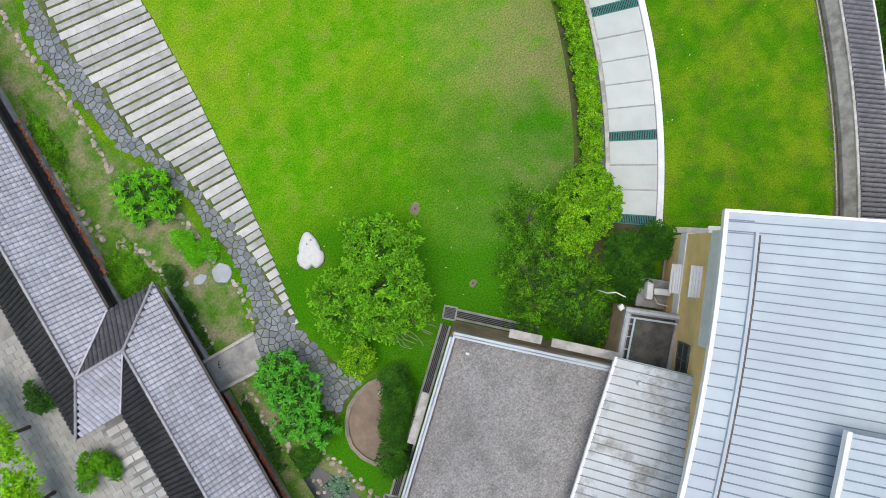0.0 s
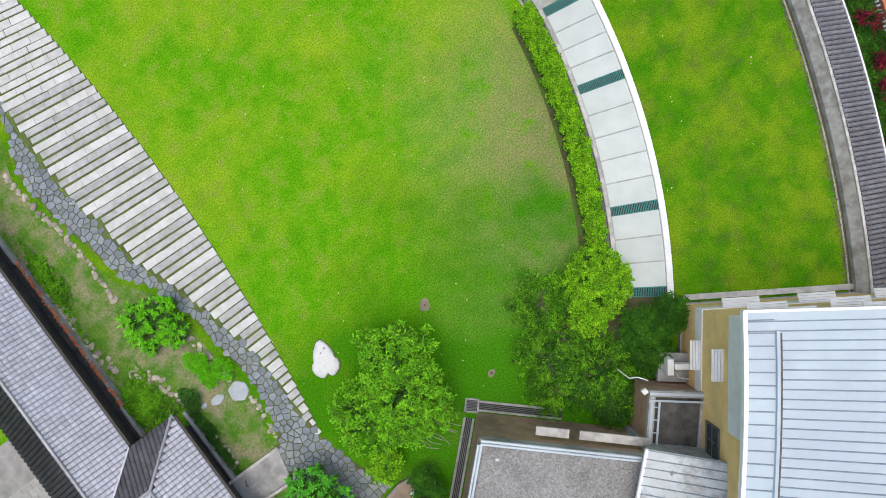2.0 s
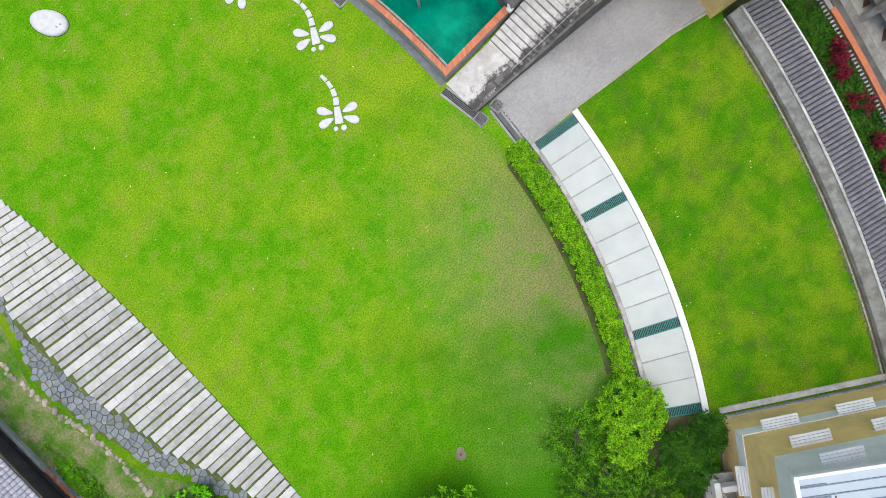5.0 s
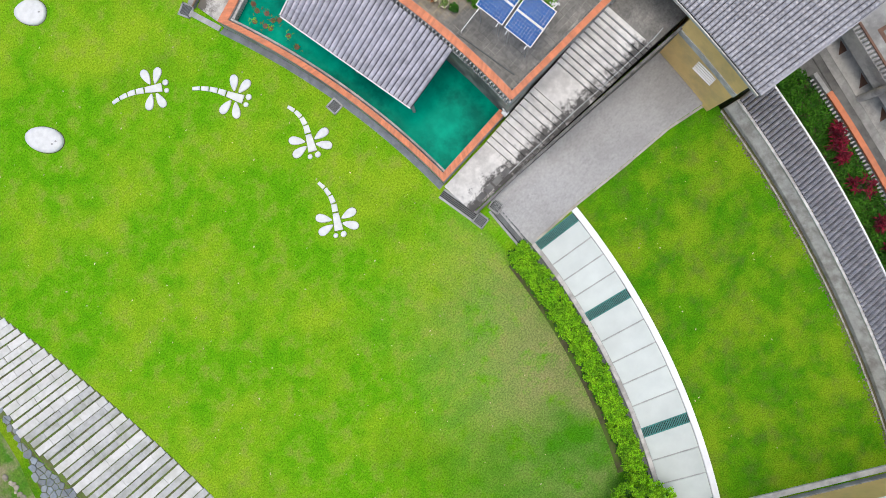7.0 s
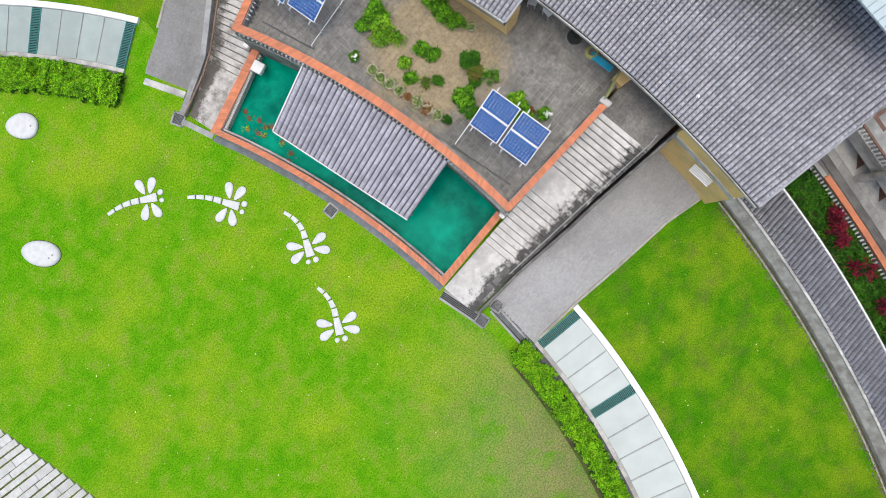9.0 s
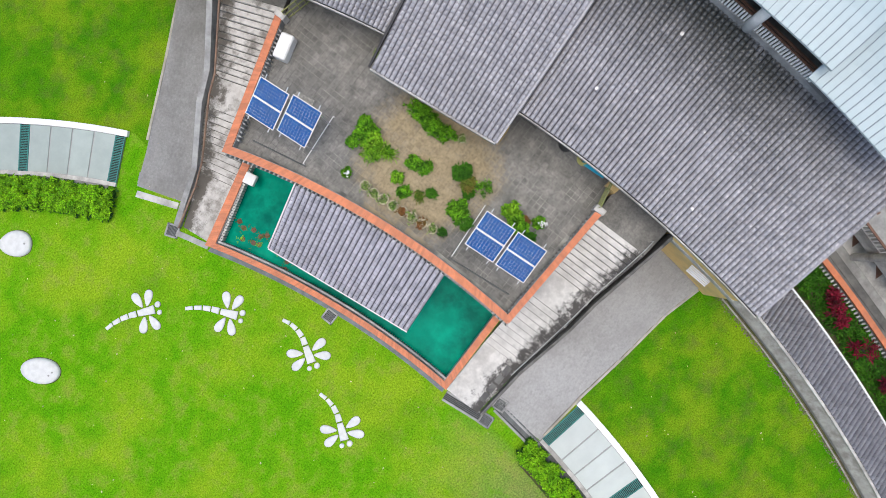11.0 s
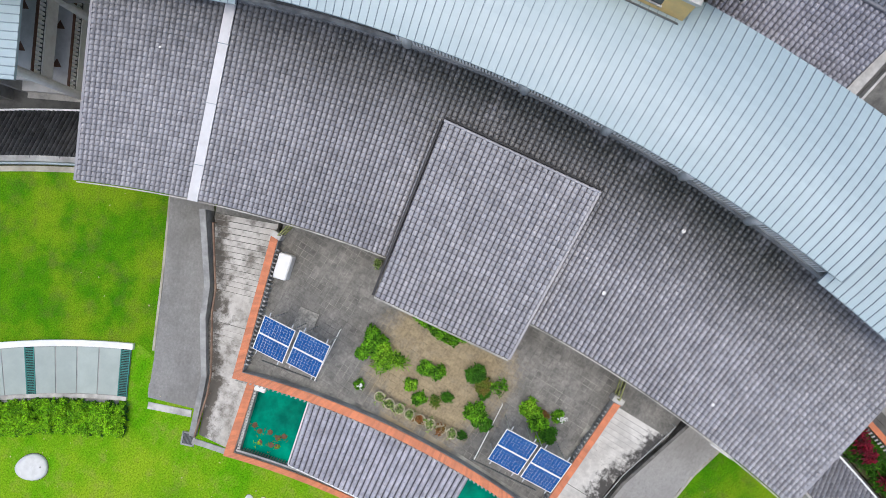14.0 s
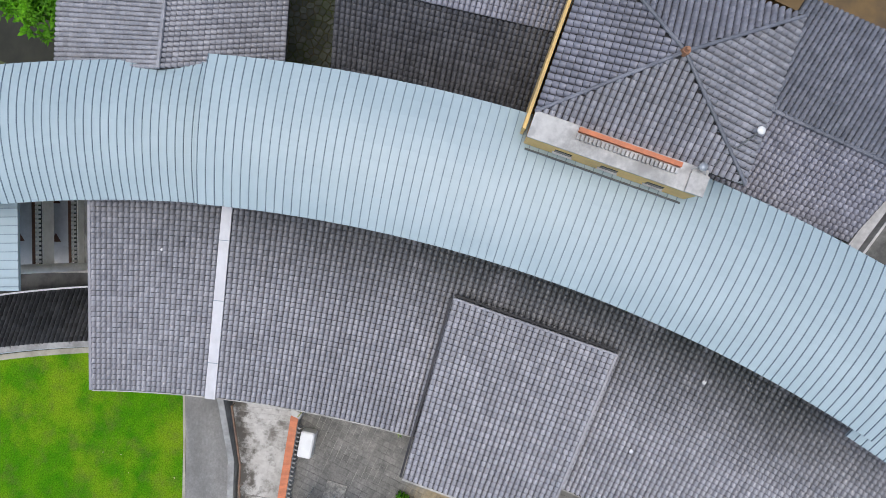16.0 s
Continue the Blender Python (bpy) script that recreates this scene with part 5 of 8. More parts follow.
def hedge(label, c, a0, a1, r, wid, hgt, n, seed, material, gaps):
    """A clipped hedge on an arc: leaf tufts over a lumpy rounded body; wid: half width at both ends."""
    t = thing("hedge", label, "hedge", "clipped hedges")
    rng = np.random.default_rng(seed)
    pts, low = [], []
    while len(pts) < n:
        a = rng.uniform(a0, a1)
        if any(g0 < a < g1 for g0, g1 in gaps) and rng.random() < 0.85:
            continue
        lump = 0.95 + 0.35 * noise.noise(Vector((a * 0.9, seed, 0))) + 0.3 * noise.noise(Vector((a * 3.1, seed, 4)))
        u = rng.uniform(-1, 1)
        side = 1 + 0.4 * noise.noise(Vector((a * 2.3, seed, 9 if u > 0 else 15)))
        h = hgt * lump * (1 - 0.55 * abs(u) ** 3)
        w = float(np.interp(abs(a), (abs(a1), abs(a0)) if abs(a1) < abs(a0) else (abs(a0), abs(a1)), wid)) * side
        p = polar(c, r + u * w, a + rng.normal(0, 0.05), max(0.05, h * rng.uniform(0.35, 1.0)))
        pts.append((p.x, p.y, p.z, rng.uniform(0.6, 1.3)))
        q = polar(c, r + u * w * 1.05, a, max(0.04, h * rng.uniform(0.1, 0.5)))
        low.append((q.x, q.y, q.z, 1.0))
    leaf_cloud(clumped(pts, 0.17, 7, seed + 5), 0.115, 5, material, "foliage", t, seed, width=0.55, lift=0.35)
    # low leaves coloured dark to paint in shade under the tufts
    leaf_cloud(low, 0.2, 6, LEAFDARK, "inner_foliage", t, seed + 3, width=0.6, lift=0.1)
    bm = bmesh.new()
    for i in range(40):
        a = a0 + (a1 - a0) * (i + 0.5) / 40
        p = polar(c, r, a)
        tube(bm, p, p + Vector((rng.uniform(-0.1, 0.1), rng.uniform(-0.1, 0.1), hgt * 0.6)), 0.02, 5)
    part("stems", bm, BARK, t)


hedge("clipped yellow-green hedge along the light well", C_STRIP, -32.5, -8.6, 35.08, (0.62, 0.46), 0.95, 1300, 11, LEAFHEDGE, [(-13.0, -12.6)])
hedge("clipped yellow-green hedge by the far light well", C_STRIP_N, 25.7, 50, 34.9, (0.75, 0.85), 0.95, 1900, 12, LEAFHEDGE, [])

tagged(part("hedge_bed", strip_solid(ring(C_STRIP, 34.2, -30.5, -9.5, 40), ring(C_STRIP, 35.6, -30.5, -9.5, 40), -0.1, 0.012), mat("hedge_soil", (0.10, 0.085, 0.05), (0.055, 0.06, 0.025), 2.2, 0.95, (0.075, 0.15, 0.015), 0.7, 0.7, 0.5, 15, spec=0.1)), "bare brown soil strip under the clipped hedge", "garden bed", kind="structure")

# ---------------------------------------------------------------- curved garden wall and narrow lean-to tile roof over the sunken walk
def garden_wall(c, a0, a1, label, sign):
    w = thing("garden_wall", label, "garden wall", "curved garden walls")
    n = 60

    def belt(name, ra, rb, zb, za, material, lab="", zo=None):
        part(name, strip_solid(ring(c, ra, a0, a1, n), ring(c, rb, a0, a1, n), zb, za, zo), material, w, lab)

    if sign < 0:
        belt("footing", R_WALL - 0.1, R_WALL + 0.2, -0.3, 0.06, BEIGE, "pale beige concrete footing")
        belt("ditch", R_WALL + 0.2, R_WALL + 0.27, LOW, 0.0, SOIL, "dark narrow drain")
        belt("gutter", R_WALL + 0.27, R_WALL + 0.35, 0.1, 0.4, METALB, "pale metal pipe rail")
        belt("channel", R_WALL + 0.35, R_WALL + 0.66, LOW, 0.9, CONC, "mottled grey concrete wall")
    else:
        belt("footing", R_WALL - 0.06, R_WALL + 0.02, -0.3, 0.03, CHANNEL, "stained concrete footing")
        belt("ditch", R_WALL + 0.02, R_WALL + 0.16, LOW, 0.0, SOIL, "dark narrow drain")
        belt("channel", R_WALL + 0.155, R_WALL + 0.5, LOW, 0.32, CHANNEL, "pale stained concrete channel", 0.84)
        rng = random.Random(41)
        gv, gf = [], []
        for i in range(2600):
            q = polar(c, R_WALL - 0.1 + rng.gauss(0, 0.1), a0 + (a1 - a0) * rng.uniform(0, 1), 0.0)
            s_, k = rng.uniform(0.025, 0.06), len(gv)
            gv += [(q.x - s_, q.y, 0), (q.x, q.y - s_, 0), (q.x + s_, q.y, 0), (q.x, q.y + s_, 0), (q.x, q.y, s_)]
            gf += [(k, k + 1, k + 4), (k + 1, k + 2, k + 4), (k + 2, k + 3, k + 4), (k + 3, k, k + 4)]
        obj("gravel", gv, gf, mat("dirty_gravel", (0.20, 0.165, 0.12), (0.10, 0.085, 0.06), 4.0, 0.9, (0.06, 0.055, 0.04), 1.0, 0.5, island=0.4), w, "brown gravel along the lawn edge")["kind"] = "stuff"
        belt("cap", R_WALL + 0.5, R_WALL + 0.64, 0.3, 0.96, CONCLIGHT, "pale worn concrete cap")
    cnt = int(abs(a1 - a0) / 1.45)
    for i in range(cnt):
        a = a0 + (a1 - a0) * (i + 0.5) / cnt
        bm = bmesh.new()
        bar(bm, polar(c, R_WALL + 0.42, a, 0.83), polar(c, R_WALL + 0.66, a, 0.95), 0.07, 0.03)
        part("joint", bm, CONC, w)
    rf = thing("lean_to_tile_roof", label.replace("wall", "tile roof over the sunken walk"), "tile roof", "lean-to tile roofs")
    r0, r1, z0, z1 = R_WALL + 0.62, R_WALL + 3.4, 0.9, -0.9
    part("underlay", strip_solid(ring(c, r0, a0, a1, n), ring(c, r1, a0, a1, n), -1.1, z0 - 0.06, z1 - 0.06), UNDER, rf)
    cols, rows = int(abs(radians(a1 - a0)) * r1 / 0.27), 12

    def place(i, j):
        k = j / rows
        a = a0 + (a1 - a0) * i / cols
        return polar(c, r1 + (r0 - r1) * k, a, z1 + (z0 - z1) * k)

    tile_roof(rf, place, cols, rows, lambda x, y: True, TILELEAN if sign > 0 else TILEDARK, (26.5, 6) if sign > 0 else (21, 49), 300, shape=BARREL_V)
    bm = bmesh.new()
    for p, q in zip(ring(c, r1 + 0.05, a0, a1, n), ring(c, r1 + 0.05, a0, a1, n)[1:]):
        bar(bm, (*p, z1 - 0.06), (*q, z1 - 0.06), 0.1, 0.2)
    part("edge_trim", bm, WHITE, rf, "white eave edge")


BEIGE = mat("beige_concrete", (0.46, 0.43, 0.35), (0.36, 0.34, 0.28), 2.0, 0.9, (0.22, 0.2, 0.15), 0.8, 0.6, 0.3, 20)
CHANNEL = mat("channel_concrete", (0.42, 0.41, 0.395), (0.30, 0.29, 0.28), 2.5, 0.85, (0.17, 0.15, 0.135), 1.2, 0.7, 0.3, 20)
garden_wall(C_WALL, -50, -12.3, "curved grey garden wall with metal gutter", 1)
garden_wall(C_WALL_N, 50, 24.6, "curved grey garden wall beside the lawn", -1)

for cc, b0, b1 in ((C_WALL, -50, -12.3), (C_WALL_N, 50, 23.0)):
    tagged(part("sunken_walk", strip_solid(ring(cc, 64.0, b0, b1, 40), ring(cc, 69.5, b0, b1, 40), LOW - 0.1, LOW + 0.03), DARKDECK), "dark floor of the sunken walk", "floor", kind="structure")
# planted bank beyond the sunken walk
bank_in, bank_out = ring(C_WALL, 65.35, -36, -12.6, 30), ring(C_WALL, 67.1, -36, -12.6, 30)
tagged(part("planting_bed", strip_solid(bank_in, bank_out, LOW, LOW + 0.35), SOIL), "dark soil bed planted with red and green shrubs", "planting bed", kind="structure")
rng = np.random.default_rng(5)
t = thing("ground_cover", "dense green strap-leaved ground cover in the bed", "ground cover", kind="stuff")
pts = []
while len(pts) < 1500:
    p = polar(C_WALL, rng.uniform(65.4, 67.0), rng.uniform(-33, -12.7), LOW + 0.35 + rng.uniform(0, 0.4))
    pts.append((p.x, p.y, p.z, rng.uniform(0.7, 1.3)))
leaf_cloud(pts, 0.4, 7, LEAFCOVER, "leaves", t, 8, width=0.16, lift=0.6)
for k, (x, y, r) in enumerate(((28.4, 4.3, 0.75), (27.5, 1.6, 0.7), (26.9, -0.2, 0.6), (25.9, -2.0, 0.75), (28.05, 3.5, 0.55), (24.5, -4.6, 0.7), (28.8, 4.9, 0.45))):
    shrub("cordyline", "dark red strap-leaved shrub in the sunken bed", (x, y, 0.75), (r * 0.7, r * 0.7, 0.5), 14, 0.36, LEAFRED, 60 + k, per=12, width=0.2, lift=0.4, group="red shrubs", base=LOW + 0.3, lumps=4)
for p, q, r in ((C_WALL, -40, 67.3),):
    wl = thing("bed_wall", "orange brick coping with pale pierced tiles by the walk", "low wall")
    part("body", strip_solid(ring(C_WALL, r - 0.12, -36, -13.5, 40), ring(C_WALL, r + 0.12, -36, -13.5, 40), LOW, LOW + 1.0), CONC, wl)
    part("coping", strip_solid(ring(C_WALL, r - 0.16, -36, -14.6, 40), ring(C_WALL, r + 0.16, -36, -14.6, 40), LOW + 1.0, LOW + 1.12), ORANGE, wl, "orange tile coping")
    bm = bmesh.new()
    for i in range(110):
        a = -36 + 22.5 * i / 110
        bar(bm, polar(C_WALL, r - 0.36, a, LOW + 0.85), polar(C_WALL, r - 0.2, a, LOW + 0.95), 0.1, 0.06)
    part("pierced_tiles", bm, CONC, wl)

# ---------------------------------------------------------------- ramps
def ramp(label, poly, zs, material):
    return tagged(part("ramp", prism(poly, -0.3, zs), material), label, "ramp", kind="structure")


RE = [(12.95, 12.98), (16.15, 12.8), (19.2, 12.32), (22.34, 11.92), (24.4, 11.4), (25.6, 10.8), (26.0, 15.0), (21.4, 15.55), (18.5, 15.9), (13.2, 16.4)]
re_ob = ramp("sloping ramp of small grey brick pavers", RE, [0.02, 0.03, 0.05, 0.08, 0.2, 0.22, 0.25, 0.12, 0.08, 0.02], PAVER)
RW = [(10.55, 38.7), (11.4, 36.1), (14.2, 36.95), (17.6, 38.6), (19.8, 39.9), (21.9, 41.3), (20.9, 43.38), (16.67, 41.33), (14.5, 40.37), (12.9, 39.65)]
rw_ob = ramp("grey paver ramp beside the far stair", RW, [0.02, 0.02, 0.05, 0.1, 0.2, 0.25, 0.25, 0.1, 0.05, 0.02], PAVERDARK)


# ramp kerbs along the lawn
for lab, ln in (("weathered concrete kerb with orange lichen along the ramp", [(12.9, 39.72), (14.5, 40.45), (16.67, 41.42), (20.9, 43.45)]), ("weathered concrete kerb along the paver ramp", [(13.3, 13.02), (16.15, 12.72), (19.2, 12.24), (22.34, 11.84), (24.4, 11.3)])):
    bm = bmesh.new()
    for p, q in zip(ln, ln[1:]):
        bar(bm, (*p, 0.0), (*q, 0.0), 0.13, 0.12)
    tagged(part("kerb", bm, BEIGE), lab, "kerb", kind="structure")


# small pavers laid on the ramps, joined
def pavers(parent, poly, ang, zf, seed, material):
    rng = random.Random(seed)
    ca, sa = math.cos(ang), math.sin(ang)
    vs, fs = [], []
    cx, cy = sum(p[0] for p in poly) / len(poly), sum(p[1] for p in poly) / len(poly)
    for j in range(-70, 70):
        for i in range(-60, 60):
            u, v = (i + (j % 2) * 0.5) * 0.215, j * 0.112
            x, y = cx + u * ca - v * sa, cy + u * sa + v * ca
            if not inside(poly, x, y):
                continue
            z = zf(x, y) + rng.uniform(0.004, 0.012)
            k = len(vs)
            for du, dv in ((-0.1, -0.049), (0.1, -0.049), (0.1, 0.049), (-0.1, 0.049)):
                vs.append((x + du * ca - dv * sa, y + du * sa + dv * ca, z + 0.004))
            fs.append((k, k + 1, k + 2, k + 3))
    ob = obj("pavers", vs, fs, material, parent)
    ob["kind"] = "stuff"


pavers(re_ob, [(p[0] * 0.99 + 0.19, p[1] * 0.985 + 0.2) for p in RE], 0.0, lambda x, y: 0.022 + max(0, x - 16) * 0.026, 1, PAVER)
pavers(rw_ob, [(16.2 + (p[0] - 16.2) * 0.97, 39.9 + (p[1] - 39.9) * 0.94) for p in RW], 0.42, lambda x, y: 0.03 + max(0, x - 11.5) * 0.026, 2, PAVERDARK)

# ---------------------------------------------------------------- stairs
TREADLINE = mat("dark_moss", (0.07, 0.07, 0.06), (0.16, 0.155, 0.14), 6.0, 0.95, (0.3, 0.29, 0.27), 1.5, 0.5)


def flight(parent, inner, outer, levels, material, line=0.028):
    """Steps between two plan lines. levels: (share along, height) of each tread's front."""
    for (s0, z), (s1, _) in zip(levels, levels[1:]):
        a, b = inner(s0), outer(s0)
        c, d = outer(s1), inner(s1)
        bm = prism([a, b, c, d], -0.1, z)
        part("step", bm, material if z < TZ - 0.01 or s1 - s0 < 0.1 else DECK, parent)
        if s1 < 1.2:
            bm = bmesh.new()
            bar(bm, (d[0] - 0.015, d[1], z), (c[0] - 0.015, c[1], z), line, 0.006)
            part("moss_line", bm, TREADLINE, parent, "dark line at the back of the tread")


def seg(p, q):
    return lambda s: (p[0] + (q[0] - p[0]) * s, p[1] + (q[1] - p[1]) * s)


def stair_levels(runs):
    """runs: (start share, end share, steps, start height, end height)."""
    out = []
    for s0, s1, n, z0, z1 in runs:
        for i in range(n):
            out.append((s0 + (s1 - s0) * i / n, z0 + (z1 - z0) * (i + 1) / n))
    out.append((runs[-1][1], runs[-1][4]))
    return out


LE = stair_levels([(0.0, 0.275, 1, 0.0, 0.12), (0.275, 0.56, 10, 0.12, 1.58), (0.56, 0.70, 1, 1.58, 1.6), (0.70, 0.955, 11, 1.6, TZ), (0.955, 1.25, 1, TZ, TZ)])
es = thing("staircase", "broad weathered concrete stair stained black, up to the terrace", "staircase", "terrace stairs", "structure")
flight(es, seg((12.1, 18.62), (24.2, 18.42)), seg((12.1, 16.55), (24.2, 15.35)), LE, STEPS)
ws = thing("staircase", "broad concrete stair with dark stains beside the pond", "staircase", "terrace stairs", "structure")
flight(ws, seg((10.35, 35.25), (21.2, 39.35)), seg((10.55, 33.45), (22.3, 36.45)), stair_levels([(0.0, 0.275, 1, 0.0, 0.12), (0.275, 0.56, 10, 0.12, 1.58), (0.56, 0.70, 1, 1.58, 1.6), (0.70, 1.03, 13, 1.6, TZ), (1.03, 1.25, 1, TZ, TZ)]), STEPSDULL, 0.055)


def sloped_wall(label, pts, w, material, name="stair_wall"):
    """pts: (x, y, top height)."""
    t = thing(name, label, "low wall", "stair walls")
    for p, q in zip(pts, pts[1:]):
        d = Vector((q[0] - p[0], q[1] - p[1])).normalized()
        n = Vector((-d.y, d.x)) * w / 2
        part("wall", prism([(p[0] - n.x, p[1] - n.y), (q[0] - n.x, q[1] - n.y), (q[0] + n.x, q[1] + n.y), (p[0] + n.x, p[1] + n.y)], -0.2, [p[2], q[2], q[2], p[2]]), material, t)
    return t


DARKCONC = mat("soot_stained_concrete", (0.19, 0.185, 0.17), (0.09, 0.088, 0.08), 2.5, 0.9, (0.05, 0.05, 0.045), 0.9, 0.6, 0.3, 25)
RUST = mat("rusty_pipe", (0.27, 0.175, 0.12), (0.17, 0.105, 0.07), 3.0, 0.7, (0.09, 0.06, 0.045), 0.8, 0.5)
wall_e = sloped_wall("low concrete wall with a rail between stair and ramp", [(12.2, 16.4, 0.5), (15.2, 16.15, 0.65), (18.6, 15.75, 2.0), (20.4, 15.55, 2.1), (25.2, 14.95, 3.8)], 0.14, DARKCONC)
wall_w = sloped_wall("low concrete wall between stair and ramp", [(10.2, 35.5, 0.4), (13.3, 36.5, 0.6), (16.4, 37.75, 2.0), (18.0, 38.4, 2.1), (21.4, 39.9, 3.8)], 0.3, CONC)
for t, pts, m, r in ((wall_e, [(14.9, 16.5, 0.9), (19.1, 16.1, 2.3), (20.8, 15.9, 2.4), (23.8, 15.6, 3.6), (24.3, 15.62, 3.9)], JOINT, 0.03), (wall_w, [(10.2, 35.36, 0.35), (12.6, 35.87, 0.6), (13.9, 36.2, 1.0), (17.0, 37.45, 2.2), (18.05, 37.83, 2.3), (21.1, 39.2, 3.6)], RUST, 0.055)):
    bm = bmesh.new()
    for p, q in zip(pts, pts[1:]):
        tube(bm, p, q, r)
    for p in pts:
        tube(bm, (p[0], p[1], p[2] - 0.45), p, 0.022)
    part("handrail", bm, m, t, "slim grey handrail" if m is JOINT else "rusty brown pipe rail")
for k in range(4):
    bm = bmesh.new()
    x = 12.75 + k * 0.62
    box(bm, x, x + 0.5, 16.62 - 0.03 * k, 16.95 - 0.03 * k, 0.115, 0.135, 0.005)
    part("dark_slab", bm, DARKDECK, es)
drain_line("slotted drain cover at the foot of the stair", (11.75, 18.5), (12.0, 16.2), 0.36)
drain_line("slotted drain cover at the foot of the ramp", (12.95, 15.9), (12.55, 12.9), 0.3)
grate_box("small iron grate at the foot of the stair", 12.05, 15.95, 0.26, 5)
grate_box("small iron grate by the ramp", 13.2, 15.85, 0.26, 5)
grate_box("small iron grate at the foot of the far stair", 9.8, 35.65, 0.28, 20)
grate_box("small iron grate beside the pond wall", 11.35, 26.0, 0.26, 0)
for lab, a, b, w, m in (("pale concrete kerb across the foot of the far ramp", (10.2, 38.45), (11.05, 36.2), 0.36, CONCLIGHT), ("dark damp kerb at the foot of the far stair", (9.85, 35.4), (10.3, 33.55), 0.3, CONC)):
    bm = bmesh.new()
    bar(bm, (*a, 0.0), (*b, 0.0), w, 0.07)
    tagged(part("kerb", bm, m), lab, "kerb", kind="structure")

# ---------------------------------------------------------------- koi pond
def arc_x(c, r):
    return lambda y: (c[0] + math.sqrt(r * r - (y - c[1]) ** 2), y)


pond_out, terr_out, terr_in = arc_x((-30.5, 21.2), 42.78), arc_x((-23.97, 22.18), 41.15), arc_x((-22.27, 22.4), 39.87)
pond = thing("pond", "walled emerald-green pond with orange tile coping", "pond", kind="structure")
M = 24
outer = [pond_out(18.72 + (33.42 - 18.72) * i / M) for i in range(M + 1)]
inner_ = [(pond_out(19.1 + (33.0 - 19.1) * i / M)[0] + 0.33, 19.1 + (33.0 - 19.1) * i / M) for i in range(M + 1)]
PZ = 1.05
part("wall", strip_solid(inner_, outer, 0.0, PZ - 0.1), CONC, pond, "grey pierced pond wall")
e_in, e_out = [inner_[0], (17.0, 19.12)], [outer[0], (17.0, 18.72)]
w_in, w_out = [inner_[-1], (15.6, 34.1)], [outer[-1], (15.5, 34.55)]
for a, b in ((e_in, e_out), (w_in, w_out)):
    part("wall", strip_solid(a, b, 0.0, PZ - 0.1), CONC, pond)
part("water", prism([(p[0] - 0.1, p[1]) for p in inner_] + [(15.9, 34.3), (17.3, 30), (17.9, 24), (17.4, 18.95)], 0.0, 0.35), water, pond, "still emerald-green water")


def coping_tiles(parent, a_line, b_line, z, step=0.125, thick=0.07, over=0.05):
    """Orange tiles laid crosswise along a wall top between two plan lines."""
    a = [Vector((*p, z)) for p in a_line]
    b = [Vector((*p, z)) for p in b_line]
    bm = bmesh.new()
    for i in range(len(a) - 1):
        n = max(1, round(max((a[i + 1] - a[i]).length, (b[i + 1] - b[i]).length) / step))
        for k in range(n):
            s, e = k / n, (k + 0.96) / n
            q = [a[i].lerp(a[i + 1], s), a[i].lerp(a[i + 1], e), b[i].lerp(b[i + 1], e), b[i].lerp(b[i + 1], s)]
            q = [q[0].lerp(q[3], 0.07), q[1].lerp(q[2], 0.07), q[2].lerp(q[1], 0.04), q[3].lerp(q[0], 0.04)]
            c = sum(q, Vector()) / 4
            q = [c + (p - c) * 1.04 for p in q]
            lo = [bm.verts.new(p) for p in q]
            hi = [bm.verts.new(c + (p - c) * 0.975 + Vector((0, 0, thick))) for p in q]
            bm.faces.new(hi)
            for m in range(4):
                bm.faces.new((lo[m], lo[(m + 1) % 4], hi[(m + 1) % 4], hi[m]))
    bmesh.ops.recalc_face_normals(bm, faces=bm.faces[:])
    ob = part("coping", bm, ORANGE, parent, "orange glazed coping tiles")
    ob["kind"] = "stuff"


coping_tiles(pond, inner_, outer, PZ - 0.1)
coping_tiles(pond, e_in, e_out, PZ - 0.095)
coping_tiles(pond, w_in, w_out, PZ - 0.095)
# pierced grille strips just inside the coping
for (x0, y0), (x1, y1) in zip(inner_, inner_[1:]):
    repeats("baluster", pond, CONC, (0.14, 0.06, PZ - 0.5), [at(x0 + (x1 - x0) * k / 4 + 0.09, y0 + (y1 - y0) * k / 4, 0.35) for k in range(4)])
    bm = bmesh.new()
    bar(bm, (x0 + 0.12, y0, PZ - 0.2), (x1 + 0.12, y1, PZ - 0.2), 0.1, 0.06)
    part("rail", bm, CONC, pond)
repeats("baluster", pond, CONCLIGHT, (0.1, 0.16, 0.42), [at(w_in[0][0] + 0.15 + (w_in[1][0] - w_in[0][0] - 0.5) * k / 30, w_in[0][1] - 0.1 + (w_in[1][1] - w_in[0][1]) * k / 30, 0.5, 0.25) for k in range(31)])
# paving strip outside the pond wall
po = [(p[0] - 0.4, p[1]) for p in outer]
tagged(part("pond_kerb", strip_solid(po, [(p[0] - 0.02, p[1]) for p in outer], -0.1, 0.05), mat("slate_paving", (0.20, 0.22, 0.24), (0.14, 0.155, 0.17), 3.0, 0.8, (0.10, 0.11, 0.10), 0.7, 0.5, 0.3, 20)), "slate-grey paving strip below the pond wall", "paving", kind="structure")

# pond shelter roof
ps = thing("pond_shelter", "grey tiled shelter roof over the pond on posts", "shelter")
pa, pb = Vector((12.82, 30.13, 2.88)), Vector((13.74, 22.2, 2.88))
SH_COLS, SH_ROWS = 30, 18


def shelter_place(i, j):
    """The upper edge follows the curved terrace wall."""
    s, k = i / SH_COLS, j / SH_ROWS
    y = 30.8 + (22.42 - 30.8) * s
    return pa.lerp(pb, s).lerp(Vector((terr_out(y)[0] - 0.1, y, 3.5)), k)


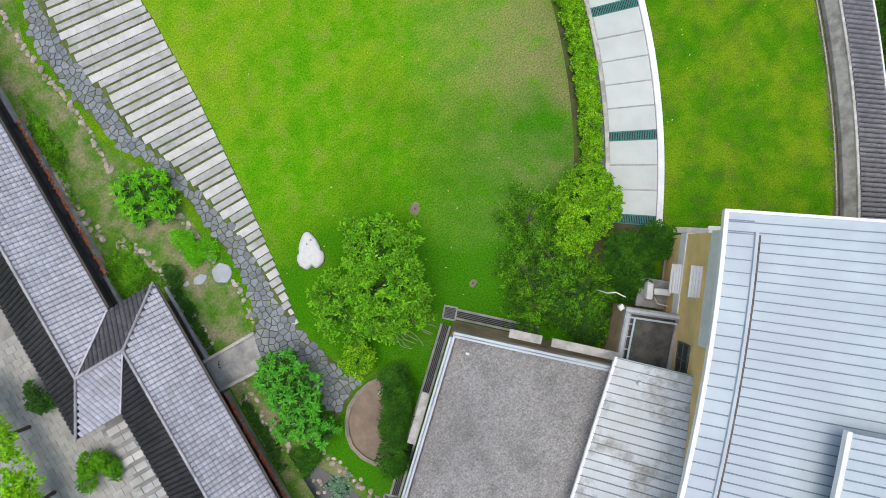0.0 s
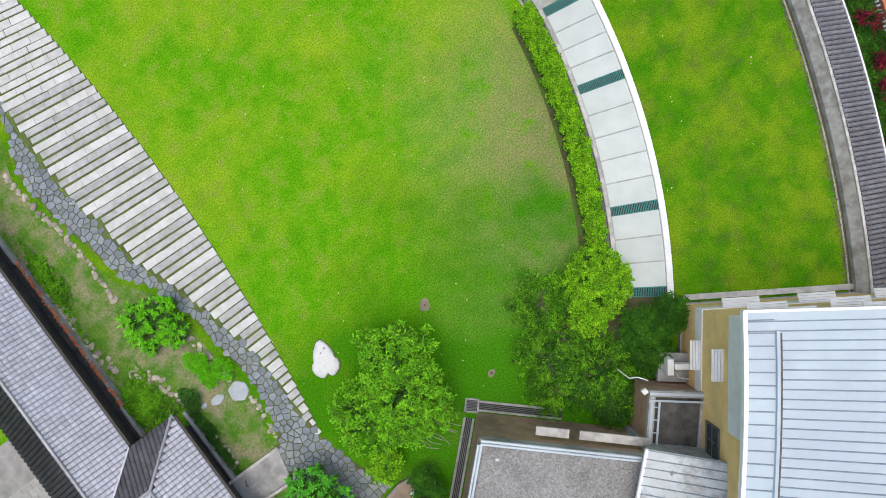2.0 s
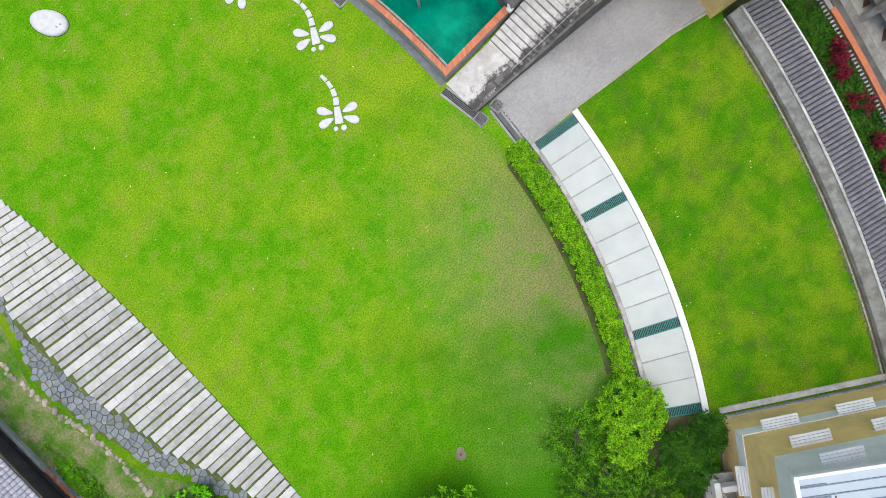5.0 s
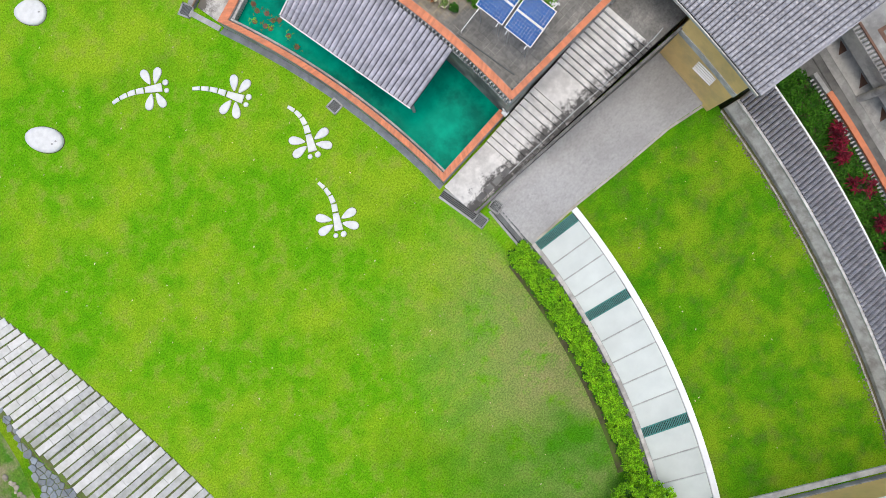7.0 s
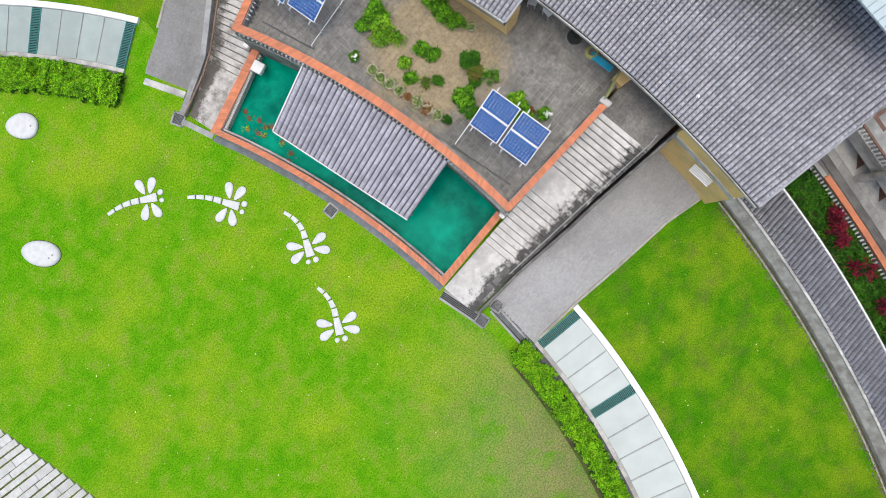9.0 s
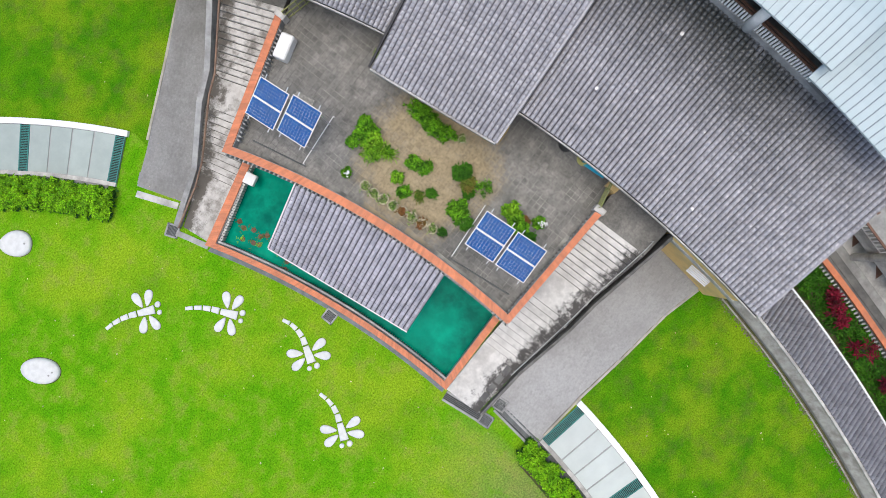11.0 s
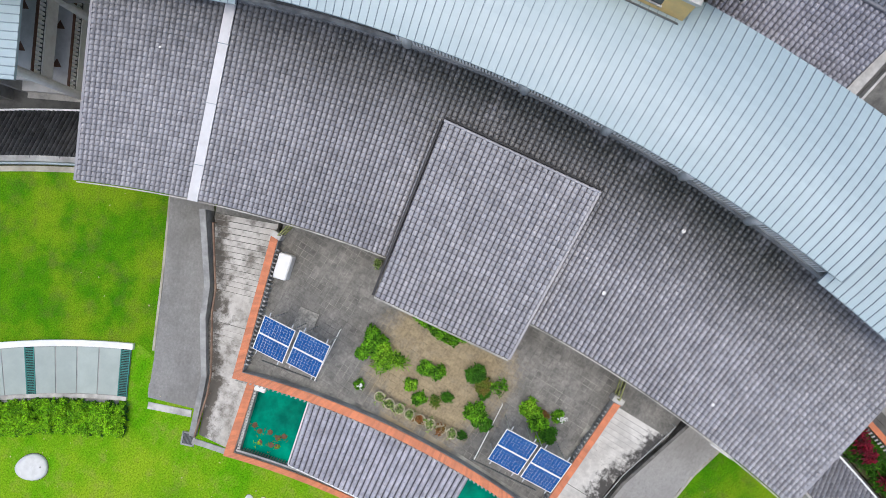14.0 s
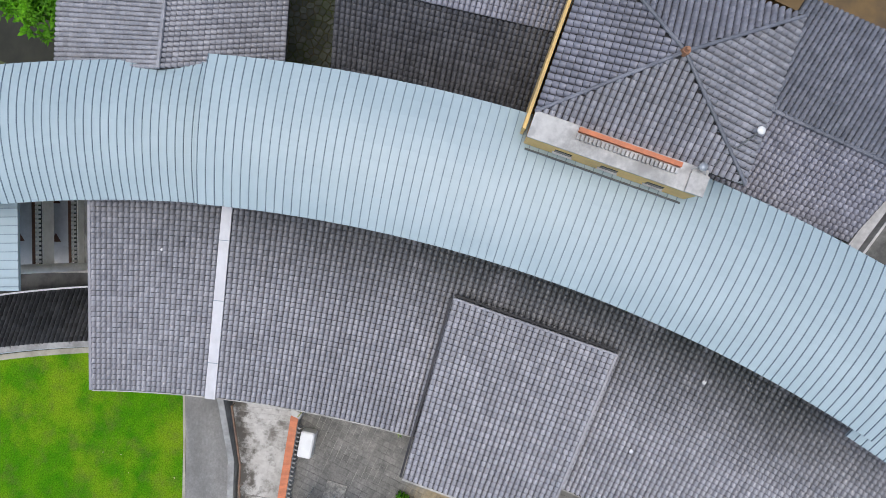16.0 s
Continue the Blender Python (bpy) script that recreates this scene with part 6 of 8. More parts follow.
vs = [shelter_place(SH_COLS * i / 12, SH_ROWS * k) - Vector((0, 0, dz)) for dz in (0.03, 0.13) for i in range(13) for k in (0, 1)]
fs = [(2 * i, 2 * i + 2, 2 * i + 3, 2 * i + 1) for i in range(12)] + [(26 + 2 * i, 27 + 2 * i, 29 + 2 * i, 28 + 2 * i) for i in range(12)]
fs += [(2 * i, 26 + 2 * i, 28 + 2 * i, 2 * i + 2) for i in range(12)] + [(2 * i + 1, 2 * i + 3, 29 + 2 * i, 27 + 2 * i) for i in range(12)] + [(0, 1, 27, 26), (24, 50, 51, 25)]
pr = obj("roof", vs, fs, UNDER, ps)
tile_roof(pr, shelter_place, SH_COLS, SH_ROWS, lambda x, y: True, TILESHELTER, (14, 25), 280, shape=BARREL_V)
bm = bmesh.new()
p, q = shelter_place(0, 0), shelter_place(0, SH_ROWS)
bar(bm, p + Vector((0, 0.03, -0.05)), q + Vector((0, 0.03, -0.05)), 0.07, 0.12)
part("verge", bm, FLASH, ps)
bm = bmesh.new()
bar(bm, Vector(pa) + Vector((-0.05, 0, -0.06)), Vector(pb) + Vector((-0.05, 0, -0.06)), 0.06, 0.1)
part("eave_trim", bm, WHITE, ps)
for x, y in ((13.2, 29.9), (14.0, 22.5), (13.55, 26.2)):
    bm = bmesh.new()
    tube(bm, (x, y, 0.2), (x, y, 2.85), 0.09, 10)
    part("post", bm, CONC, ps)

# ---------------------------------------------------------------- terrace
ty = [18.65 + (34.5 - 18.65) * i / M for i in range(M + 1)]
t_out = [terr_out(y) for y in ty]
t_in = [terr_in(18.95 + (34.2 - 18.95) * i / M) for i in range(M + 1)]
terr = tagged(part("terrace", prism([(30, 18.5), (30, 38.5), (22.1, 36.15)] + t_out[::-1], 0.0, TZ), mat("tile_mortar", (0.42, 0.41, 0.36), (0.12, 0.12, 0.11), 0.9, 0.9, (0.10, 0.10, 0.095), 0.4, 0.7, 0.3, 20, worn=((20.9, 26.3, 5.6, 4.1, 0, 1, 0.62, 0.9, 0.6), (0.34, 0.27, 0.16)))), "raised roof terrace paved with dark grey square tiles", "terrace", kind="structure")
rng = random.Random(77)
bm = bmesh.new()
box(bm, -0.466, 0.466, -0.466, 0.466, 0, 1)
dm = bpy.data.meshes.new("floor_tile")
bm.to_mesh(dm)
bm.free()
dm.materials.append(DECK)
terr_poly = [(p[0] + 0.15, p[1]) for p in t_in] + [(22.0, 35.9), (25.2, 36.4), (25.8, 18.7), (23.5, 18.75)]
n, rv, rf_ = 0, [], []
dune = np.array([(x, y, z) for z in (0, 1) for x, y in ((-0.466, -0.466), (0.466, -0.466), (0.466, 0.466), (-0.466, 0.466))])
dfc = [(4, 5, 6, 7), (0, 1, 5, 4), (1, 2, 6, 5), (2, 3, 7, 6), (3, 0, 4, 7)]
for i in range(35):
    for j in range(60):
        x, y = 16.0 + 0.3 * i, 18.8 + 0.3 * j
        x += 0.02 * (y - 18)
        if inside(terr_poly, x, y):
            m = Matrix.Translation((x, y, TZ)) @ Matrix.Diagonal((0.3, 0.3, 0.012 + rng.uniform(0, 0.012), 1))
            if n < 300 and x < 19.2:
                shared("floor_tile", dm, terr, m)
                n += 1
            else:
                k = len(rv)
                rv += [tuple(m @ Vector(q)) for q in dune]
                rf_ += [tuple(q + k for q in f) for f in dfc]
obj("floor_tiles", rv, rf_, DECK, terr)["kind"] = "stuff"
tp = thing("terrace_parapet", "pierced grey parapet with orange tile coping", "parapet")
WZ = TZ + 0.62
sides = ((t_in, t_out), ([(17.25, 18.95), (23.75, 18.63)], [(17.1, 18.62), (23.8, 18.28)]), ([(15.7, 34.17), (22.1, 36.0)], [(15.28, 34.48), (22.05, 36.4)]))
for k, (a, b) in enumerate(sides):
    part("wall", strip_solid(a, b, TZ - 0.3, WZ - 0.08 + 0.003 * k), CONC, tp)
    coping_tiles(tp, a, b, WZ - 0.08 + 0.005 * k)
for (x0, y0), (x1, y1) in zip(t_out, t_out[1:]):
    repeats("baluster", tp, CONC, (0.13, 0.08, 0.45), [at(x0 + (x1 - x0) * k / 3 - 0.04, y0 + (y1 - y0) * k / 3, TZ + 0.05) for k in range(3)])
    bm = bmesh.new()
    bar(bm, (x0 - 0.06, y0, TZ - 0.12), (x1 - 0.06, y1, TZ - 0.12), 0.12, 0.14)
    part("ledge", bm, CONC, tp)
for p, q in (((17.6, 18.94), (23.6, 18.64)), ((16.2, 34.25), (21.8, 35.85))):
    repeats("baluster", tp, CONC, (0.08, 0.14, 0.42), [at(p[0] + (q[0] - p[0]) * k / 28, p[1] + (q[1] - p[1]) * k / 28, TZ + 0.05) for k in range(28)])
for x, y in ((23.95, 18.48), (22.2, 36.2)):
    bm = bmesh.new()
    box(bm, x - 0.16, x + 0.16, y - 0.28, y + 0.28, TZ, WZ + 0.02, 0.03)
    part("end_post", bm, CONCLIGHT, tp)
# lamps on the pond wall corners
for x, y in ((17.0, 18.75), (15.3, 34.75)):
    t = thing("wall_lamp", "small white lamp block at the wall corner", "lamp", "wall lamps")
    bm = bmesh.new()
    box(bm, -0.16, 0.16, -0.16, 0.16, 0, 0.2, 0.03)
    part("base", bm, PLASTIC, t)
    bm = bmesh.new()
    bmesh.ops.create_uvsphere(bm, u_segments=12, v_segments=8, radius=0.14, matrix=Matrix.Translation((0.1, 0.12, 0.26)))
    part("globe", bm, PLASTIC, t, smooth=True)
    t.location = (x, y, PZ)

# ---------------------------------------------------------------- solar panels
def solar(p, yaw, label):
    """Two framed modules on one tilted rack."""
    t = thing("solar_panel", label, "solar panel", "solar panels on the terrace")
    t.matrix_basis = Matrix.Translation((p[0], p[1], TZ)) @ Matrix.Rotation(yaw, 4, "Z")
    tilt = Matrix.Translation((0, 0, 2.42)) @ Matrix.Rotation(radians(-21), 4, "Y")
    for k in (0, 1):
        x0 = -0.93 + k * 0.94
        bm = bmesh.new()
        box(bm, x0, x0 + 0.92, -0.76, 0.76, 0, 0.035, 0, tilt)
        mod = part("module", bm, PLASTIC, t, "white framed module")
        repeats("cell", mod, CELL, (0.85 / 6 * 0.955, 0.145 * 0.955, 0.003), [tilt @ Matrix.Translation((x0 + 0.035 + 0.85 * (i + 0.5) / 6, -0.725 + 0.145 * (j + 0.5), 0.035)) for i in range(6) for j in range(10)])
    for y in (-0.55, 0.55):
        bm = bmesh.new()
        bar(bm, tilt @ Vector((-1.15, y, -0.05)), tilt @ Vector((1.15, y, -0.05)), 0.045, 0.045)
        part("rail", bm, STEEL, t)
        for x in (-0.8, 0.8):
            top = tilt @ Vector((x, y, -0.04))
            bm = bmesh.new()
            tube(bm, (top.x, top.y, 0), top, 0.025, 6)
            part("leg", bm, STEEL, t)


solar((18.46, 33.38), radians(4.5), "blue solar panel pair on a tall steel rack")
solar((18.7, 31.74), radians(4.5), "blue solar panel pair on a tall steel rack")
solar((19.76, 21.86), radians(3.5), "blue solar panel pair on a tall steel rack beside shrubs")
solar((19.85, 20.22), radians(3.5), "blue solar panel pair on a tall steel rack by the parapet")
for pts in ([(17.2, 31.1, TZ + 0.3), (19.9, 31.3, TZ + 0.3)], [(18.0, 22.7, TZ + 0.3), (20.9, 22.9, TZ + 0.3)]):
    t = thing("barrier_pole", "slim white pole rail beside the solar panels", "pole", "poles by the panels")
    bm = bmesh.new()
    tube(bm, pts[0], pts[1], 0.025)
    part("rail", bm, PLASTIC, t)
    for p in pts:
        bm = bmesh.new()
        tube(bm, (p[0], p[1], TZ), p, 0.02)
        part("post", bm, PLASTIC, t)
# dark bars added in place of the shadow line along the parapet
for a, b in (((16.6, 33.8), (17.15, 31.0)), ((17.85, 22.8), (18.2, 19.4))):
    bm = bmesh.new()
    tube(bm, (*a, TZ + 0.05), (*b, TZ + 0.05), 0.035)
    tagged(part("conduit", bm, IRON), "dark bar standing in for the parapet's shadow line", "pipe", "conduits")

bm = bmesh.new()
box(bm, -0.75, 0.75, -0.5, 0.5, 0, 0.05, 0.015)
gs = tagged(part("gravel_slab", bm, mat("pebble_concrete", (0.42, 0.40, 0.35), (0.20, 0.19, 0.17), 9.0, 0.95, (0.12, 0.12, 0.11), 1.6, 0.6, 0.5, 25)), "weathered pebble-faced slab beside the solar panels", "slab")
gs.matrix_basis = Matrix.Translation((19.15, 32.95, TZ + 0.02)) @ Matrix.Rotation(radians(8), 4, "Z")
# white tank box and gates
bm = bmesh.new()
box(bm, -0.62, 0.62, -0.33, 0.33, 0, 0.7, 0.06)
tk = tagged(part("storage_box", bm, PLASTIC), "white storage box against the parapet", "box")
tk.matrix_basis = Matrix.Translation((21.1, 35.15, TZ)) @ Matrix.Rotation(radians(14), 4, "Z")
for p, q in (((22.3, 36.0), (24.6, 35.4)), ((24.0, 18.6), (25.4, 18.9))):
    t = thing("gate", "yellow-green metal gate at the terrace corner", "gate", "terrace gates")
    for z in (0.15, 0.6, 1.05):
        bm = bmesh.new()
        tube(bm, (*p, TZ + z), (*q, TZ + z), 0.03, 6)
        part("rail", bm, MOSSMETAL := mat("moss_paint", (0.32, 0.34, 0.12), (0.24, 0.27, 0.1), 4.0, 0.7), t)
    for k in range(7):
        x, y = p[0] + (q[0] - p[0]) * k / 6, p[1] + (q[1] - p[1]) * k / 6
        bm = bmesh.new()
        tube(bm, (x, y, TZ), (x, y, TZ + 1.1), 0.022, 6)
        part("post", bm, MOSSMETAL, t)
bm = bmesh.new()
box(bm, -0.3, 0.3, -0.3, 0.3, 0, 0.32, 0.03)
pump = tagged(part("filter_box", bm, PLASTIC), "white filter box standing over the pond corner", "box")
pump.matrix_basis = Matrix.Translation((14.75, 33.55, 0.95)) @ Matrix.Rotation(radians(12), 4, "Z")
bm = bmesh.new()
tube(bm, (14.75, 33.55, 0.3), (14.75, 33.55, 0.97), 0.1)
tagged(part("stand", bm, CONC), "grey post under the filter box", "post")

# ---------------------------------------------------------------- main hall: fan-shaped tile roof
R_E, R_T = 56.35, 65.9
A_E, A_W, A_S = -10.85, 24.8, 19.3
Z_E, Z_T = 5.65, 5.92
hall = thing("main_hall", "curved ochre hall with broad grey tiled roof, algae and painted shade along its top", "building")
part("wall", prism(band(C_ROOF, R_E + 1.6, R_T, A_E + 0.5, A_W - 0.6, 30), 0.0, 5.38), YELLOW, hall)
part("wall", prism(band(C_ROOF, R_E + 0.25, R_E + 1.59, A_E + 0.5, -6.2, 8), 0.0, 5.38), YELLOW, hall)
part("wall", prism(band(C_ROOF, R_E + 0.7, R_E + 1.59, 20.9, A_W - 0.6, 8), 0.0, 5.38), YELLOW, hall)
part("band", prism(band(C_ROOF, R_E + 0.2, R_E + 1.5, A_E + 0.46, -6.2, 8), 3.2, 3.6), CONCLIGHT, hall, "pale grey band")
n = 40
rf = part("roof", strip_solid(ring(C_ROOF, R_E, A_E, A_W, n), ring(C_ROOF, R_T, A_E, A_W, n), Z_E - 0.25, Z_E - 0.05, Z_T - 0.05), UNDER, hall)
cols, rows = 156, 41


def hall_place(i, j):
    k = j / rows
    return polar(C_ROOF, R_E + (R_T - R_E) * k, A_E + (A_W - A_E) * i / cols, Z_E + (Z_T - Z_E) * k)


DORMER = [(22.6, 30.4), (23.3, 24.3), (31.15, 24.7), (30.4, 31.7)]


def hall_keep(x, y):
    a = math.degrees(math.atan2(y - C_ROOF[1], x - C_ROOF[0]))
    return not inside(DORMER, x, y) and abs(a - A_S) > 0.31


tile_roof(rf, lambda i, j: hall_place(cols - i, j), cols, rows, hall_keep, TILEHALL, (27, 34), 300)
bm = bmesh.new()
for p, q in zip(ring(C_ROOF, R_E - 0.06, A_E, A_W, n), ring(C_ROOF, R_E - 0.06, A_E, A_W, n)[1:]):
    bar(bm, (*p, Z_E - 0.2), (*q, Z_E - 0.2), 0.05, 0.17)
part("eave_trim", bm, CONCLIGHT, hall, "pale eave board")
bm = bmesh.new()
bar(bm, polar(C_ROOF, R_E - 0.08, A_S, Z_E + 0.03), polar(C_ROOF, R_T, A_S, Z_T + 0.03), 0.46, 0.08)
part("flashing", bm, FLASH, hall, "white metal flashing strip")
for k in (0.16, 0.45, 0.73):
    bm = bmesh.new()
    r = R_E + (R_T - R_E) * k
    bar(bm, polar(C_ROOF, r, A_S - 0.24, Z_E + (Z_T - Z_E) * k + 0.115), polar(C_ROOF, r, A_S + 0.24, Z_E + (Z_T - Z_E) * k + 0.115), 0.03, 0.01)
    part("strap", bm, SEAM, hall)
bm = bmesh.new()
bar(bm, polar(C_ROOF, R_E, A_E, Z_E - 0.02), polar(C_ROOF, R_T - 3.2, A_E, Z_T - 0.3), 0.12, 0.12)
part("verge", bm, TILE, hall)
bm = bmesh.new()
bar(bm, polar(C_ROOF, R_E, A_W, Z_E - 0.02), polar(C_ROOF, R_T, A_W, Z_T - 0.02), 0.12, 0.12)
part("verge", bm, TILE, hall)
for x, y, s in ((31.8, 20.6, 0.16), (27.75, 22.1, 0.15), (26.05, 15.6, 0.15), (33.6, 17.6, 0.14), (33.2, 15.5, 0.08), (31.5, 14.8, 0.06), (29.0, 17.2, 0.05), (26.9, 44.4, 0.1)):
    bm = bmesh.new()
    a = math.degrees(math.atan2(y - C_ROOF[1], x - C_ROOF[0]))
    k = (math.hypot(x - C_ROOF[0], y - C_ROOF[1]) - R_E) / (R_T - R_E)
    s *= 0.7
    bmesh.ops.create_uvsphere(bm, u_segments=10, v_segments=6, radius=s, matrix=Matrix.Translation((x, y, Z_E + (Z_T - Z_E) * k + 0.08)) @ Matrix.Diagonal((1.0, 0.85, 0.45, 1)))
    part("clip", bm, RENDER, hall, "small white roof clip")

bm = bmesh.new()
for k in range(5):
    bar(bm, (24.66 - 0.075 * k, 13.25, 2.9 - 0.05 * k), (24.58 - 0.075 * k, 12.05, 2.9 - 0.05 * k), 0.065, 0.03)
part("window_hood", bm, WHITE, hall, "white louvred window hood")
# raised dormer roof
dorm = thing("dormer_roof", "raised rectangular grey tiled dormer roof over the terrace", "dormer roof")
D = [(22.47, 30.53, 6.0), (23.16, 24.15, 6.0), (31.28, 24.6, 6.35), (30.5, 31.85, 6.35)]
bm = bmesh.new()
f = [bm.verts.new((p[0], p[1], p[2] - dz)) for dz in (0.04, 0.5) for p in D]
for q in ((0, 1, 2, 3), (7, 6, 5, 4), (0, 4, 5, 1), (1, 5, 6, 2), (2, 6, 7, 3), (3, 7, 4, 0)):
    bm.faces.new([f[i] for i in q])
bmesh.ops.recalc_face_normals(bm, faces=bm.faces[:])
db = part("body", bm, UNDER, dorm)
tile_roof(db, face_place(*D, 28, 34), 28, 34, lambda x, y: True, TILE, (24, 28), 300, squash=0.75)
bm = bmesh.new()
bar(bm, Vector(D[0]) + Vector((-0.05, 0, -0.18)), Vector(D[1]) + Vector((-0.05, 0, -0.18)), 0.08, 0.22)
part("eave_trim", bm, CONCLIGHT, dorm)
ridge(dorm, Vector(D[3]) + Vector((0, 0, 0.08)), Vector(D[2]) + Vector((0, 0, 0.08)), TILE, 0.07)
# west bar is black to paint in the shaded gap beside the dormer
for p, q in ((D[0], D[3]), (D[1], D[2])):
    bm = bmesh.new()
    west = p == D[0]
    out = Vector((0.0, 0.1 if west else -0.02, -0.1 if west else -0.06))
    bar(bm, Vector(p) + out, Vector(q) + out, 0.1, 0.14 if west else 0.1)
    part("gutter" if west else "verge", bm, TILEBLACK if west else TILE, dorm, "black bar painting in the shaded side gap" if west else "")
bm = bmesh.new()
bar(bm, Vector(D[3]) + Vector((0.15, 0.02, -0.1)), Vector(D[2]) + Vector((0.15, 0.02, -0.1)), 0.09, 0.12)
part("gutter", bm, TILEBLACK, dorm, "black gutter behind the ridge")
part("support_wall", prism([(23.6, 24.2), (24.4, 24.2), (23.9, 30.2), (23.1, 30.2)], TZ, 5.3), YELLOW, dorm)

# ---------------------------------------------------------------- upper gallery under the metal roof
gal = thing("upper_gallery", "open upper gallery with grey balustrade and round columns", "gallery")
R_B = 56.48
# floor coloured dark to paint in the shade below the metal roof
part("wall", prism(band(C_METAL, R_B + 0.15, R_B + 6.0, -9.5, 19.5, 30), 0, 6.32), DARKDECK, gal, "gallery floor darkened as shade under the roof")
part("floor_beam", strip_solid(ring(C_METAL, R_B, -9.5, 19.5, 40), ring(C_METAL, R_B + 0.14, -9.5, 19.5, 40), 5.6, 6.33), CONC, gal)
for r, w in ((R_B + 0.1, 0.07), (R_B + 0.24, 0.1)):
    part("handrail", strip_solid(ring(C_METAL, r, -8.6, 19.5, 60), ring(C_METAL, r + w, -8.6, 19.5, 60), 6.94, 7.02), RAILBROWN, gal, "brown handrail")
repeats("baluster", gal, BALUSTER, (0.15, 0.085, 0.6), [Matrix.Translation(polar(C_METAL, R_B + 0.13, a, 6.33)) @ Matrix.Rotation(radians(a), 4, "Z") for a in (-8.4 + 0.153 * k for k in range(136))])
for a in (-4.9, -1.5, 2.35, 6.3, 11.8):
    p = polar(C_METAL, R_B + 0.1, a)
    bm = bmesh.new()
    tube(bm, (p.x, p.y, 6.1), (p.x, p.y, 8.3), 0.25, 16)
    col = part("column", bm, BALUSTER, gal, "round white column", smooth=True)
    bm = bmesh.new()
    tube(bm, (p.x, p.y, 8.3), (p.x, p.y, 8.75), 0.26, 16, 0.36)
    part("capital", bm, BALUSTER, col, "flared pale capital", smooth=True)


# ---------------------------------------------------------------- vaulted metal roofs
def vault(label, c, r0, r1, a0, a1, z0, rise, z1, pitch, name="metal_roof"):
    """Sheet roof arched between two arcs, with standing seams running across it."""
    t = thing(name, label, "metal roof", "curved metal roofs")
    m = 9
    n = max(4, int(abs(a1 - a0) * 1.2))

    def at(u, a, dz=0.0):
        return polar(c, r0 + (r1 - r0) * u, a, z0 + (z1 - z0) * u + rise * 4 * u * (1 - u) + dz)

    vs, fs = [], []
    for dz in (0.0, -0.1):
        for i in range(n + 1):
            for k in range(m + 1):
                vs.append(at(k / m, a0 + (a1 - a0) * i / n, dz))
    for i in range(n):
        for k in range(m):
            q = i * (m + 1) + k
            fs.append((q, q + 1, q + m + 2, q + m + 1))
    half = (n + 1) * (m + 1)
    fs += [tuple(x + half for x in f[::-1]) for f in fs]
    for i in range(n):
        for k in (0, m):
            q, w = i * (m + 1) + k, (i + 1) * (m + 1) + k
            fs.append((q, w, w + half, q + half))
    for i in (0, n):
        for k in range(m):
            q = i * (m + 1) + k
            fs.append((q, q + 1, q + 1 + half, q + half))
    obj("sheet", vs, fs, METAL, t)
    cnt = int(abs(radians(a1 - a0)) * (r0 + r1) / 2 / pitch)
    for i in range(cnt + 1):
        a = a0 + (a1 - a0) * i / cnt
        bm = bmesh.new()
        for k in range(m):
            bar(bm, at(k / m, a, -0.01), at((k + 1) / m, a, -0.01), 0.028, 0.05)
        part("seam", bm, SEAM, t)
    return t


METAL_W = 19.95
vault("broad pale blue standing-seam roof, gently arched", C_METAL, 55.93, 61.75, -8.2, METAL_W, 8.95, 0.45, 9.15, 0.35)
vault("pale blue arched sheet roof stepping below the broad roof", C_METAL, 56.05, 62.0, METAL_W - 0.6, 40, 6.85, 0.6, 6.95, 0.35)
vault("lower pale sheet roof past the gallery", C_METAL, 55.65, 61.75, -13.5, -7.9, 8.1, 0.45, 8.3, 0.35)
part("support_wall", prism(band(C_METAL, 57.8, 61.3, METAL_W, 34, 20), 0, 6.8), CONC, gal)
# unseen dark wall added to block light from behind the gallery
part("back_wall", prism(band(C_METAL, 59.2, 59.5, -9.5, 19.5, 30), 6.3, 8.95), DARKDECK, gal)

# lower metal roof beyond the gallery court
lw = thing("metal_roof", "pale blue lower sheet roof beside the gallery", "metal roof", "curved metal roofs")
q0, qu, qv = Vector((22.15, 50.05)), Vector((0.9, 0.44)), Vector((-0.44, 0.9))
lp = [on(q0, 0, 0, qu, qv), on(q0, 4.4, 0, qu, qv), on(q0, 4.4, 9, qu, qv), on(q0, 0, 9, qu, qv)]
part("sheet", prism(lp, 4.85, 5.0), METAL, lw)
for i in range(11):
    bm = bmesh.new()
    bar(bm, (*on(q0, 0.2 + i * 0.4, 0, qu, qv), 5.0), (*on(q0, 0.2 + i * 0.4, 9, qu, qv), 5.0), 0.035, 0.045)
    part("seam", bm, SEAM, lw)
part("wall", prism([on(q0, 0.4, 5.6, qu, qv), on(q0, 4.0, 5.6, qu, qv), on(q0, 4.0, 9, qu, qv), on(q0, 0.4, 9, qu, qv)], LOW, 4.85), CONC, lw)


# side gallery of two storeys beyond the lean-to roof
t = thing("side_gallery", "two-storey concrete gallery with balustrades and brown handrails", "gallery", "side galleries")
g0 = Vector((22.55, 51.95))


def go(a, b):
    return on(g0, a, b, qu, qv)


def gallery_slab(name, a0, a1, b0, b1, z0, z1, material, label=""):
    part(name, prism([go(a0, b0), go(a1, b0), go(a1, b1), go(a0, b1)], z0, z1), material, t, label)


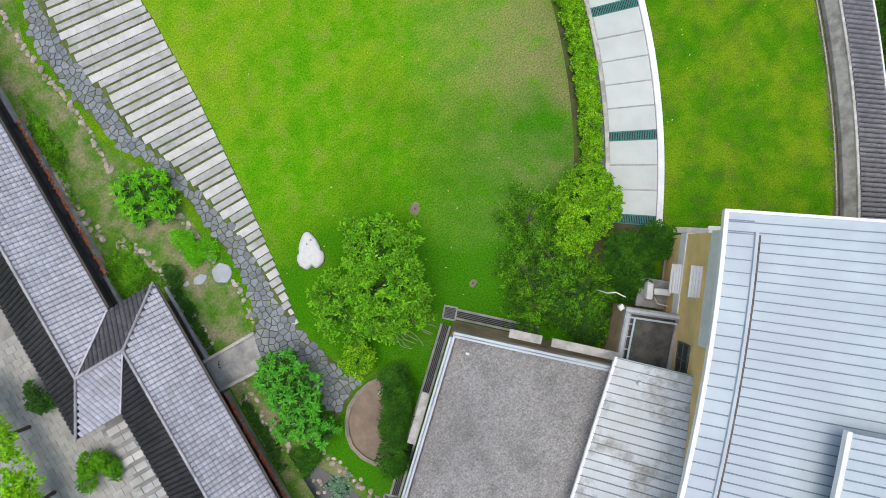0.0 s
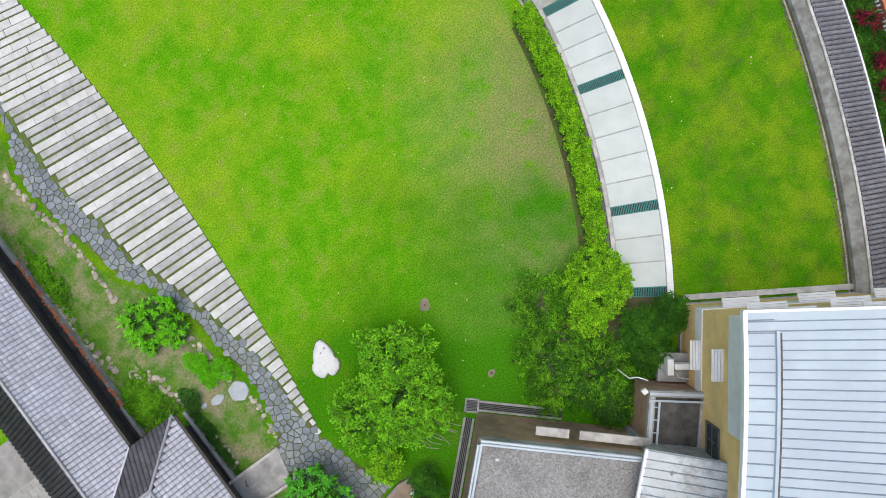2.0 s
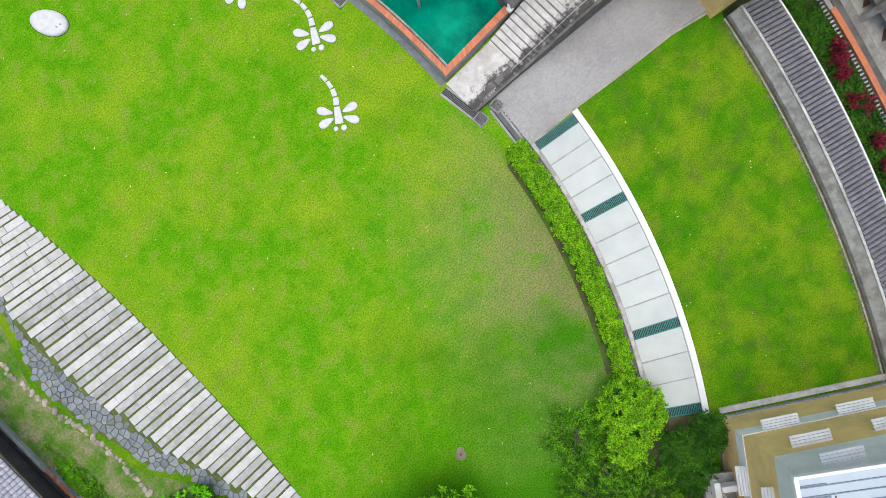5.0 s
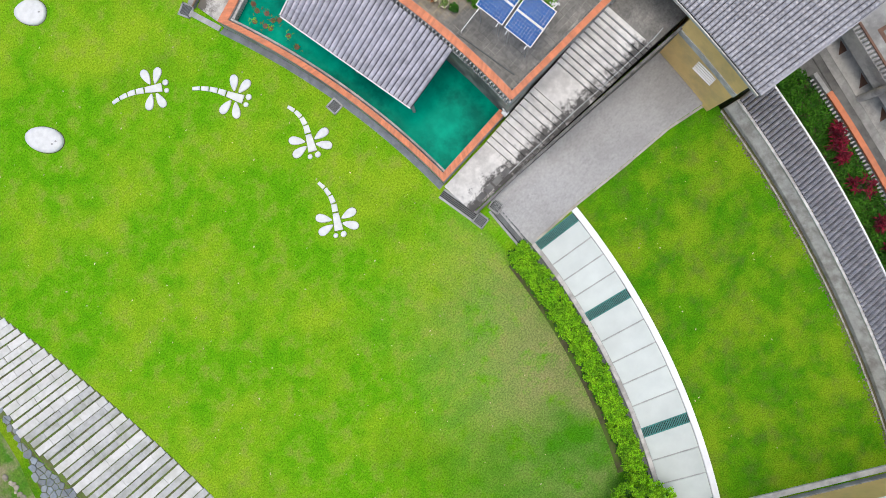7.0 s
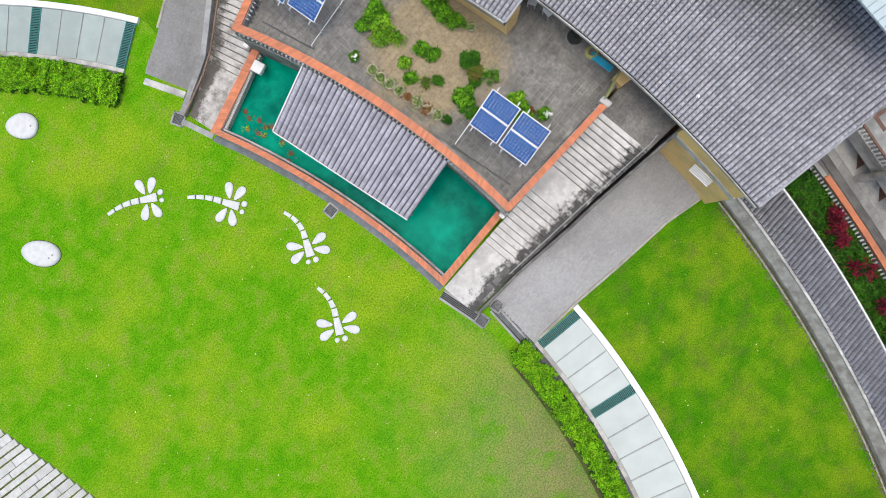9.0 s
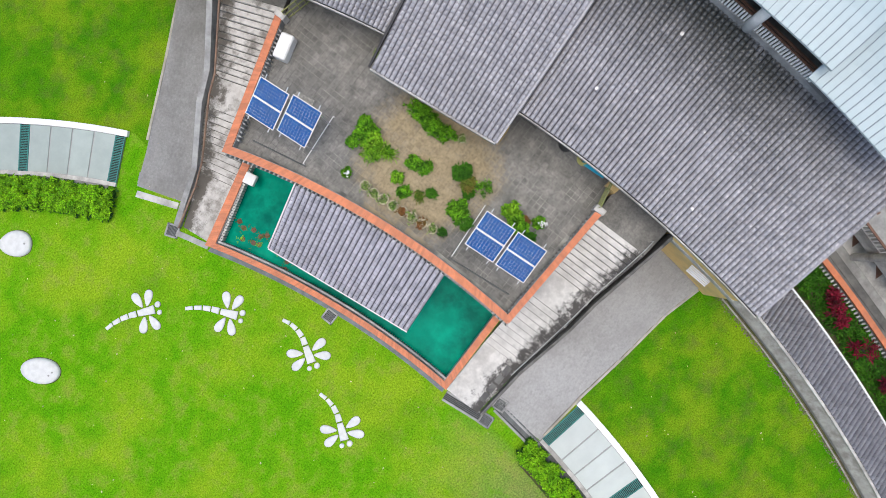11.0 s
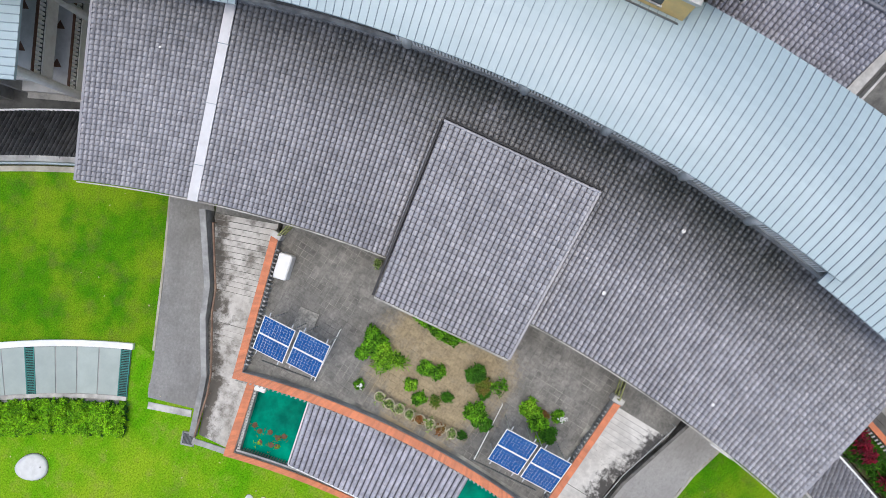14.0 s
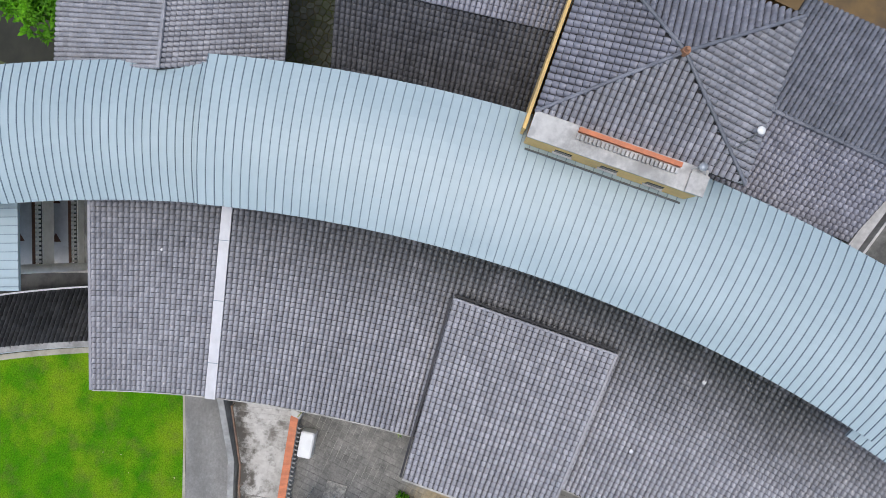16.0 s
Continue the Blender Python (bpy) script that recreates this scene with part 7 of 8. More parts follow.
gallery_slab("floor", -0.6, 7, -3.0, 3.2, LOW - 0.2, LOW + 0.1, CONCLIGHT)
for z in (1.15, -1.75):
    gallery_slab("beam", -0.3, 7, -0.02, 0.3, z - 0.85, z, BALUSTER)
    gallery_slab("floor", -0.3, 7, 0.28, 3.2, z - 0.3, z - 0.04, RENDERPALE)
    # strip darkened to paint in the black shade between the balusters
    gallery_slab("kerb", -0.2, 7, 0.04, 0.18, z - 0.01, z + 0.06, DARKDECK)
    gallery_slab("handrail", -0.2, 7, 0.05, 0.17, z + 0.5, z + 0.58, RAILBROWN, "brown handrail")
    repeats("baluster", t, BALUSTER, (0.14, 0.13, 0.5), [at(*go(0.1 + i * 0.235, 0.11), z, math.atan2(qu.y, qu.x)) for i in range(29)])
    for a in (1.2, 3.4):
        part("floor_inlay", prism([go(a, 1.0), go(a + 0.5, 1.3), go(a, 1.6)], z - 0.05, z - 0.03), RAILBROWN, t, "dark brown floor inlay")
gallery_slab("back_wall", -0.3, 7, 3.2, 3.5, LOW, 4.6, CONC)
for a in (-0.25, 4.3):
    bm = bmesh.new()
    tube(bm, (*go(a, 0.0), LOW), (*go(a, 0.0), 4.8), 0.24, 14)
    part("column", bm, BALUSTER, t, "round white column")

h0 = Vector((31.25, 8.3))
hu, hv = Vector((-0.29, -0.957)), Vector((0.957, -0.29))
t = thing("side_gallery", "concrete gallery with grey balustrade and round column", "gallery", "side galleries")


def ho(a, b):
    return on(h0, a, b, hu, hv)


def slab_between(name, a0, a1, b0, b1, z0, z1, material, label=""):
    return part(name, prism([ho(a0, b0), ho(a1, b0), ho(a1, b1), ho(a0, b1)], z0, z1), material, t, label)


slab_between("walk_edge", -3, 22, 0.28, 0.72, LOW - 0.2, LOW + 0.08, DARKDECK, "dark walk edge")
slab_between("step", -3, 22, 0.72, 1.2, LOW - 0.2, LOW + 0.10, CONC)
slab_between("floor", -3, 22, 1.2, 5.5, LOW - 0.2, LOW + 0.12, CONCLIGHT, "pale concrete floor")
slab_between("beam", -3, 22, 1.48, 1.75, -1.2, -0.5, CONCLIGHT)
slab_between("slab_edge", -3, 22, 1.42, 1.75, -0.5, -0.1, CONCLIGHT)
slab_between("upper_floor", -3, 22, 1.74, 5.5, -0.45, -0.12, CONC, "grey upper floor")
for a in (0.4, 2.6, 4.8):
    part("floor_inlay", prism([ho(a, 2.5), ho(a + 1.0, 2.5), ho(a + 1.0, 2.72), ho(a + 0.22, 2.72), ho(a + 0.22, 3.4), ho(a, 3.4)], -0.13, -0.112), RAILBROWN, t, "dark brown floor inlay")
    part("floor_inlay", prism([ho(a + 0.2, 1.55), ho(a + 0.2, 2.1), ho(a - 0.5, 2.1)][::-1], LOW + 0.11, LOW + 0.126), RAILBROWN, t, "dark brown floor inlay")
repeats("baluster", t, CONCLIGHT, (0.11, 0.09, 0.5), [at(*ho(-3 + i * 0.24, 1.52), -0.1, math.atan2(hu.y, hu.x)) for i in range(90)])
bm = bmesh.new()
bar(bm, (*ho(-3, 1.52), 0.4), (*ho(22, 1.52), 0.4), 0.12, 0.07)
part("handrail", bm, RAILBROWN, t, "dark handrail")
for i in range(5):
    q = ho(3.3 + i * 4.6, 1.3)
    bm = bmesh.new()
    tube(bm, (*q, LOW), (*q, 3.2), 0.22, 14)
    part("column", bm, CONCLIGHT, t, "round concrete column")

# ---------------------------------------------------------------- stair tower with hipped roof
tow = thing("tower", "ochre stair tower with grey hipped tile roof", "tower")
T0 = Vector((37.05, 32.0))
tu, tv = Vector((0.0954, -0.9954)), Vector((0.9954, 0.0954))


def to(a, b):
    return on(T0, a, b, tu, tv)


PARAPET_Z = 10.9
part("wall", prism([to(0, 0.95), to(6.3, 0.95), to(6.3, 6.4), to(0, 6.4)], 0, 10.45), YELLOW, tow)
part("wall", prism([to(0, 0.09), to(6.3, 0.09), to(6.3, 0.95), to(0, 0.95)], 0, PARAPET_Z - 0.1), YELLOW, tow)
part("side_parapet", prism([to(-0.26, 0.4), to(-0.14, 0.4), to(-0.14, 7.2), to(-0.26, 7.2)], 0, PARAPET_Z - 0.5), YELLOW, tow, "ochre side parapet")
part("parapet", prism([to(-0.03, 0.06), to(6.36, 0.06), to(6.36, 1.03), to(-0.03, 1.03)], PARAPET_Z - 0.1, PARAPET_Z), CONCLIGHT, tow, "stained pale parapet")
part("parapet_end", prism([to(5.75, 0.05), to(6.4, 0.05), to(6.4, 0.8), to(5.75, 0.8)], PARAPET_Z, PARAPET_Z + 0.12), CONCLIGHT, tow)
for a in (1.45, 3.2, 4.95):
    w = part("vent_opening", prism([to(a - 0.32, 0.074), to(a + 0.32, 0.074), to(a + 0.32, 0.2), to(a - 0.32, 0.2)], 9.85, 10.25), GLASSY, tow, "dark slot window")
    bm = bmesh.new()
    bar(bm, (*to(a - 0.38, 0.05), 9.8), (*to(a + 0.38, 0.05), 9.8), 0.08, 0.05)
    part("sill", bm, CONCLIGHT, w)
repeats("baluster", tow, CONCLIGHT, (0.09, 0.2, 0.14), [at(*to(1.65 + k * 0.15, 0.62), PARAPET_Z, math.atan2(tu.y, tu.x)) for k in range(25)])
bm = bmesh.new()
bar(bm, (*to(1.6, 0.86), PARAPET_Z + 0.02), (*to(5.35, 0.86), PARAPET_Z + 0.02), 0.16, 0.2)
part("coping", bm, ORANGE, tow, "orange tile coping")
bm = bmesh.new()
tube(bm, (*to(0.1, -0.1), 9.5), (*to(6.2, -0.1), 9.45), 0.04)
part("pipe", bm, IRON, tow)
ez, az = 10.75, 12.15
corners = [to(-0.05, 1.0), to(7.7, 1.0), to(7.7, 7.24), to(-0.05, 7.24)]
apex = to(3.86, 4.1)
for k in range(4):
    a, b = corners[k], corners[(k + 1) % 4]
    face = part("roof", prism([a, b, apex], [ez - 0.15, ez - 0.15, az - 0.15], [ez - 0.04, ez - 0.04, az - 0.04]), UNDER, tow)
    A, B, P = Vector((*a, ez)), Vector((*b, ez)), Vector((*apex, az))
    wd, hg = (B - A).length, ((A + B) / 2 - P).length
    ec = ((P - A).dot(B - A)) / wd / wd
    up = P - (A + (B - A) * ec)
    cols_, rows_ = int(wd / 0.24), int(hg / 0.25)
    poly = [a, b, apex]
    # Darker tile on the far faces paints in the roof's shaded sides.
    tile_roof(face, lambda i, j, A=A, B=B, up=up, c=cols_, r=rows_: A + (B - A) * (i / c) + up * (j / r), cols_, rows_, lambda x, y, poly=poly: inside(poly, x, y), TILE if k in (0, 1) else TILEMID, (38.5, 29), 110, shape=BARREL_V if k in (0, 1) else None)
for c in corners:
    ridge(tow, (*c, ez + 0.1), (*apex, az + 0.1), TILEDIM, 0.085, "hip_cap")
bm = bmesh.new()
tube(bm, (*apex, az), (*apex, az + 0.25), 0.17, 10, 0.13)
tube(bm, (*apex, az + 0.25), (*apex, az + 0.42), 0.1, 10, 0.06)
part("finial", bm, TERRACOTTA, tow)
t = thing("dish_antenna", "small white dish on a thin mast at the roof edge", "antenna")
p = to(7.4, 2.8)
bm = bmesh.new()
tube(bm, (*to(6.35, 1.2), ez + 0.2), (*p, 11.3), 0.03)
part("mast", bm, IRON, t)
bm = bmesh.new()
bmesh.ops.create_uvsphere(bm, u_segments=14, v_segments=8, radius=0.15, matrix=Matrix.Translation((*p, 11.3)) @ Matrix.Diagonal((1, 1, 0.4, 1)))
part("dish", bm, PLASTIC, t, smooth=True)
t = thing("water_hopper", "small grey-green metal hopper at the parapet end", "hopper")
t.location = (*to(6.0, 1.0), PARAPET_Z + 0.05)
bm = bmesh.new()
tube(bm, (0, 0, 0), (0, 0, 0.3), 0.09, 10, 0.16)
part("cone", bm, STEEL, t, smooth=True)
for q in range(3):
    bm = bmesh.new()
    tube(bm, (0.12 * math.cos(q * 2.1), 0.12 * math.sin(q * 2.1), 0.25), (0.3 * math.cos(q * 2.1), 0.3 * math.sin(q * 2.1), 0.02), 0.015, 5)
    part("strut", bm, STEEL, t)


def oval_bed(x, y, a, b):
    return [(x + a * (1 + 0.12 * math.sin(3 * k + x)) * math.cos(k * 0.2618), y + b * (1 + 0.12 * math.sin(2.3 * k)) * math.sin(k * 0.2618)) for k in range(24)]


# ---------------------------------------------------------------- tiled roofs behind
def tiled_block(label, faces_, body, z_body, material, near, second=None):
    t = thing("tiled_building", label, "building", "tiled buildings behind")
    # wall coloured near-black, painting in the shade under the eaves
    part("wall", prism(body, LOW, z_body), DARKWALL, t)
    for n, (a, b, c, d) in enumerate(faces_):
        rfp = slope_face("roof", (a, b, c, d), t, 0.05)
        w, h = (Vector(b) - Vector(a)).length, (Vector(d) - Vector(a)).length
        cs, rs = max(2, int(w / 0.22)), max(2, int(h / 0.23))
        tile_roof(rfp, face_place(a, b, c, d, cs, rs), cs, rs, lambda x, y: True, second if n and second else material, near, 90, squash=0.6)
    return t


# house with ridge seen beyond the stepped roof
b1 = tiled_block("grey tiled gable roof behind the metal roof",
                 [((32.2, 52.1, 6.1), (41.6, 56.1, 6.1), (42.4, 50.0, 7.3), (34.0, 47.1, 7.3)), ((45.2, 46.2, 6.1), (36.65, 42.85, 6.1), (34.0, 47.1, 7.3), (42.4, 50.0, 7.3))],
                 [(36.6, 45.0), (43.6, 48), (40.6, 54.2), (34.2, 51.4)], 5.9, TILE, (36, 47))
ridge(b1, (34.0, 47.1, 7.4), (42.4, 50.0, 7.4), TILE)
# long roof left of the tower; its slope's shade is painted in as dark tile
tiled_block("grey tiled roofs in two levels beside the tower",
                 [((37.15, 40.8, 6.5), (38.75, 32.0, 6.5), (42.0, 32.5, 8.0), (40.2, 41.6, 8.0))],
                 [(38.2, 40.6), (39.2, 32.6), (46, 33), (45, 41.2)], 6.2, TILESHADE, (39, 36))
tiled_block("upper grey tiled roof beside the tower", [((40.1, 41.6, 8.15), (41.95, 32.5, 8.15), (47.6, 33.2, 9.4), (46.2, 42.8, 9.4))], [(42.0, 41), (43.0, 33), (46.8, 33.3), (46, 41.6)], 7.9, TILEMID, (42, 36))
# low roof right of the tower; its far slope's shade is painted as dimmer tile
b3 = tiled_block("grey tiled roof beside the tower", [((39.0, 25.2, 7.7), (39.3, 18.65, 7.7), (42.45, 18.05, 8.4), (42.5, 25.0, 8.4)), ((47.6, 17.1, 7.6), (47.6, 24.2, 7.6), (42.5, 25.0, 8.4), (42.45, 18.05, 8.4))],
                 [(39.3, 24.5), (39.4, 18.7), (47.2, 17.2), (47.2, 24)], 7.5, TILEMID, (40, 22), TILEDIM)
ridge(b3, (42.5, 25.0, 8.5), (42.45, 18.05, 8.5), TILEDIM)
# stained coping wall and flat roof beyond its gable
gw = thing("gable_wall", "stained pale concrete wall and gutter beside the tiled gable", "wall")
for d0, d1, z, m, lab in ((0.02, 0.45, 7.75, CONCLIGHT, "pale coping"), (0.45, 0.75, 7.2, DARKDECK, "dark gutter"), (0.75, 0.85, 7.6, CONCLIGHT, "pale upstand"), (0.85, 4.5, 7.4, DARKCONC, "stained flat roof")):
    part("slab", prism([(39.0, 18.71 - d1), (47.6, 17.08 - d1), (47.6, 17.08 - d0), (39.0, 18.71 - d0)], LOW, z), m, gw, lab)
# yard behind the houses, its deep shade painted as near-black ground, and a brown shed
tagged(part("back_yard", prism([(31.5, 52), (36, 41), (38, 12), (75, 5), (75, 85), (30, 85)], LOW - 0.2, LOW + 0.02), mat("damp_yard", (0.035, 0.035, 0.025), (0.02, 0.022, 0.015), 1.0, 0.9, (0.05, 0.05, 0.03), 0.3, 0.6)), "yard behind the houses, coloured dark as deep shade", "yard", kind="structure")
sh = thing("shed", "brown flat-roofed shed behind the tiled roof", "shed")
part("body", prism([(48.6, 12.0), (55, 13.0), (55, 26.0), (48.9, 26.5)], LOW, 4.2), BROWN, sh)
part("roof", prism([(48.5, 11.9), (55.1, 12.9), (55.1, 26.1), (48.8, 26.6)], 4.2, 4.35), mat("rusty_sheet", (0.17, 0.105, 0.035), (0.12, 0.075, 0.03), 0.8, 0.7, (0.06, 0.045, 0.025), 0.4, 0.6), sh)
# cobbled alley between the houses
al = tagged(part("alley", prism([(37, 41.4), (46, 41.6), (45, 48.3), (36, 45.6)], LOW, 0.0), SOIL), "dark damp cobbled alley between the houses", "alley", kind="structure")
for s, c in cells([(37.2, 41.6), (43.5, 42.6), (43.5, 47.6), (37.2, 45.4)], 0.36, 8, 0.06)[:295]:
    cell_stone(al, "cobble", s, c, -0.02, 0.06, COBBLEDARK := mat("mossy_cobble", (0.12, 0.12, 0.10), (0.075, 0.08, 0.055), 4.0, 0.85, (0.06, 0.08, 0.03), 0.8, 0.5, 0.3, 20, island=0.3))

# ---------------------------------------------------------------- plants in the garden
LEAFMID = mat("leaf_fern", (0.06, 0.21, 0.006), (0.165, 0.43, 0.012), 1.3, 0.6, (0.015, 0.06, 0.006), 1.1, 0.75, island=0.75, leaf=True, spec=0.12)
tagged(part("shade_bed", prism(oval_bed(3.6, -2.8, 2.0, 2.5), -0.05, 0.012), SOIL), "dark leaf-littered soil under the thicket", "garden bed", kind="structure")
tagged(part("shade_bed", prism(oval_bed(7.4, -3.4, 1.9, 1.7), -0.05, 0.016), SOIL), "dark soil against the ochre wall", "garden bed", kind="structure")

def tree(label, c, r, hgt, n, size, material, seed, per=7, width=0.34, lift=0.5, lumps=10, foot=None):
    t = thing("tree", label, "tree")
    foot = foot or (c[0], c[1])
    t.location = (foot[0], foot[1], 0)
    pts = [(x - foot[0], y - foot[1], z, s) for x, y, z, s in blob_points((c[0], c[1], hgt), r, n, seed, lumps=lumps)]
    leaf_cloud(pts, size, per, material, "crown", t, seed + 1, width=width, lift=lift)
    trunk(t, (0, 0, -0.05), (c[0] - foot[0], c[1] - foot[1], hgt), 0.12, 12, min(r[0], r[1]) * 0.75, seed)
    return t


lobed_plant("tree", "broad-leaved tree with bright green rosette foliage", [(-4.2, 2.9, 2.7, 1.75, 1.75, 1.3), (-4.6, 1.2, 2.5, 1.8, 1.7, 1.2), (-6.9, 1.5, 2.0, 1.9, 1.35, 1.1), (-6.3, -0.1, 1.7, 1.5, 1.1, 0.9), (-4.4, -0.4, 1.6, 1.1, 1.0, 0.9)], 430, 0.24, LEAFTREE, 101, "tree", per=6, trunk_r=0.14, limbs=16, shell=0.75, tuft=0.24, rough=0.6, width=0.36)
lobed_plant("shrub", "sparse low branches with yellow-green leaves", [(-8.4, -1.5, 0.8, 1.0, 0.95, 0.5)], 240, 0.16, LEAFHEDGE, 111, "shrub", "garden shrubs", core=LEAF, trunk_r=0.05)
dead = thing("dead_branches", "bare grey twigs hanging below the tree crown", "branches")
rng = random.Random(117)
for k in range(9):
    bm = bmesh.new()
    p = Vector((-5.6 + rng.uniform(-0.8, 1.2), -0.9 + rng.uniform(-0.4, 0.4), 1.6))
    for _ in range(4):
        q = p + Vector((rng.uniform(-0.1, 0.35), rng.uniform(-0.5, -0.15), rng.uniform(-0.3, 0.15)))
        tube(bm, p, q, 0.022, 5, 0.016)
        p = q
    part("twig", bm, TWIG, dead)
fr = thing("tree", "frangipani with glossy green star-shaped leaf whorls", "tree")
fr.location = (-12.2, -1.4, 0)
FRANGI = [(0.1, 1.5, 1.5, 1.35, 1.0, 0.8), (0.3, 0.1, 1.8, 1.35, 1.2, 0.8), (-0.2, -1.2, 1.6, 1.35, 1.1, 0.8), (0.1, -2.2, 1.2, 1.1, 0.9, 0.7)]
whorls(fr, lobed_points(FRANGI, 190, 121, shell=0.8, low=-0.05, rough=0.5), 0.29, 122, 12, LEAFSTAR)
# dark inner leaves paint in the shade between the whorls
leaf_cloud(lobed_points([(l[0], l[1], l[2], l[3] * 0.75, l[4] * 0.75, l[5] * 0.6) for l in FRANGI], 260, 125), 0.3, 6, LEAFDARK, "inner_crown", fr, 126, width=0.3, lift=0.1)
trunk(fr, (0, 0, -0.05), (0, 0, 1.5), 0.12, 16, 1.4, 121)
ws_ = thing("shrub", "bright green whorled shrub beside the flagstones", "shrub", "garden shrubs")
ws_.location = (-13.95, 12.0, 0)
WHORLED = [(-0.6, 0.7, 0.7, 1.0, 0.9, 0.6), (0.5, 0.3, 0.8, 1.0, 1.0, 0.65), (0.6, -0.9, 0.6, 0.85, 0.8, 0.5), (-0.7, -0.3, 0.6, 0.9, 0.8, 0.5)]
whorls(ws_, lobed_points(WHORLED, 120, 131, shell=0.88, low=0.0), 0.27, 132, 12)
# inner leaves darkened, standing for shade below the whorls
leaf_cloud(lobed_points([(l[0], l[1], l[2], l[3] * 0.75, l[4] * 0.75, l[5] * 0.6) for l in WHORLED], 150, 135), 0.25, 6, LEAFDARK, "inner_crown", ws_, 136, width=0.3, lift=0.1)
trunk(ws_, (0, 0, -0.02), (0, 0, 0.6), 0.07, 8, 0.6, 131)
shrub("shrub", "low feathery green shrub by the stone edging", (-13.35, 8.3, 0.3), (0.85, 1.25, 0.42), 600, 0.2, LEAFBRIGHT, 141, width=0.2, group="garden shrubs")
shrub("shrub", "low dark green cover against the drain wall", (-17.2, 9.2, 0.2), (0.9, 1.3, 0.3), 320, 0.2, LEAF, 151, width=0.4, group="garden shrubs")
shrub("shrub", "long low green cover along the tiled roof", (-17.6, 17.5, 0.15), (0.5, 3.2, 0.25), 320, 0.2, LEAF, 152, width=0.4, group="garden shrubs", lumps=12)
shrub("shrub", "low green cover filling the bed corner by the roof", (-16.9, 9.0, 0.15), (1.0, 1.5, 0.25), 420, 0.18, LEAF, 155, width=0.45, group="garden shrubs", lumps=14, stem=False)
shrub("shrub", "dark green creeper along the drain wall", (-15.35, 4.9, 0.15), (0.35, 2.0, 0.3), 360, 0.16, LEAFDARK, 157, width=0.45, group="garden shrubs", lumps=14, stem=False)
shrub("shrub", "low green cover along the brick-capped wall", (-15.2, -2.6, 0.12), (0.3, 2.6, 0.2), 300, 0.16, LEAFDARK, 159, width=0.45, group="garden shrubs", lumps=14, stem=False)
shrub("shrub", "dark ivy at the roof corner", (-15.1, 7.6, 0.3), (0.5, 0.6, 0.3), 160, 0.2, LEAFDARK, 153, width=0.4, group="garden shrubs")
shrub("shrub", "dark fern clump under the whorled shrub", (-13.5, -4.75, 0.35), (0.8, 0.75, 0.4), 420, 0.17, LEAFCOVER, 154, width=0.3, group="garden shrubs")
lobed_plant("hedge", "dense dark green hedge along the planter", [(-7.0 - 0.48 * k, -3.4 - 0.74 * k, 0.8, 0.72, 0.75, 0.75) for k in range(6)], 260, 0.17, LEAFCOVER, 161, "hedge", width=0.26, trunk_r=0.05, tuft=0.22, rough=0.6)
# garden-corner thicket
lobed_plant("shrub", "tall yellow-green clipped shrub at the hedge end", [(6.6, 0.1, 1.0, 1.35, 1.3, 0.8), (6.0, -0.9, 1.0, 1.4, 1.2, 0.8), (5.0, -1.7, 0.8, 0.95, 0.85, 0.7), (7.1, -0.9, 0.9, 1.0, 1.0, 0.7)], 430, 0.12, LEAFHEDGE, 171, "shrub", "corner thicket", width=0.55, core=LEAFDARK, trunk_r=0.06, tuft=0.2, rough=0.45)
for cx, cy, rx, ry, stems, hgt, seed in ((1.9, -2.2, 1.9, 1.9, 230, 1.0, 181), (3.7, -4.4, 2.0, 2.0, 420, 1.7, 182), (3.5, 0.5, 1.9, 1.6, 190, 0.8, 183), (1.3, -3.9, 1.3, 1.1, 130, 1.0, 184), (3.6, -6.2, 1.2, 1.2, 200, 1.4, 185), (3.4, -1.6, 1.4, 1.5, 200, 1.3, 186)):
    spray_bush("thicket", "feathery thicket of fine arching green shoots", (cx, cy), (rx, ry), stems, 11, 0.15, LEAFMID, seed, hgt, "thicket", "corner thicket", width=0.34)
# dark core paints in the shade inside the thicket
lobed_plant("shrub", "dark leafy core of the garden thicket", [(3.4, -4.6, 0.5, 1.7, 1.7, 0.6), (2.6, -2.6, 0.35, 1.3, 1.3, 0.4), (3.3, -6.2, 0.6, 1.1, 1.0, 0.6)], 900, 0.2, LEAFDARK, 187, "shrub", "corner thicket", width=0.3, trunk_r=0.05)
lobed_plant("shrub", "dark green broad shrub against the ochre wall", [(7.0, -3.9, 0.8, 1.3, 1.1, 0.8), (8.3, -4.0, 0.9, 1.1, 0.9, 0.8), (6.5, -5.3, 0.7, 1.1, 0.8, 0.7)], 330, 0.2, LEAFCOVER, 191, "shrub", "corner thicket", per=5, width=0.3, trunk_r=0.05, tuft=0.25, rough=0.45)
shrub("shrub", "fresh green palm-leaved shrub below the light well", (7.3, -3.5, 0.9), (0.7, 0.6, 0.5), 60, 0.5, LEAF, 193, width=0.12, group="corner thicket", lumps=5)
# court shrubs
shrub("shrub", "round clipped shrub in the paved court", (-24.3, 0.7, 0.7), (1.05, 1.05, 0.75), 700, 0.2, LEAF, 201, width=0.34, group="court shrubs", lumps=8)
shrub("shrub", "dark leafy shrub in the paved court", (-24.6, 5.2, 0.6), (0.8, 1.0, 0.6), 420, 0.22, LEAFDARK, 203, width=0.34, group="court shrubs", lumps=7)
tree("yellow-green tree in the paved court", (-26.6, 4.5), (1.3, 2.6, 1.0), 2.2, 560, 0.3, LEAFLIME, 205, width=0.3)
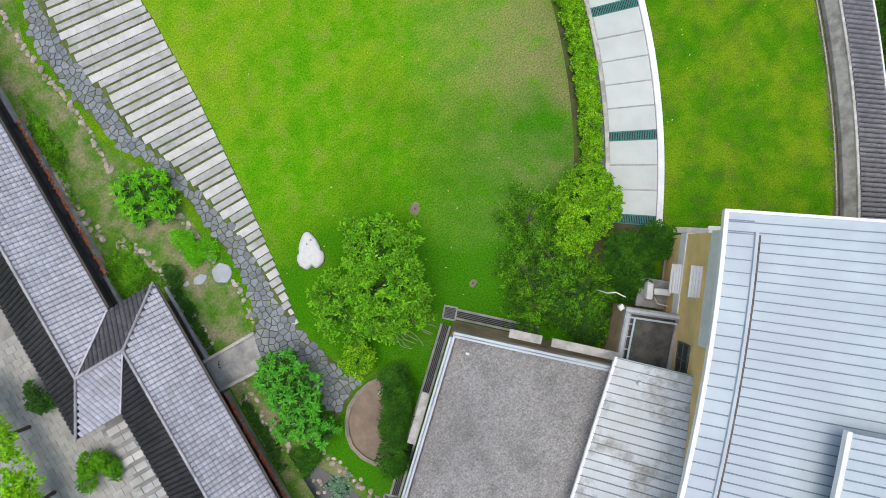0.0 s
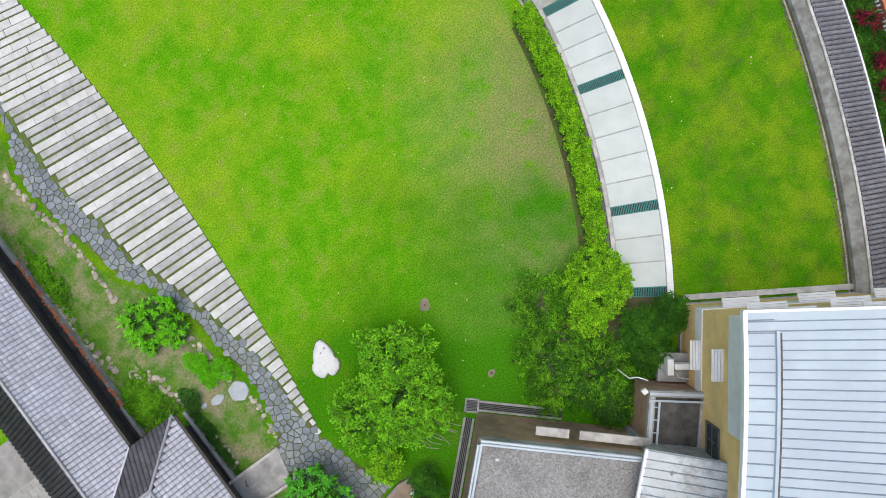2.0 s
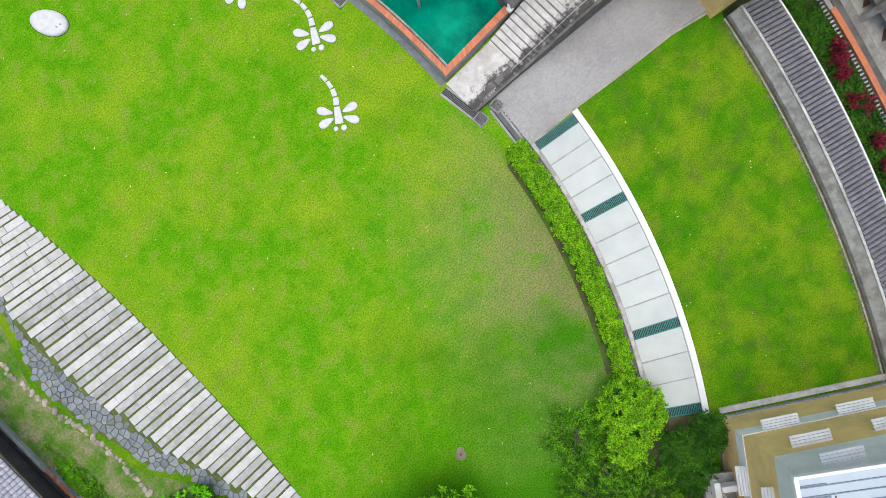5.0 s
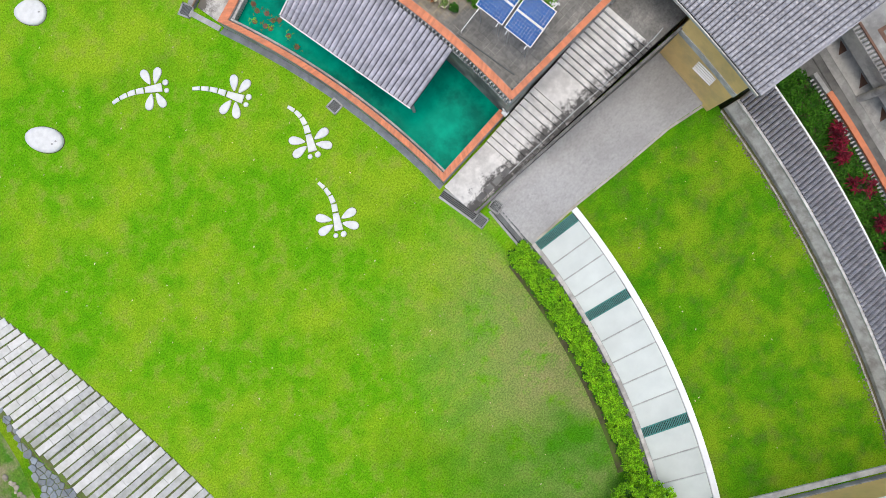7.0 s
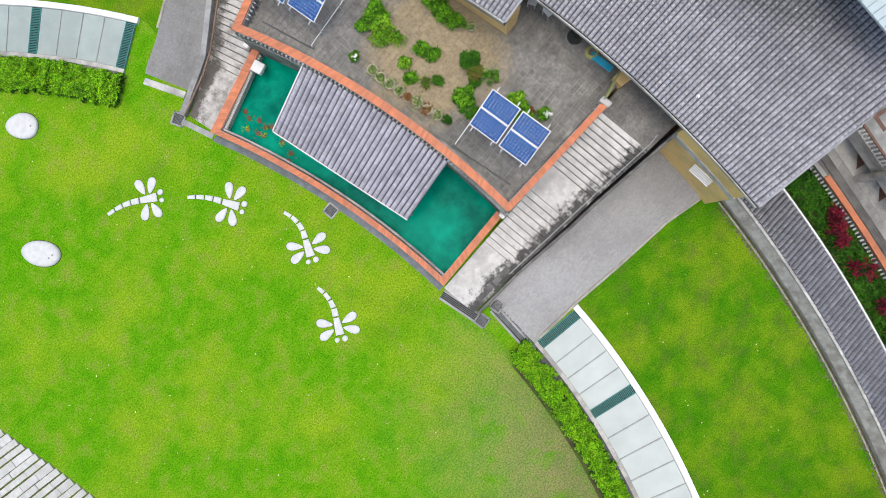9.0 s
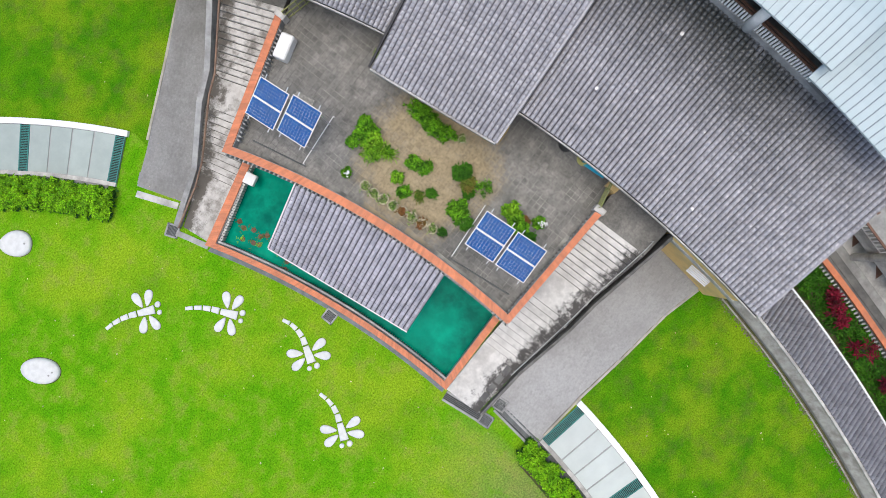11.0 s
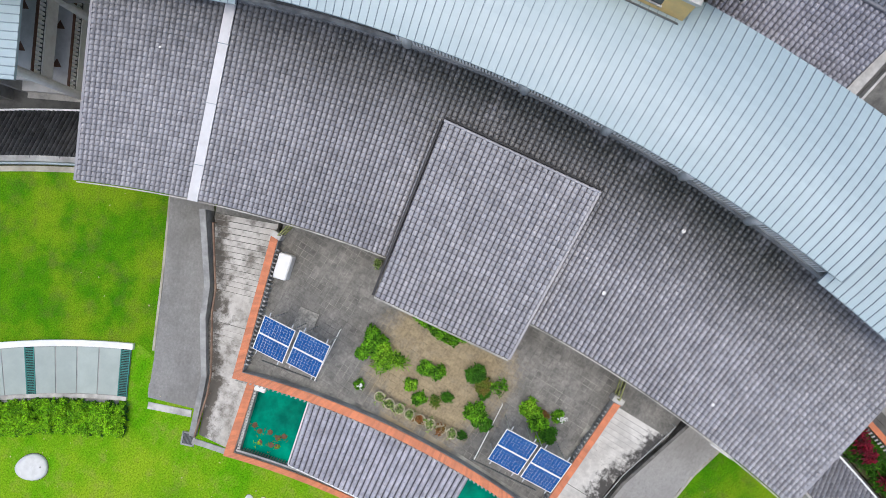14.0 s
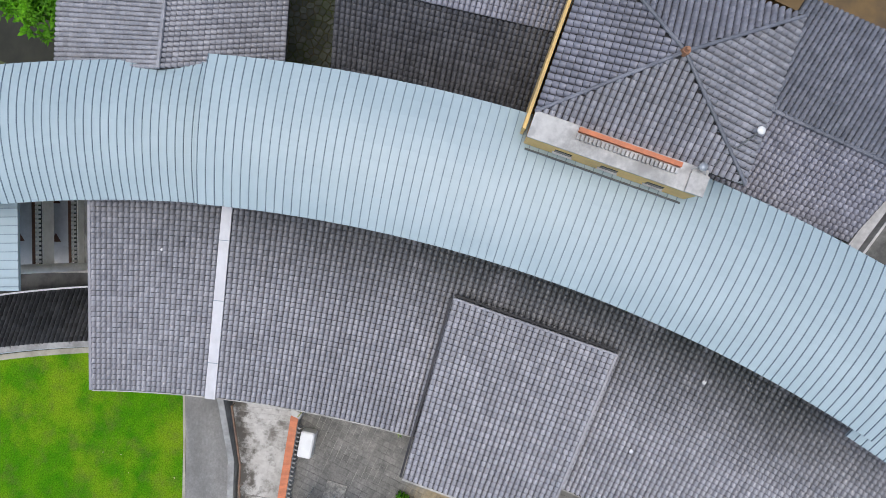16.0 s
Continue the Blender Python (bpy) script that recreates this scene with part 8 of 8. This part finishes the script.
tree("yellow-green tree in the paved court", (-27.2, 0.6), (1.4, 1.8, 1.0), 2.2, 420, 0.3, LEAFLIME, 207, width=0.3)
tree("bright green tree behind the tiled house", (35.4, 56.0), (2.4, 2.2, 1.6), 4.5, 650, 0.42, LEAF, 209, width=0.34)

# terrace planting
LEAFTERR = mat("leaf_terrace", (0.06, 0.21, 0.008), (0.19, 0.46, 0.016), 4.0, 0.5, (0.015, 0.065, 0.005), 3.0, 0.75, island=0.75, leaf=True, spec=0.15)
LEAFTERRLIME = mat("leaf_terrace_lime", (0.13, 0.35, 0.01), (0.30, 0.55, 0.03), 4.0, 0.5, (0.03, 0.12, 0.008), 3.0, 0.65, island=0.7, leaf=True, spec=0.15)
LEAFOLIVE = mat("leaf_olive", (0.16, 0.17, 0.03), (0.10, 0.20, 0.015), 2.5, 0.55, (0.20, 0.07, 0.03), 1.3, 0.5, island=0.45, leaf=True, spec=0.15)
LEAFRUST = mat("leaf_rust", (0.26, 0.10, 0.035), (0.15, 0.11, 0.03), 2.5, 0.55, island=0.4, leaf=True, spec=0.15)
for k, (x, y, r, m, size, width, lab) in enumerate((
        (20.25, 29.6, 0.74, LEAFTERR, 0.2, 0.42, "bushy dark-centred green shrub on the terrace"), (20.0, 29.05, 0.62, LEAFTERRLIME, 0.2, 0.36, "mixed olive green shrub on the terrace"),
        (20.6, 29.95, 0.32, LEAFTERR, 0.2, 0.5, "broad-leaved fresh green plant on the terrace"), (19.45, 29.85, 0.32, LEAFTERR, 0.18, 0.5, "low fresh green plant at the shrub's foot"),
        (19.65, 28.75, 0.5, LEAFTERRLIME, 0.46, 0.1, "spiky yellow-green fern on the terrace"), (20.15, 28.25, 0.36, LEAFTERRLIME, 0.5, 0.08, "spiky small palm beside the fern"),
        (18.14, 29.2, 0.26, LEAFTERR, 0.16, 0.45, "small white-flowered plant by the pots"),
        (20.5, 26.85, 0.42, LEAFTERR, 0.17, 0.4, "leafy green shrub on the earthy floor"), (20.62, 26.25, 0.36, LEAFTERR, 0.18, 0.36, "olive and reddish shrub on the earthy floor"),
        (19.4, 27.05, 0.34, LEAFTERRLIME, 0.18, 0.5, "yellow-green shrub on the earthy floor"), (19.05, 26.4, 0.36, LEAFTERR, 0.17, 0.4, "fresh green shrub near the pots"),
        (19.35, 25.7, 0.3, LEAFOLIVE, 0.32, 0.12, "spiky reddish plant near the pots"), (19.75, 25.3, 0.27, LEAFCOVER, 0.16, 0.3, "small ferny plant near the pots"),
        (21.45, 24.75, 0.52, LEAFCOVER, 0.2, 0.42, "dark leafy shrub on the earthy floor"), (21.2, 24.2, 0.48, LEAFOLIVE, 0.2, 0.4, "reddish green shrub on the earthy floor"),
        (21.55, 23.5, 0.46, LEAFTERR, 0.26, 0.16, "green fern beside the dark shrub"), (20.85, 23.9, 0.26, LEAFCOVER, 0.18, 0.4, "low green plant beside the fern"),
        (19.95, 23.75, 0.6, LEAFTERR, 0.2, 0.4, "round green shrub with pots in it"), (19.7, 23.3, 0.42, LEAFCOVER, 0.2, 0.4, "dark shrub with pots in it"),
        (21.4, 21.75, 0.52, LEAFTERRLIME, 0.2, 0.4, "yellow-green shrub by the solar panels"), (21.05, 21.05, 0.55, LEAFTERR, 0.22, 0.4, "green shrub by the solar panels"),
        (21.45, 20.95, 0.26, LEAFRUST, 0.16, 0.4, "rust-coloured plant among green shrubs"), (20.85, 20.35, 0.36, LEAFCOVER, 0.24, 0.3, "dark leafy plant by the solar panels"),
        (21.8, 20.35, 0.34, LEAFTERR, 0.16, 0.4, "green plant under white flowers"), (20.5, 20.55, 0.22, LEAFTERRLIME, 0.16, 0.5, "small yellow-green plant by the panels"), (18.62, 23.75, 0.24, LEAFCOVER, 0.12, 0.4, "small round plant at the end of the pots"))):
    rng = random.Random(900 + k)
    r *= 0.84 if r > 0.5 else 0.78
    lobes = [(x, y, r * 0.5, r * 0.6, r * 0.6, r * 0.7)]
    for q in range(5):
        a, e = q * 1.2566 + rng.uniform(-0.4, 0.4), r * rng.uniform(0.4, 0.8)
        lobes.append((x + e * math.cos(a), y + e * math.sin(a), r * rng.uniform(0.3, 0.8), r * rng.uniform(0.25, 0.48), r * rng.uniform(0.25, 0.48), r * rng.uniform(0.35, 0.6)))
    lobed_plant("terrace_plant", lab, lobes, int(85 * r / 0.5), size * 0.72, m, 300 + 3 * k, "shrub", "terrace plants", per=4, width=width, base=TZ + 0.02, trunk_r=0.025, limbs=5, tuft=0.09 if width > 0.2 else 0.0, rough=0.6, core=LEAFDARK, core_size=1.0 if width > 0.2 else 0.45)
shrub("terrace_hedge", "low green hedge under the dormer eave", (22.45, 27.3, 0.35), (0.42, 1.5, 0.42), 700, 0.16, LEAFTERR, 350, width=0.35, base=TZ + 0.02, lumps=9, category="hedge")
shrub("flowers", "white flowering plant by the panels", (21.85, 20.3, 0.5), (0.3, 0.48, 0.2), 20, 0.06, PETAL, 356, width=0.6, base=TZ + 0.02, lumps=4, category="flowers", stem=False)
shrub("flowers", "white flowers over the small plant", (18.1, 29.1, 0.3), (0.2, 0.26, 0.12), 9, 0.07, PETAL, 358, width=0.6, base=TZ + 0.02, lumps=3, category="flowers", stem=False)


def pot(x, y, r, seed, label="round terracotta pot with variegated succulents"):
    t = thing("plant_pot", label, "plant pot", "row of pots")
    bm = bmesh.new()
    n = 16
    prof = [(r * 0.7, 0.0), (r, 0.28), (r, 0.33), (r * 0.8, 0.33), (r * 0.78, 0.2)]
    rings = [[bm.verts.new((math.cos(6.2832 * i / n) * q, math.sin(6.2832 * i / n) * q, z)) for i in range(n)] for q, z in prof]
    for a, b in zip(rings, rings[1:]):
        for i in range(n):
            bm.faces.new((a[i], a[(i + 1) % n], b[(i + 1) % n], b[i]))
    bm.faces.new(rings[-1])
    part("pot", bm, POTCLAY, t, smooth=True)
    rng = np.random.default_rng(seed)
    pts = [(*(rng.normal(0, r * 0.42, 2)), 0.3 + rng.uniform(0, 0.05), rng.uniform(0.7, 1.2)) for _ in range(22)]
    leaf_cloud(pts, 0.13, 6, LEAFVAR if seed not in (404, 406) else LEAFRUST, "plant", t, seed, width=0.4)
    t.location = (x, y, TZ + 0.02)


LEAFVAR = mat("leaf_variegated", (0.38, 0.46, 0.16), (0.10, 0.22, 0.03), 9.0, 0.55, (0.03, 0.08, 0.012), 6.0, 0.6, island=0.6, leaf=True, spec=0.15)
POTCLAY = mat("pale_clay", (0.52, 0.47, 0.33), (0.40, 0.36, 0.25), 4.0, 0.85, (0.22, 0.2, 0.13), 2.0, 0.5, 0.2, 30)
for k, (x, y) in enumerate(((18.17, 28.05), (18.14, 27.49), (18.19, 26.96), (18.22, 26.41), (18.27, 25.87), (18.33, 25.34), (18.39, 24.79), (18.48, 24.25))):
    pot(x, y, 0.27, 400 + k)
for k, (x, y) in enumerate(((20.09, 23.46), (19.71, 23.21), (22.75, 25.68), (23.55, 31.4))):
    pot(x, y, 0.2, 420 + k, "empty-looking clay pot among the shrubs")

# water plants in pots
for k, (x, y) in enumerate(((12.5, 30.3), (12.35, 29.55), (12.5, 32.9), (12.36, 32.5), (11.85, 32.2), (12.55, 31.5), (12.6, 32.0), (12.05, 31.6), (12.14, 31.3), (12.8, 31.25), (11.95, 29.4))):
    t = thing("water_plant", "potted water plant with small red and green leaves", "water plant", "pond plants")
    rng = np.random.default_rng(500 + k)
    pts = [(*(rng.normal(0, 0.13, 2)), rng.uniform(0.02, 0.25), rng.uniform(0.7, 1.2)) for _ in range(9)]
    leaf_cloud(pts, 0.11, 4, (LEAFLIME, LEAFOLIVE, LEAFRUST, LEAFOLIVE)[k % 4], "leaves", t, 500 + k, width=0.25)
    bm = bmesh.new()
    bmesh.ops.create_cone(bm, cap_ends=True, segments=12, radius1=0.1, radius2=0.14, depth=0.3, matrix=Matrix.Translation((0, 0, -0.12)))
    part("pot", bm, RAILBROWN, t)
    t.location = (x, y, 0.36)

# ---------------------------------------------------------------- white stones on the lawn
def lawn_stone(label, pts, h, seed):
    """A pillow-shaped stone over a plan outline."""
    n = len(pts)
    cx, cy = sum(p[0] for p in pts) / n, sum(p[1] for p in pts) / n
    vs, fs = [], []
    for k, z in ((1.0, -0.02), (1.0, h * 0.45), (0.93, h * 0.8), (0.7, h)):
        vs += [(cx + (x - cx) * k, cy + (y - cy) * k, z) for x, y in pts]
    for r in range(3):
        fs += [(r * n + i, r * n + (i + 1) % n, (r + 1) * n + (i + 1) % n, (r + 1) * n + i) for i in range(n)]
    vs.append((cx, cy, h * 1.03))
    fs += [(3 * n + i, 3 * n + (i + 1) % n, 4 * n) for i in range(n)]
    return vs, fs


def oval(cx, cy, a, b, rot, n=24, wob=0.0, seed=0):
    ph = seed * 1.3
    out = []
    for i in range(n):
        t = 6.28318 * i / n
        k = 1 + wob * (math.sin(2 * t + ph) + 0.6 * math.sin(3 * t + 2 * ph))
        x, y = a * k * math.cos(t), b * k * math.sin(t)
        out.append((cx + x * math.cos(rot) - y * math.sin(rot), cy + x * math.sin(rot) + y * math.cos(rot)))
    return out


def lawn_figure(label, pts, h=0.2, marks=()):
    t = thing("lawn_stone", label, "lawn stone", "white stones on the lawn")
    v, f = lawn_stone(label, pts, h, 0)
    obj("body", v, f, SHELL, t, smooth=True)
    for x, y in marks:
        bm = bmesh.new()
        bmesh.ops.create_cone(bm, cap_ends=True, segments=10, radius1=0.06, radius2=0.05, depth=0.03, matrix=Matrix.Translation((x, y, h * 1.0)))
        part("knob", bm, CONC, t, "small grey knob")
    # soil collar round the stone
    cx, cy = sum(p[0] for p in pts) / len(pts), sum(p[1] for p in pts) / len(pts)
    part("soil_collar", prism([(cx + (x - cx) * 1.05, cy + (y - cy) * 1.05) for x, y in pts], -0.05, 0.008), SOIL, t)


def figure_a():
    d = Vector((-0.36, -0.93)).normalized()   # head to tail
    s = Vector((-d.y, d.x))
    o = Vector((-7.85, 4.95))
    prof = [(-1.1, 0.0), (-1.06, 0.13), (-0.9, 0.27), (-0.6, 0.45), (-0.25, 0.58), (0.02, 0.6), (0.12, 0.72), (0.4, 0.78), (0.7, 0.68), (0.93, 0.42), (0.98, 0.24), (0.9, 0.1), (0.76, 0.0)]
    left = [o + d * a + s * b for a, b in prof]
    right = [o + d * a - s * b for a, b in prof[1:-1]][::-1]
    return [(p.x, p.y) for p in left + right]


lawn_figure("white frog-shaped flat stone in the lawn", figure_a(), 0.24, ((-7.45, 5.45), (-7.75, 5.35)))
lawn_figure("white oval flat stone in the lawn", oval(-0.75, 36.82, 1.08, 0.72, radians(-56), 24, 0.03, 2), 0.22, ((-0.35, 36.2), (-0.6, 36.25)))
lawn_figure("white rounded square stone in the lawn", oval(3.95, 42.15, 0.95, 0.68, radians(-58), 24, 0.07, 4), 0.2, ((4.3, 41.7),))


def dragonfly(o, head, bend):
    """Set stones in the shape of a dragonfly: o the body's middle, head the heading of its head, bend the way the tail curls."""
    t = thing("stone_dragonfly", "dragonfly figure of white stones set in the lawn", "stone figure", "dragonflies on the lawn")
    h = Vector((math.cos(head), math.sin(head)))
    s = Vector((-h.y, h.x))

    def stone(name, pts, hh=0.07):
        v, f = lawn_stone("", pts, hh, 0)
        ob = obj(name, v, f, SHELL, t, smooth=True)
        cx, cy = sum(p[0] for p in pts) / len(pts), sum(p[1] for p in pts) / len(pts)
        part("collar", prism([(cx + (x - cx) * 1.06, cy + (y - cy) * 1.06) for x, y in pts], -0.05, 0.008), SOIL, ob)

    def block(c, d, ln, w0, w1):
        n = Vector((-d.y, d.x))
        q = [c + d * ln / 2 + n * w1, c + d * ln / 2 - n * w1, c - d * ln / 2 - n * w0, c - d * ln / 2 + n * w0]
        return [(p.x, p.y) for p in q[::-1]]

    def drop(root, d, ln, w):
        n = Vector((-d.y, d.x))
        out = []
        for i in range(18):
            u = 6.28318 * i / 18
            a = 0.5 - 0.5 * math.cos(u)
            wd = w * math.sin(u) * (0.42 + 0.75 * a)
            p = root + d * (ln * a) + n * wd
            out.append((p.x, p.y))
        return out

    stone("body", block(o, h, 0.95, 0.16, 0.24))
    c, d = o - h * 0.5, -h
    for k in range(4):
        c2 = c + d * 0.24
        d2 = Vector((d.x * math.cos(bend * 0.5) - d.y * math.sin(bend * 0.5), d.x * math.sin(bend * 0.5) + d.y * math.cos(bend * 0.5)))
        stone("tail_segment", block(c + d * 0.27, d, 0.42, 0.17 - 0.02 * k, 0.15 - 0.02 * k))
        c = c + d * 0.49
        a = bend
        d = Vector((d.x * math.cos(a) - d.y * math.sin(a), d.x * math.sin(a) + d.y * math.cos(a)))
    for sd in (1, -1):
        for fwd, off in ((0.42, 0.12), (-0.38, -0.14)):
            dd = (s * sd + h * fwd).normalized()
            stone("wing", drop(o + h * off + s * sd * 0.26, dd, 0.92, 0.27))
    for sd in (1, -1):
        stone("eye", oval(*(o + h * 0.72 + s * sd * 0.22), 0.17 if sd > 0 else 0.14, 0.16 if sd > 0 else 0.13, 0, 14), 0.08)


dragonfly(Vector((6.8, 21.68)), math.atan2(-0.63, -0.47), 0.22)
dragonfly(Vector((9.0, 25.65)), math.atan2(-0.66, -0.42), 0.25)
dragonfly(Vector((8.1, 30.45)), math.atan2(-0.92, 0.39), 0.12)
dragonfly(Vector((5.4, 34.15)), math.atan2(-0.62, 0.78), 0.14)

# fallen leaves strewn over the lawn
rng = random.Random(12)
lv, lf = [], []
for _ in range(420):
    x, y = rng.uniform(-10, 24), rng.uniform(-4, 46)
    if math.dist((x, y), C_WALL) > R_WALL - 0.3 or math.dist((x, y), C_WALL_N) > R_WALL - 0.3:
        continue
    a, s_ = rng.uniform(0, 6.28), rng.uniform(0.025, 0.07)
    k = len(lv)
    lv += [(x + math.cos(a + q * 1.571) * s_ * (1 if q % 2 else 0.55), y + math.sin(a + q * 1.571) * s_ * (1 if q % 2 else 0.55), 0.025 + 0.012 * (q % 2)) for q in range(4)]
    lf.append((k, k + 1, k + 2, k + 3))
tagged(obj("fallen_leaves", lv, lf, mat("dry_leaf", (0.50, 0.44, 0.30), (0.30, 0.22, 0.12), 3.0, 0.8, island=0.4)), "dry pale fallen leaves strewn over the lawn", "fallen leaves", kind="stuff")

# bare spots where saplings stood
for k, (x, y, r) in enumerate(((-1.63, 4.03, 0.34), (-0.95, -1.13, 0.22))):
    t = thing("tree_stump", "small cut stump in a patch of bare brown soil", "tree stump", "stumps on the lawn")
    v, f = lawn_stone("", oval(x, y, r, r * 0.9, 0.3, 18, 0.12, k), 0.02, 0)
    obj("soil_patch", v, f, EARTH, t)
    bm = bmesh.new()
    tube(bm, (x, y, 0), (x, y, 0.14), 0.07, 8, 0.06)
    part("stump", bm, BARK, t)

# odds and ends on the terrace
bm = bmesh.new()
box(bm, -0.16, 0.16, -0.62, 0.62, 0, 0.1, 0.02)
bb = tagged(part("bench_board", bm, BLUECYAN := mat("cyan_paint", (0.03, 0.42, 0.62), (0.02, 0.36, 0.55), 3.0, 0.5, (0.02, 0.30, 0.45), 1.0, 0.4)), "bright cyan painted board lying by the hall wall", "board")
bb.matrix_basis = Matrix.Translation((25.45, 19.85, TZ + 0.03)) @ Matrix.Rotation(radians(3), 4, "Z")
bm = bmesh.new()
for k in range(4):
    r_ = 0.3 - 0.03 * k
    pr_ = [(r_ * math.cos(q * 0.3927), r_ * math.sin(q * 0.3927), 0.03 + 0.045 * k) for q in range(17)]
    for p, q in zip(pr_, pr_[1:]):
        tube(bm, p, q, 0.028, 6)
hc = tagged(part("hose_coil", bm, mat("yellow_hose", (0.50, 0.48, 0.14), (0.40, 0.38, 0.12), 3.0, 0.5)), "coiled dull yellow garden hose on the terrace", "hose")
hc.location = (25.5, 20.5, TZ + 0.02)
bm = bmesh.new()
bmesh.ops.create_cone(bm, cap_ends=True, segments=20, radius1=0.38, radius2=0.33, depth=0.7, matrix=Matrix.Translation((0, 0, 0.35)))
wt_ = tagged(part("water_tub", bm, mat("dark_plastic", (0.03, 0.035, 0.032), (0.02, 0.024, 0.022), 3.0, 0.5)), "dark round plastic tub by the hall eave", "tub")
wt_.location = (25.6, 21.6, TZ + 0.02)
part("pier", prism([(25.1, 18.95), (25.0, 18.4), (25.6, 18.25), (25.75, 18.85)], 0.0, 3.75), YELLOW, hall, "ochre wall pier")
for k, (x, y, m, lab) in enumerate(((25.5, 24.2, WHITE, "white folding chair by the hall"), (25.6, 23.3, WHITE, "white folding chair by the hall"))):
    t = thing("chair", lab, "chair", "chairs by the hall")
    bm = bmesh.new()
    box(bm, -0.22, 0.22, -0.22, 0.22, 0.42, 0.46, 0.01)
    part("seat", bm, m, t)
    bm = bmesh.new()
    box(bm, 0.18, 0.22, -0.22, 0.22, 0.5, 0.9, 0.01)
    part("backrest", bm, m, t)
    for sx in (-0.18, 0.18):
        for sy in (-0.18, 0.18):
            bm = bmesh.new()
            tube(bm, (sx, sy, 0), (sx, sy, 0.42), 0.015, 6)
            part("leg", bm, m, t)
    t.matrix_basis = Matrix.Translation((x, y, TZ + 0.02)) @ Matrix.Rotation(0.4 + k, 4, "Z")

# ---------------------------------------------------------------- unseen wooded hills, added to block low light from the horizon
rng = np.random.default_rng(3)
n = 120
vs, fs = [], []
for i in range(n):
    a = 2 * math.pi * i / n
    h = 38 + 16 * noise.noise(Vector((math.cos(a) * 2.3, math.sin(a) * 2.3, 1)))
    for r, z in ((170, LOW - 0.5), (215, h * 0.5), (300, h)):
        vs.append((5 + r * math.cos(a), 20 + r * math.sin(a), z + rng.uniform(-2, 2) * (z > 0)))
for i in range(n):
    for k in range(2):
        q, w = i * 3 + k, ((i + 1) % n) * 3 + k
        fs.append((q, w, w + 1, q + 1))
tagged(obj("backdrop", vs, fs, mat("far_woods", (0.03, 0.06, 0.015), (0.05, 0.09, 0.02), 0.15, 0.95, (0.02, 0.04, 0.012), 0.03, 0.6)), "unseen ring of dark green hills added to darken the horizon", "backdrop", kind="structure")
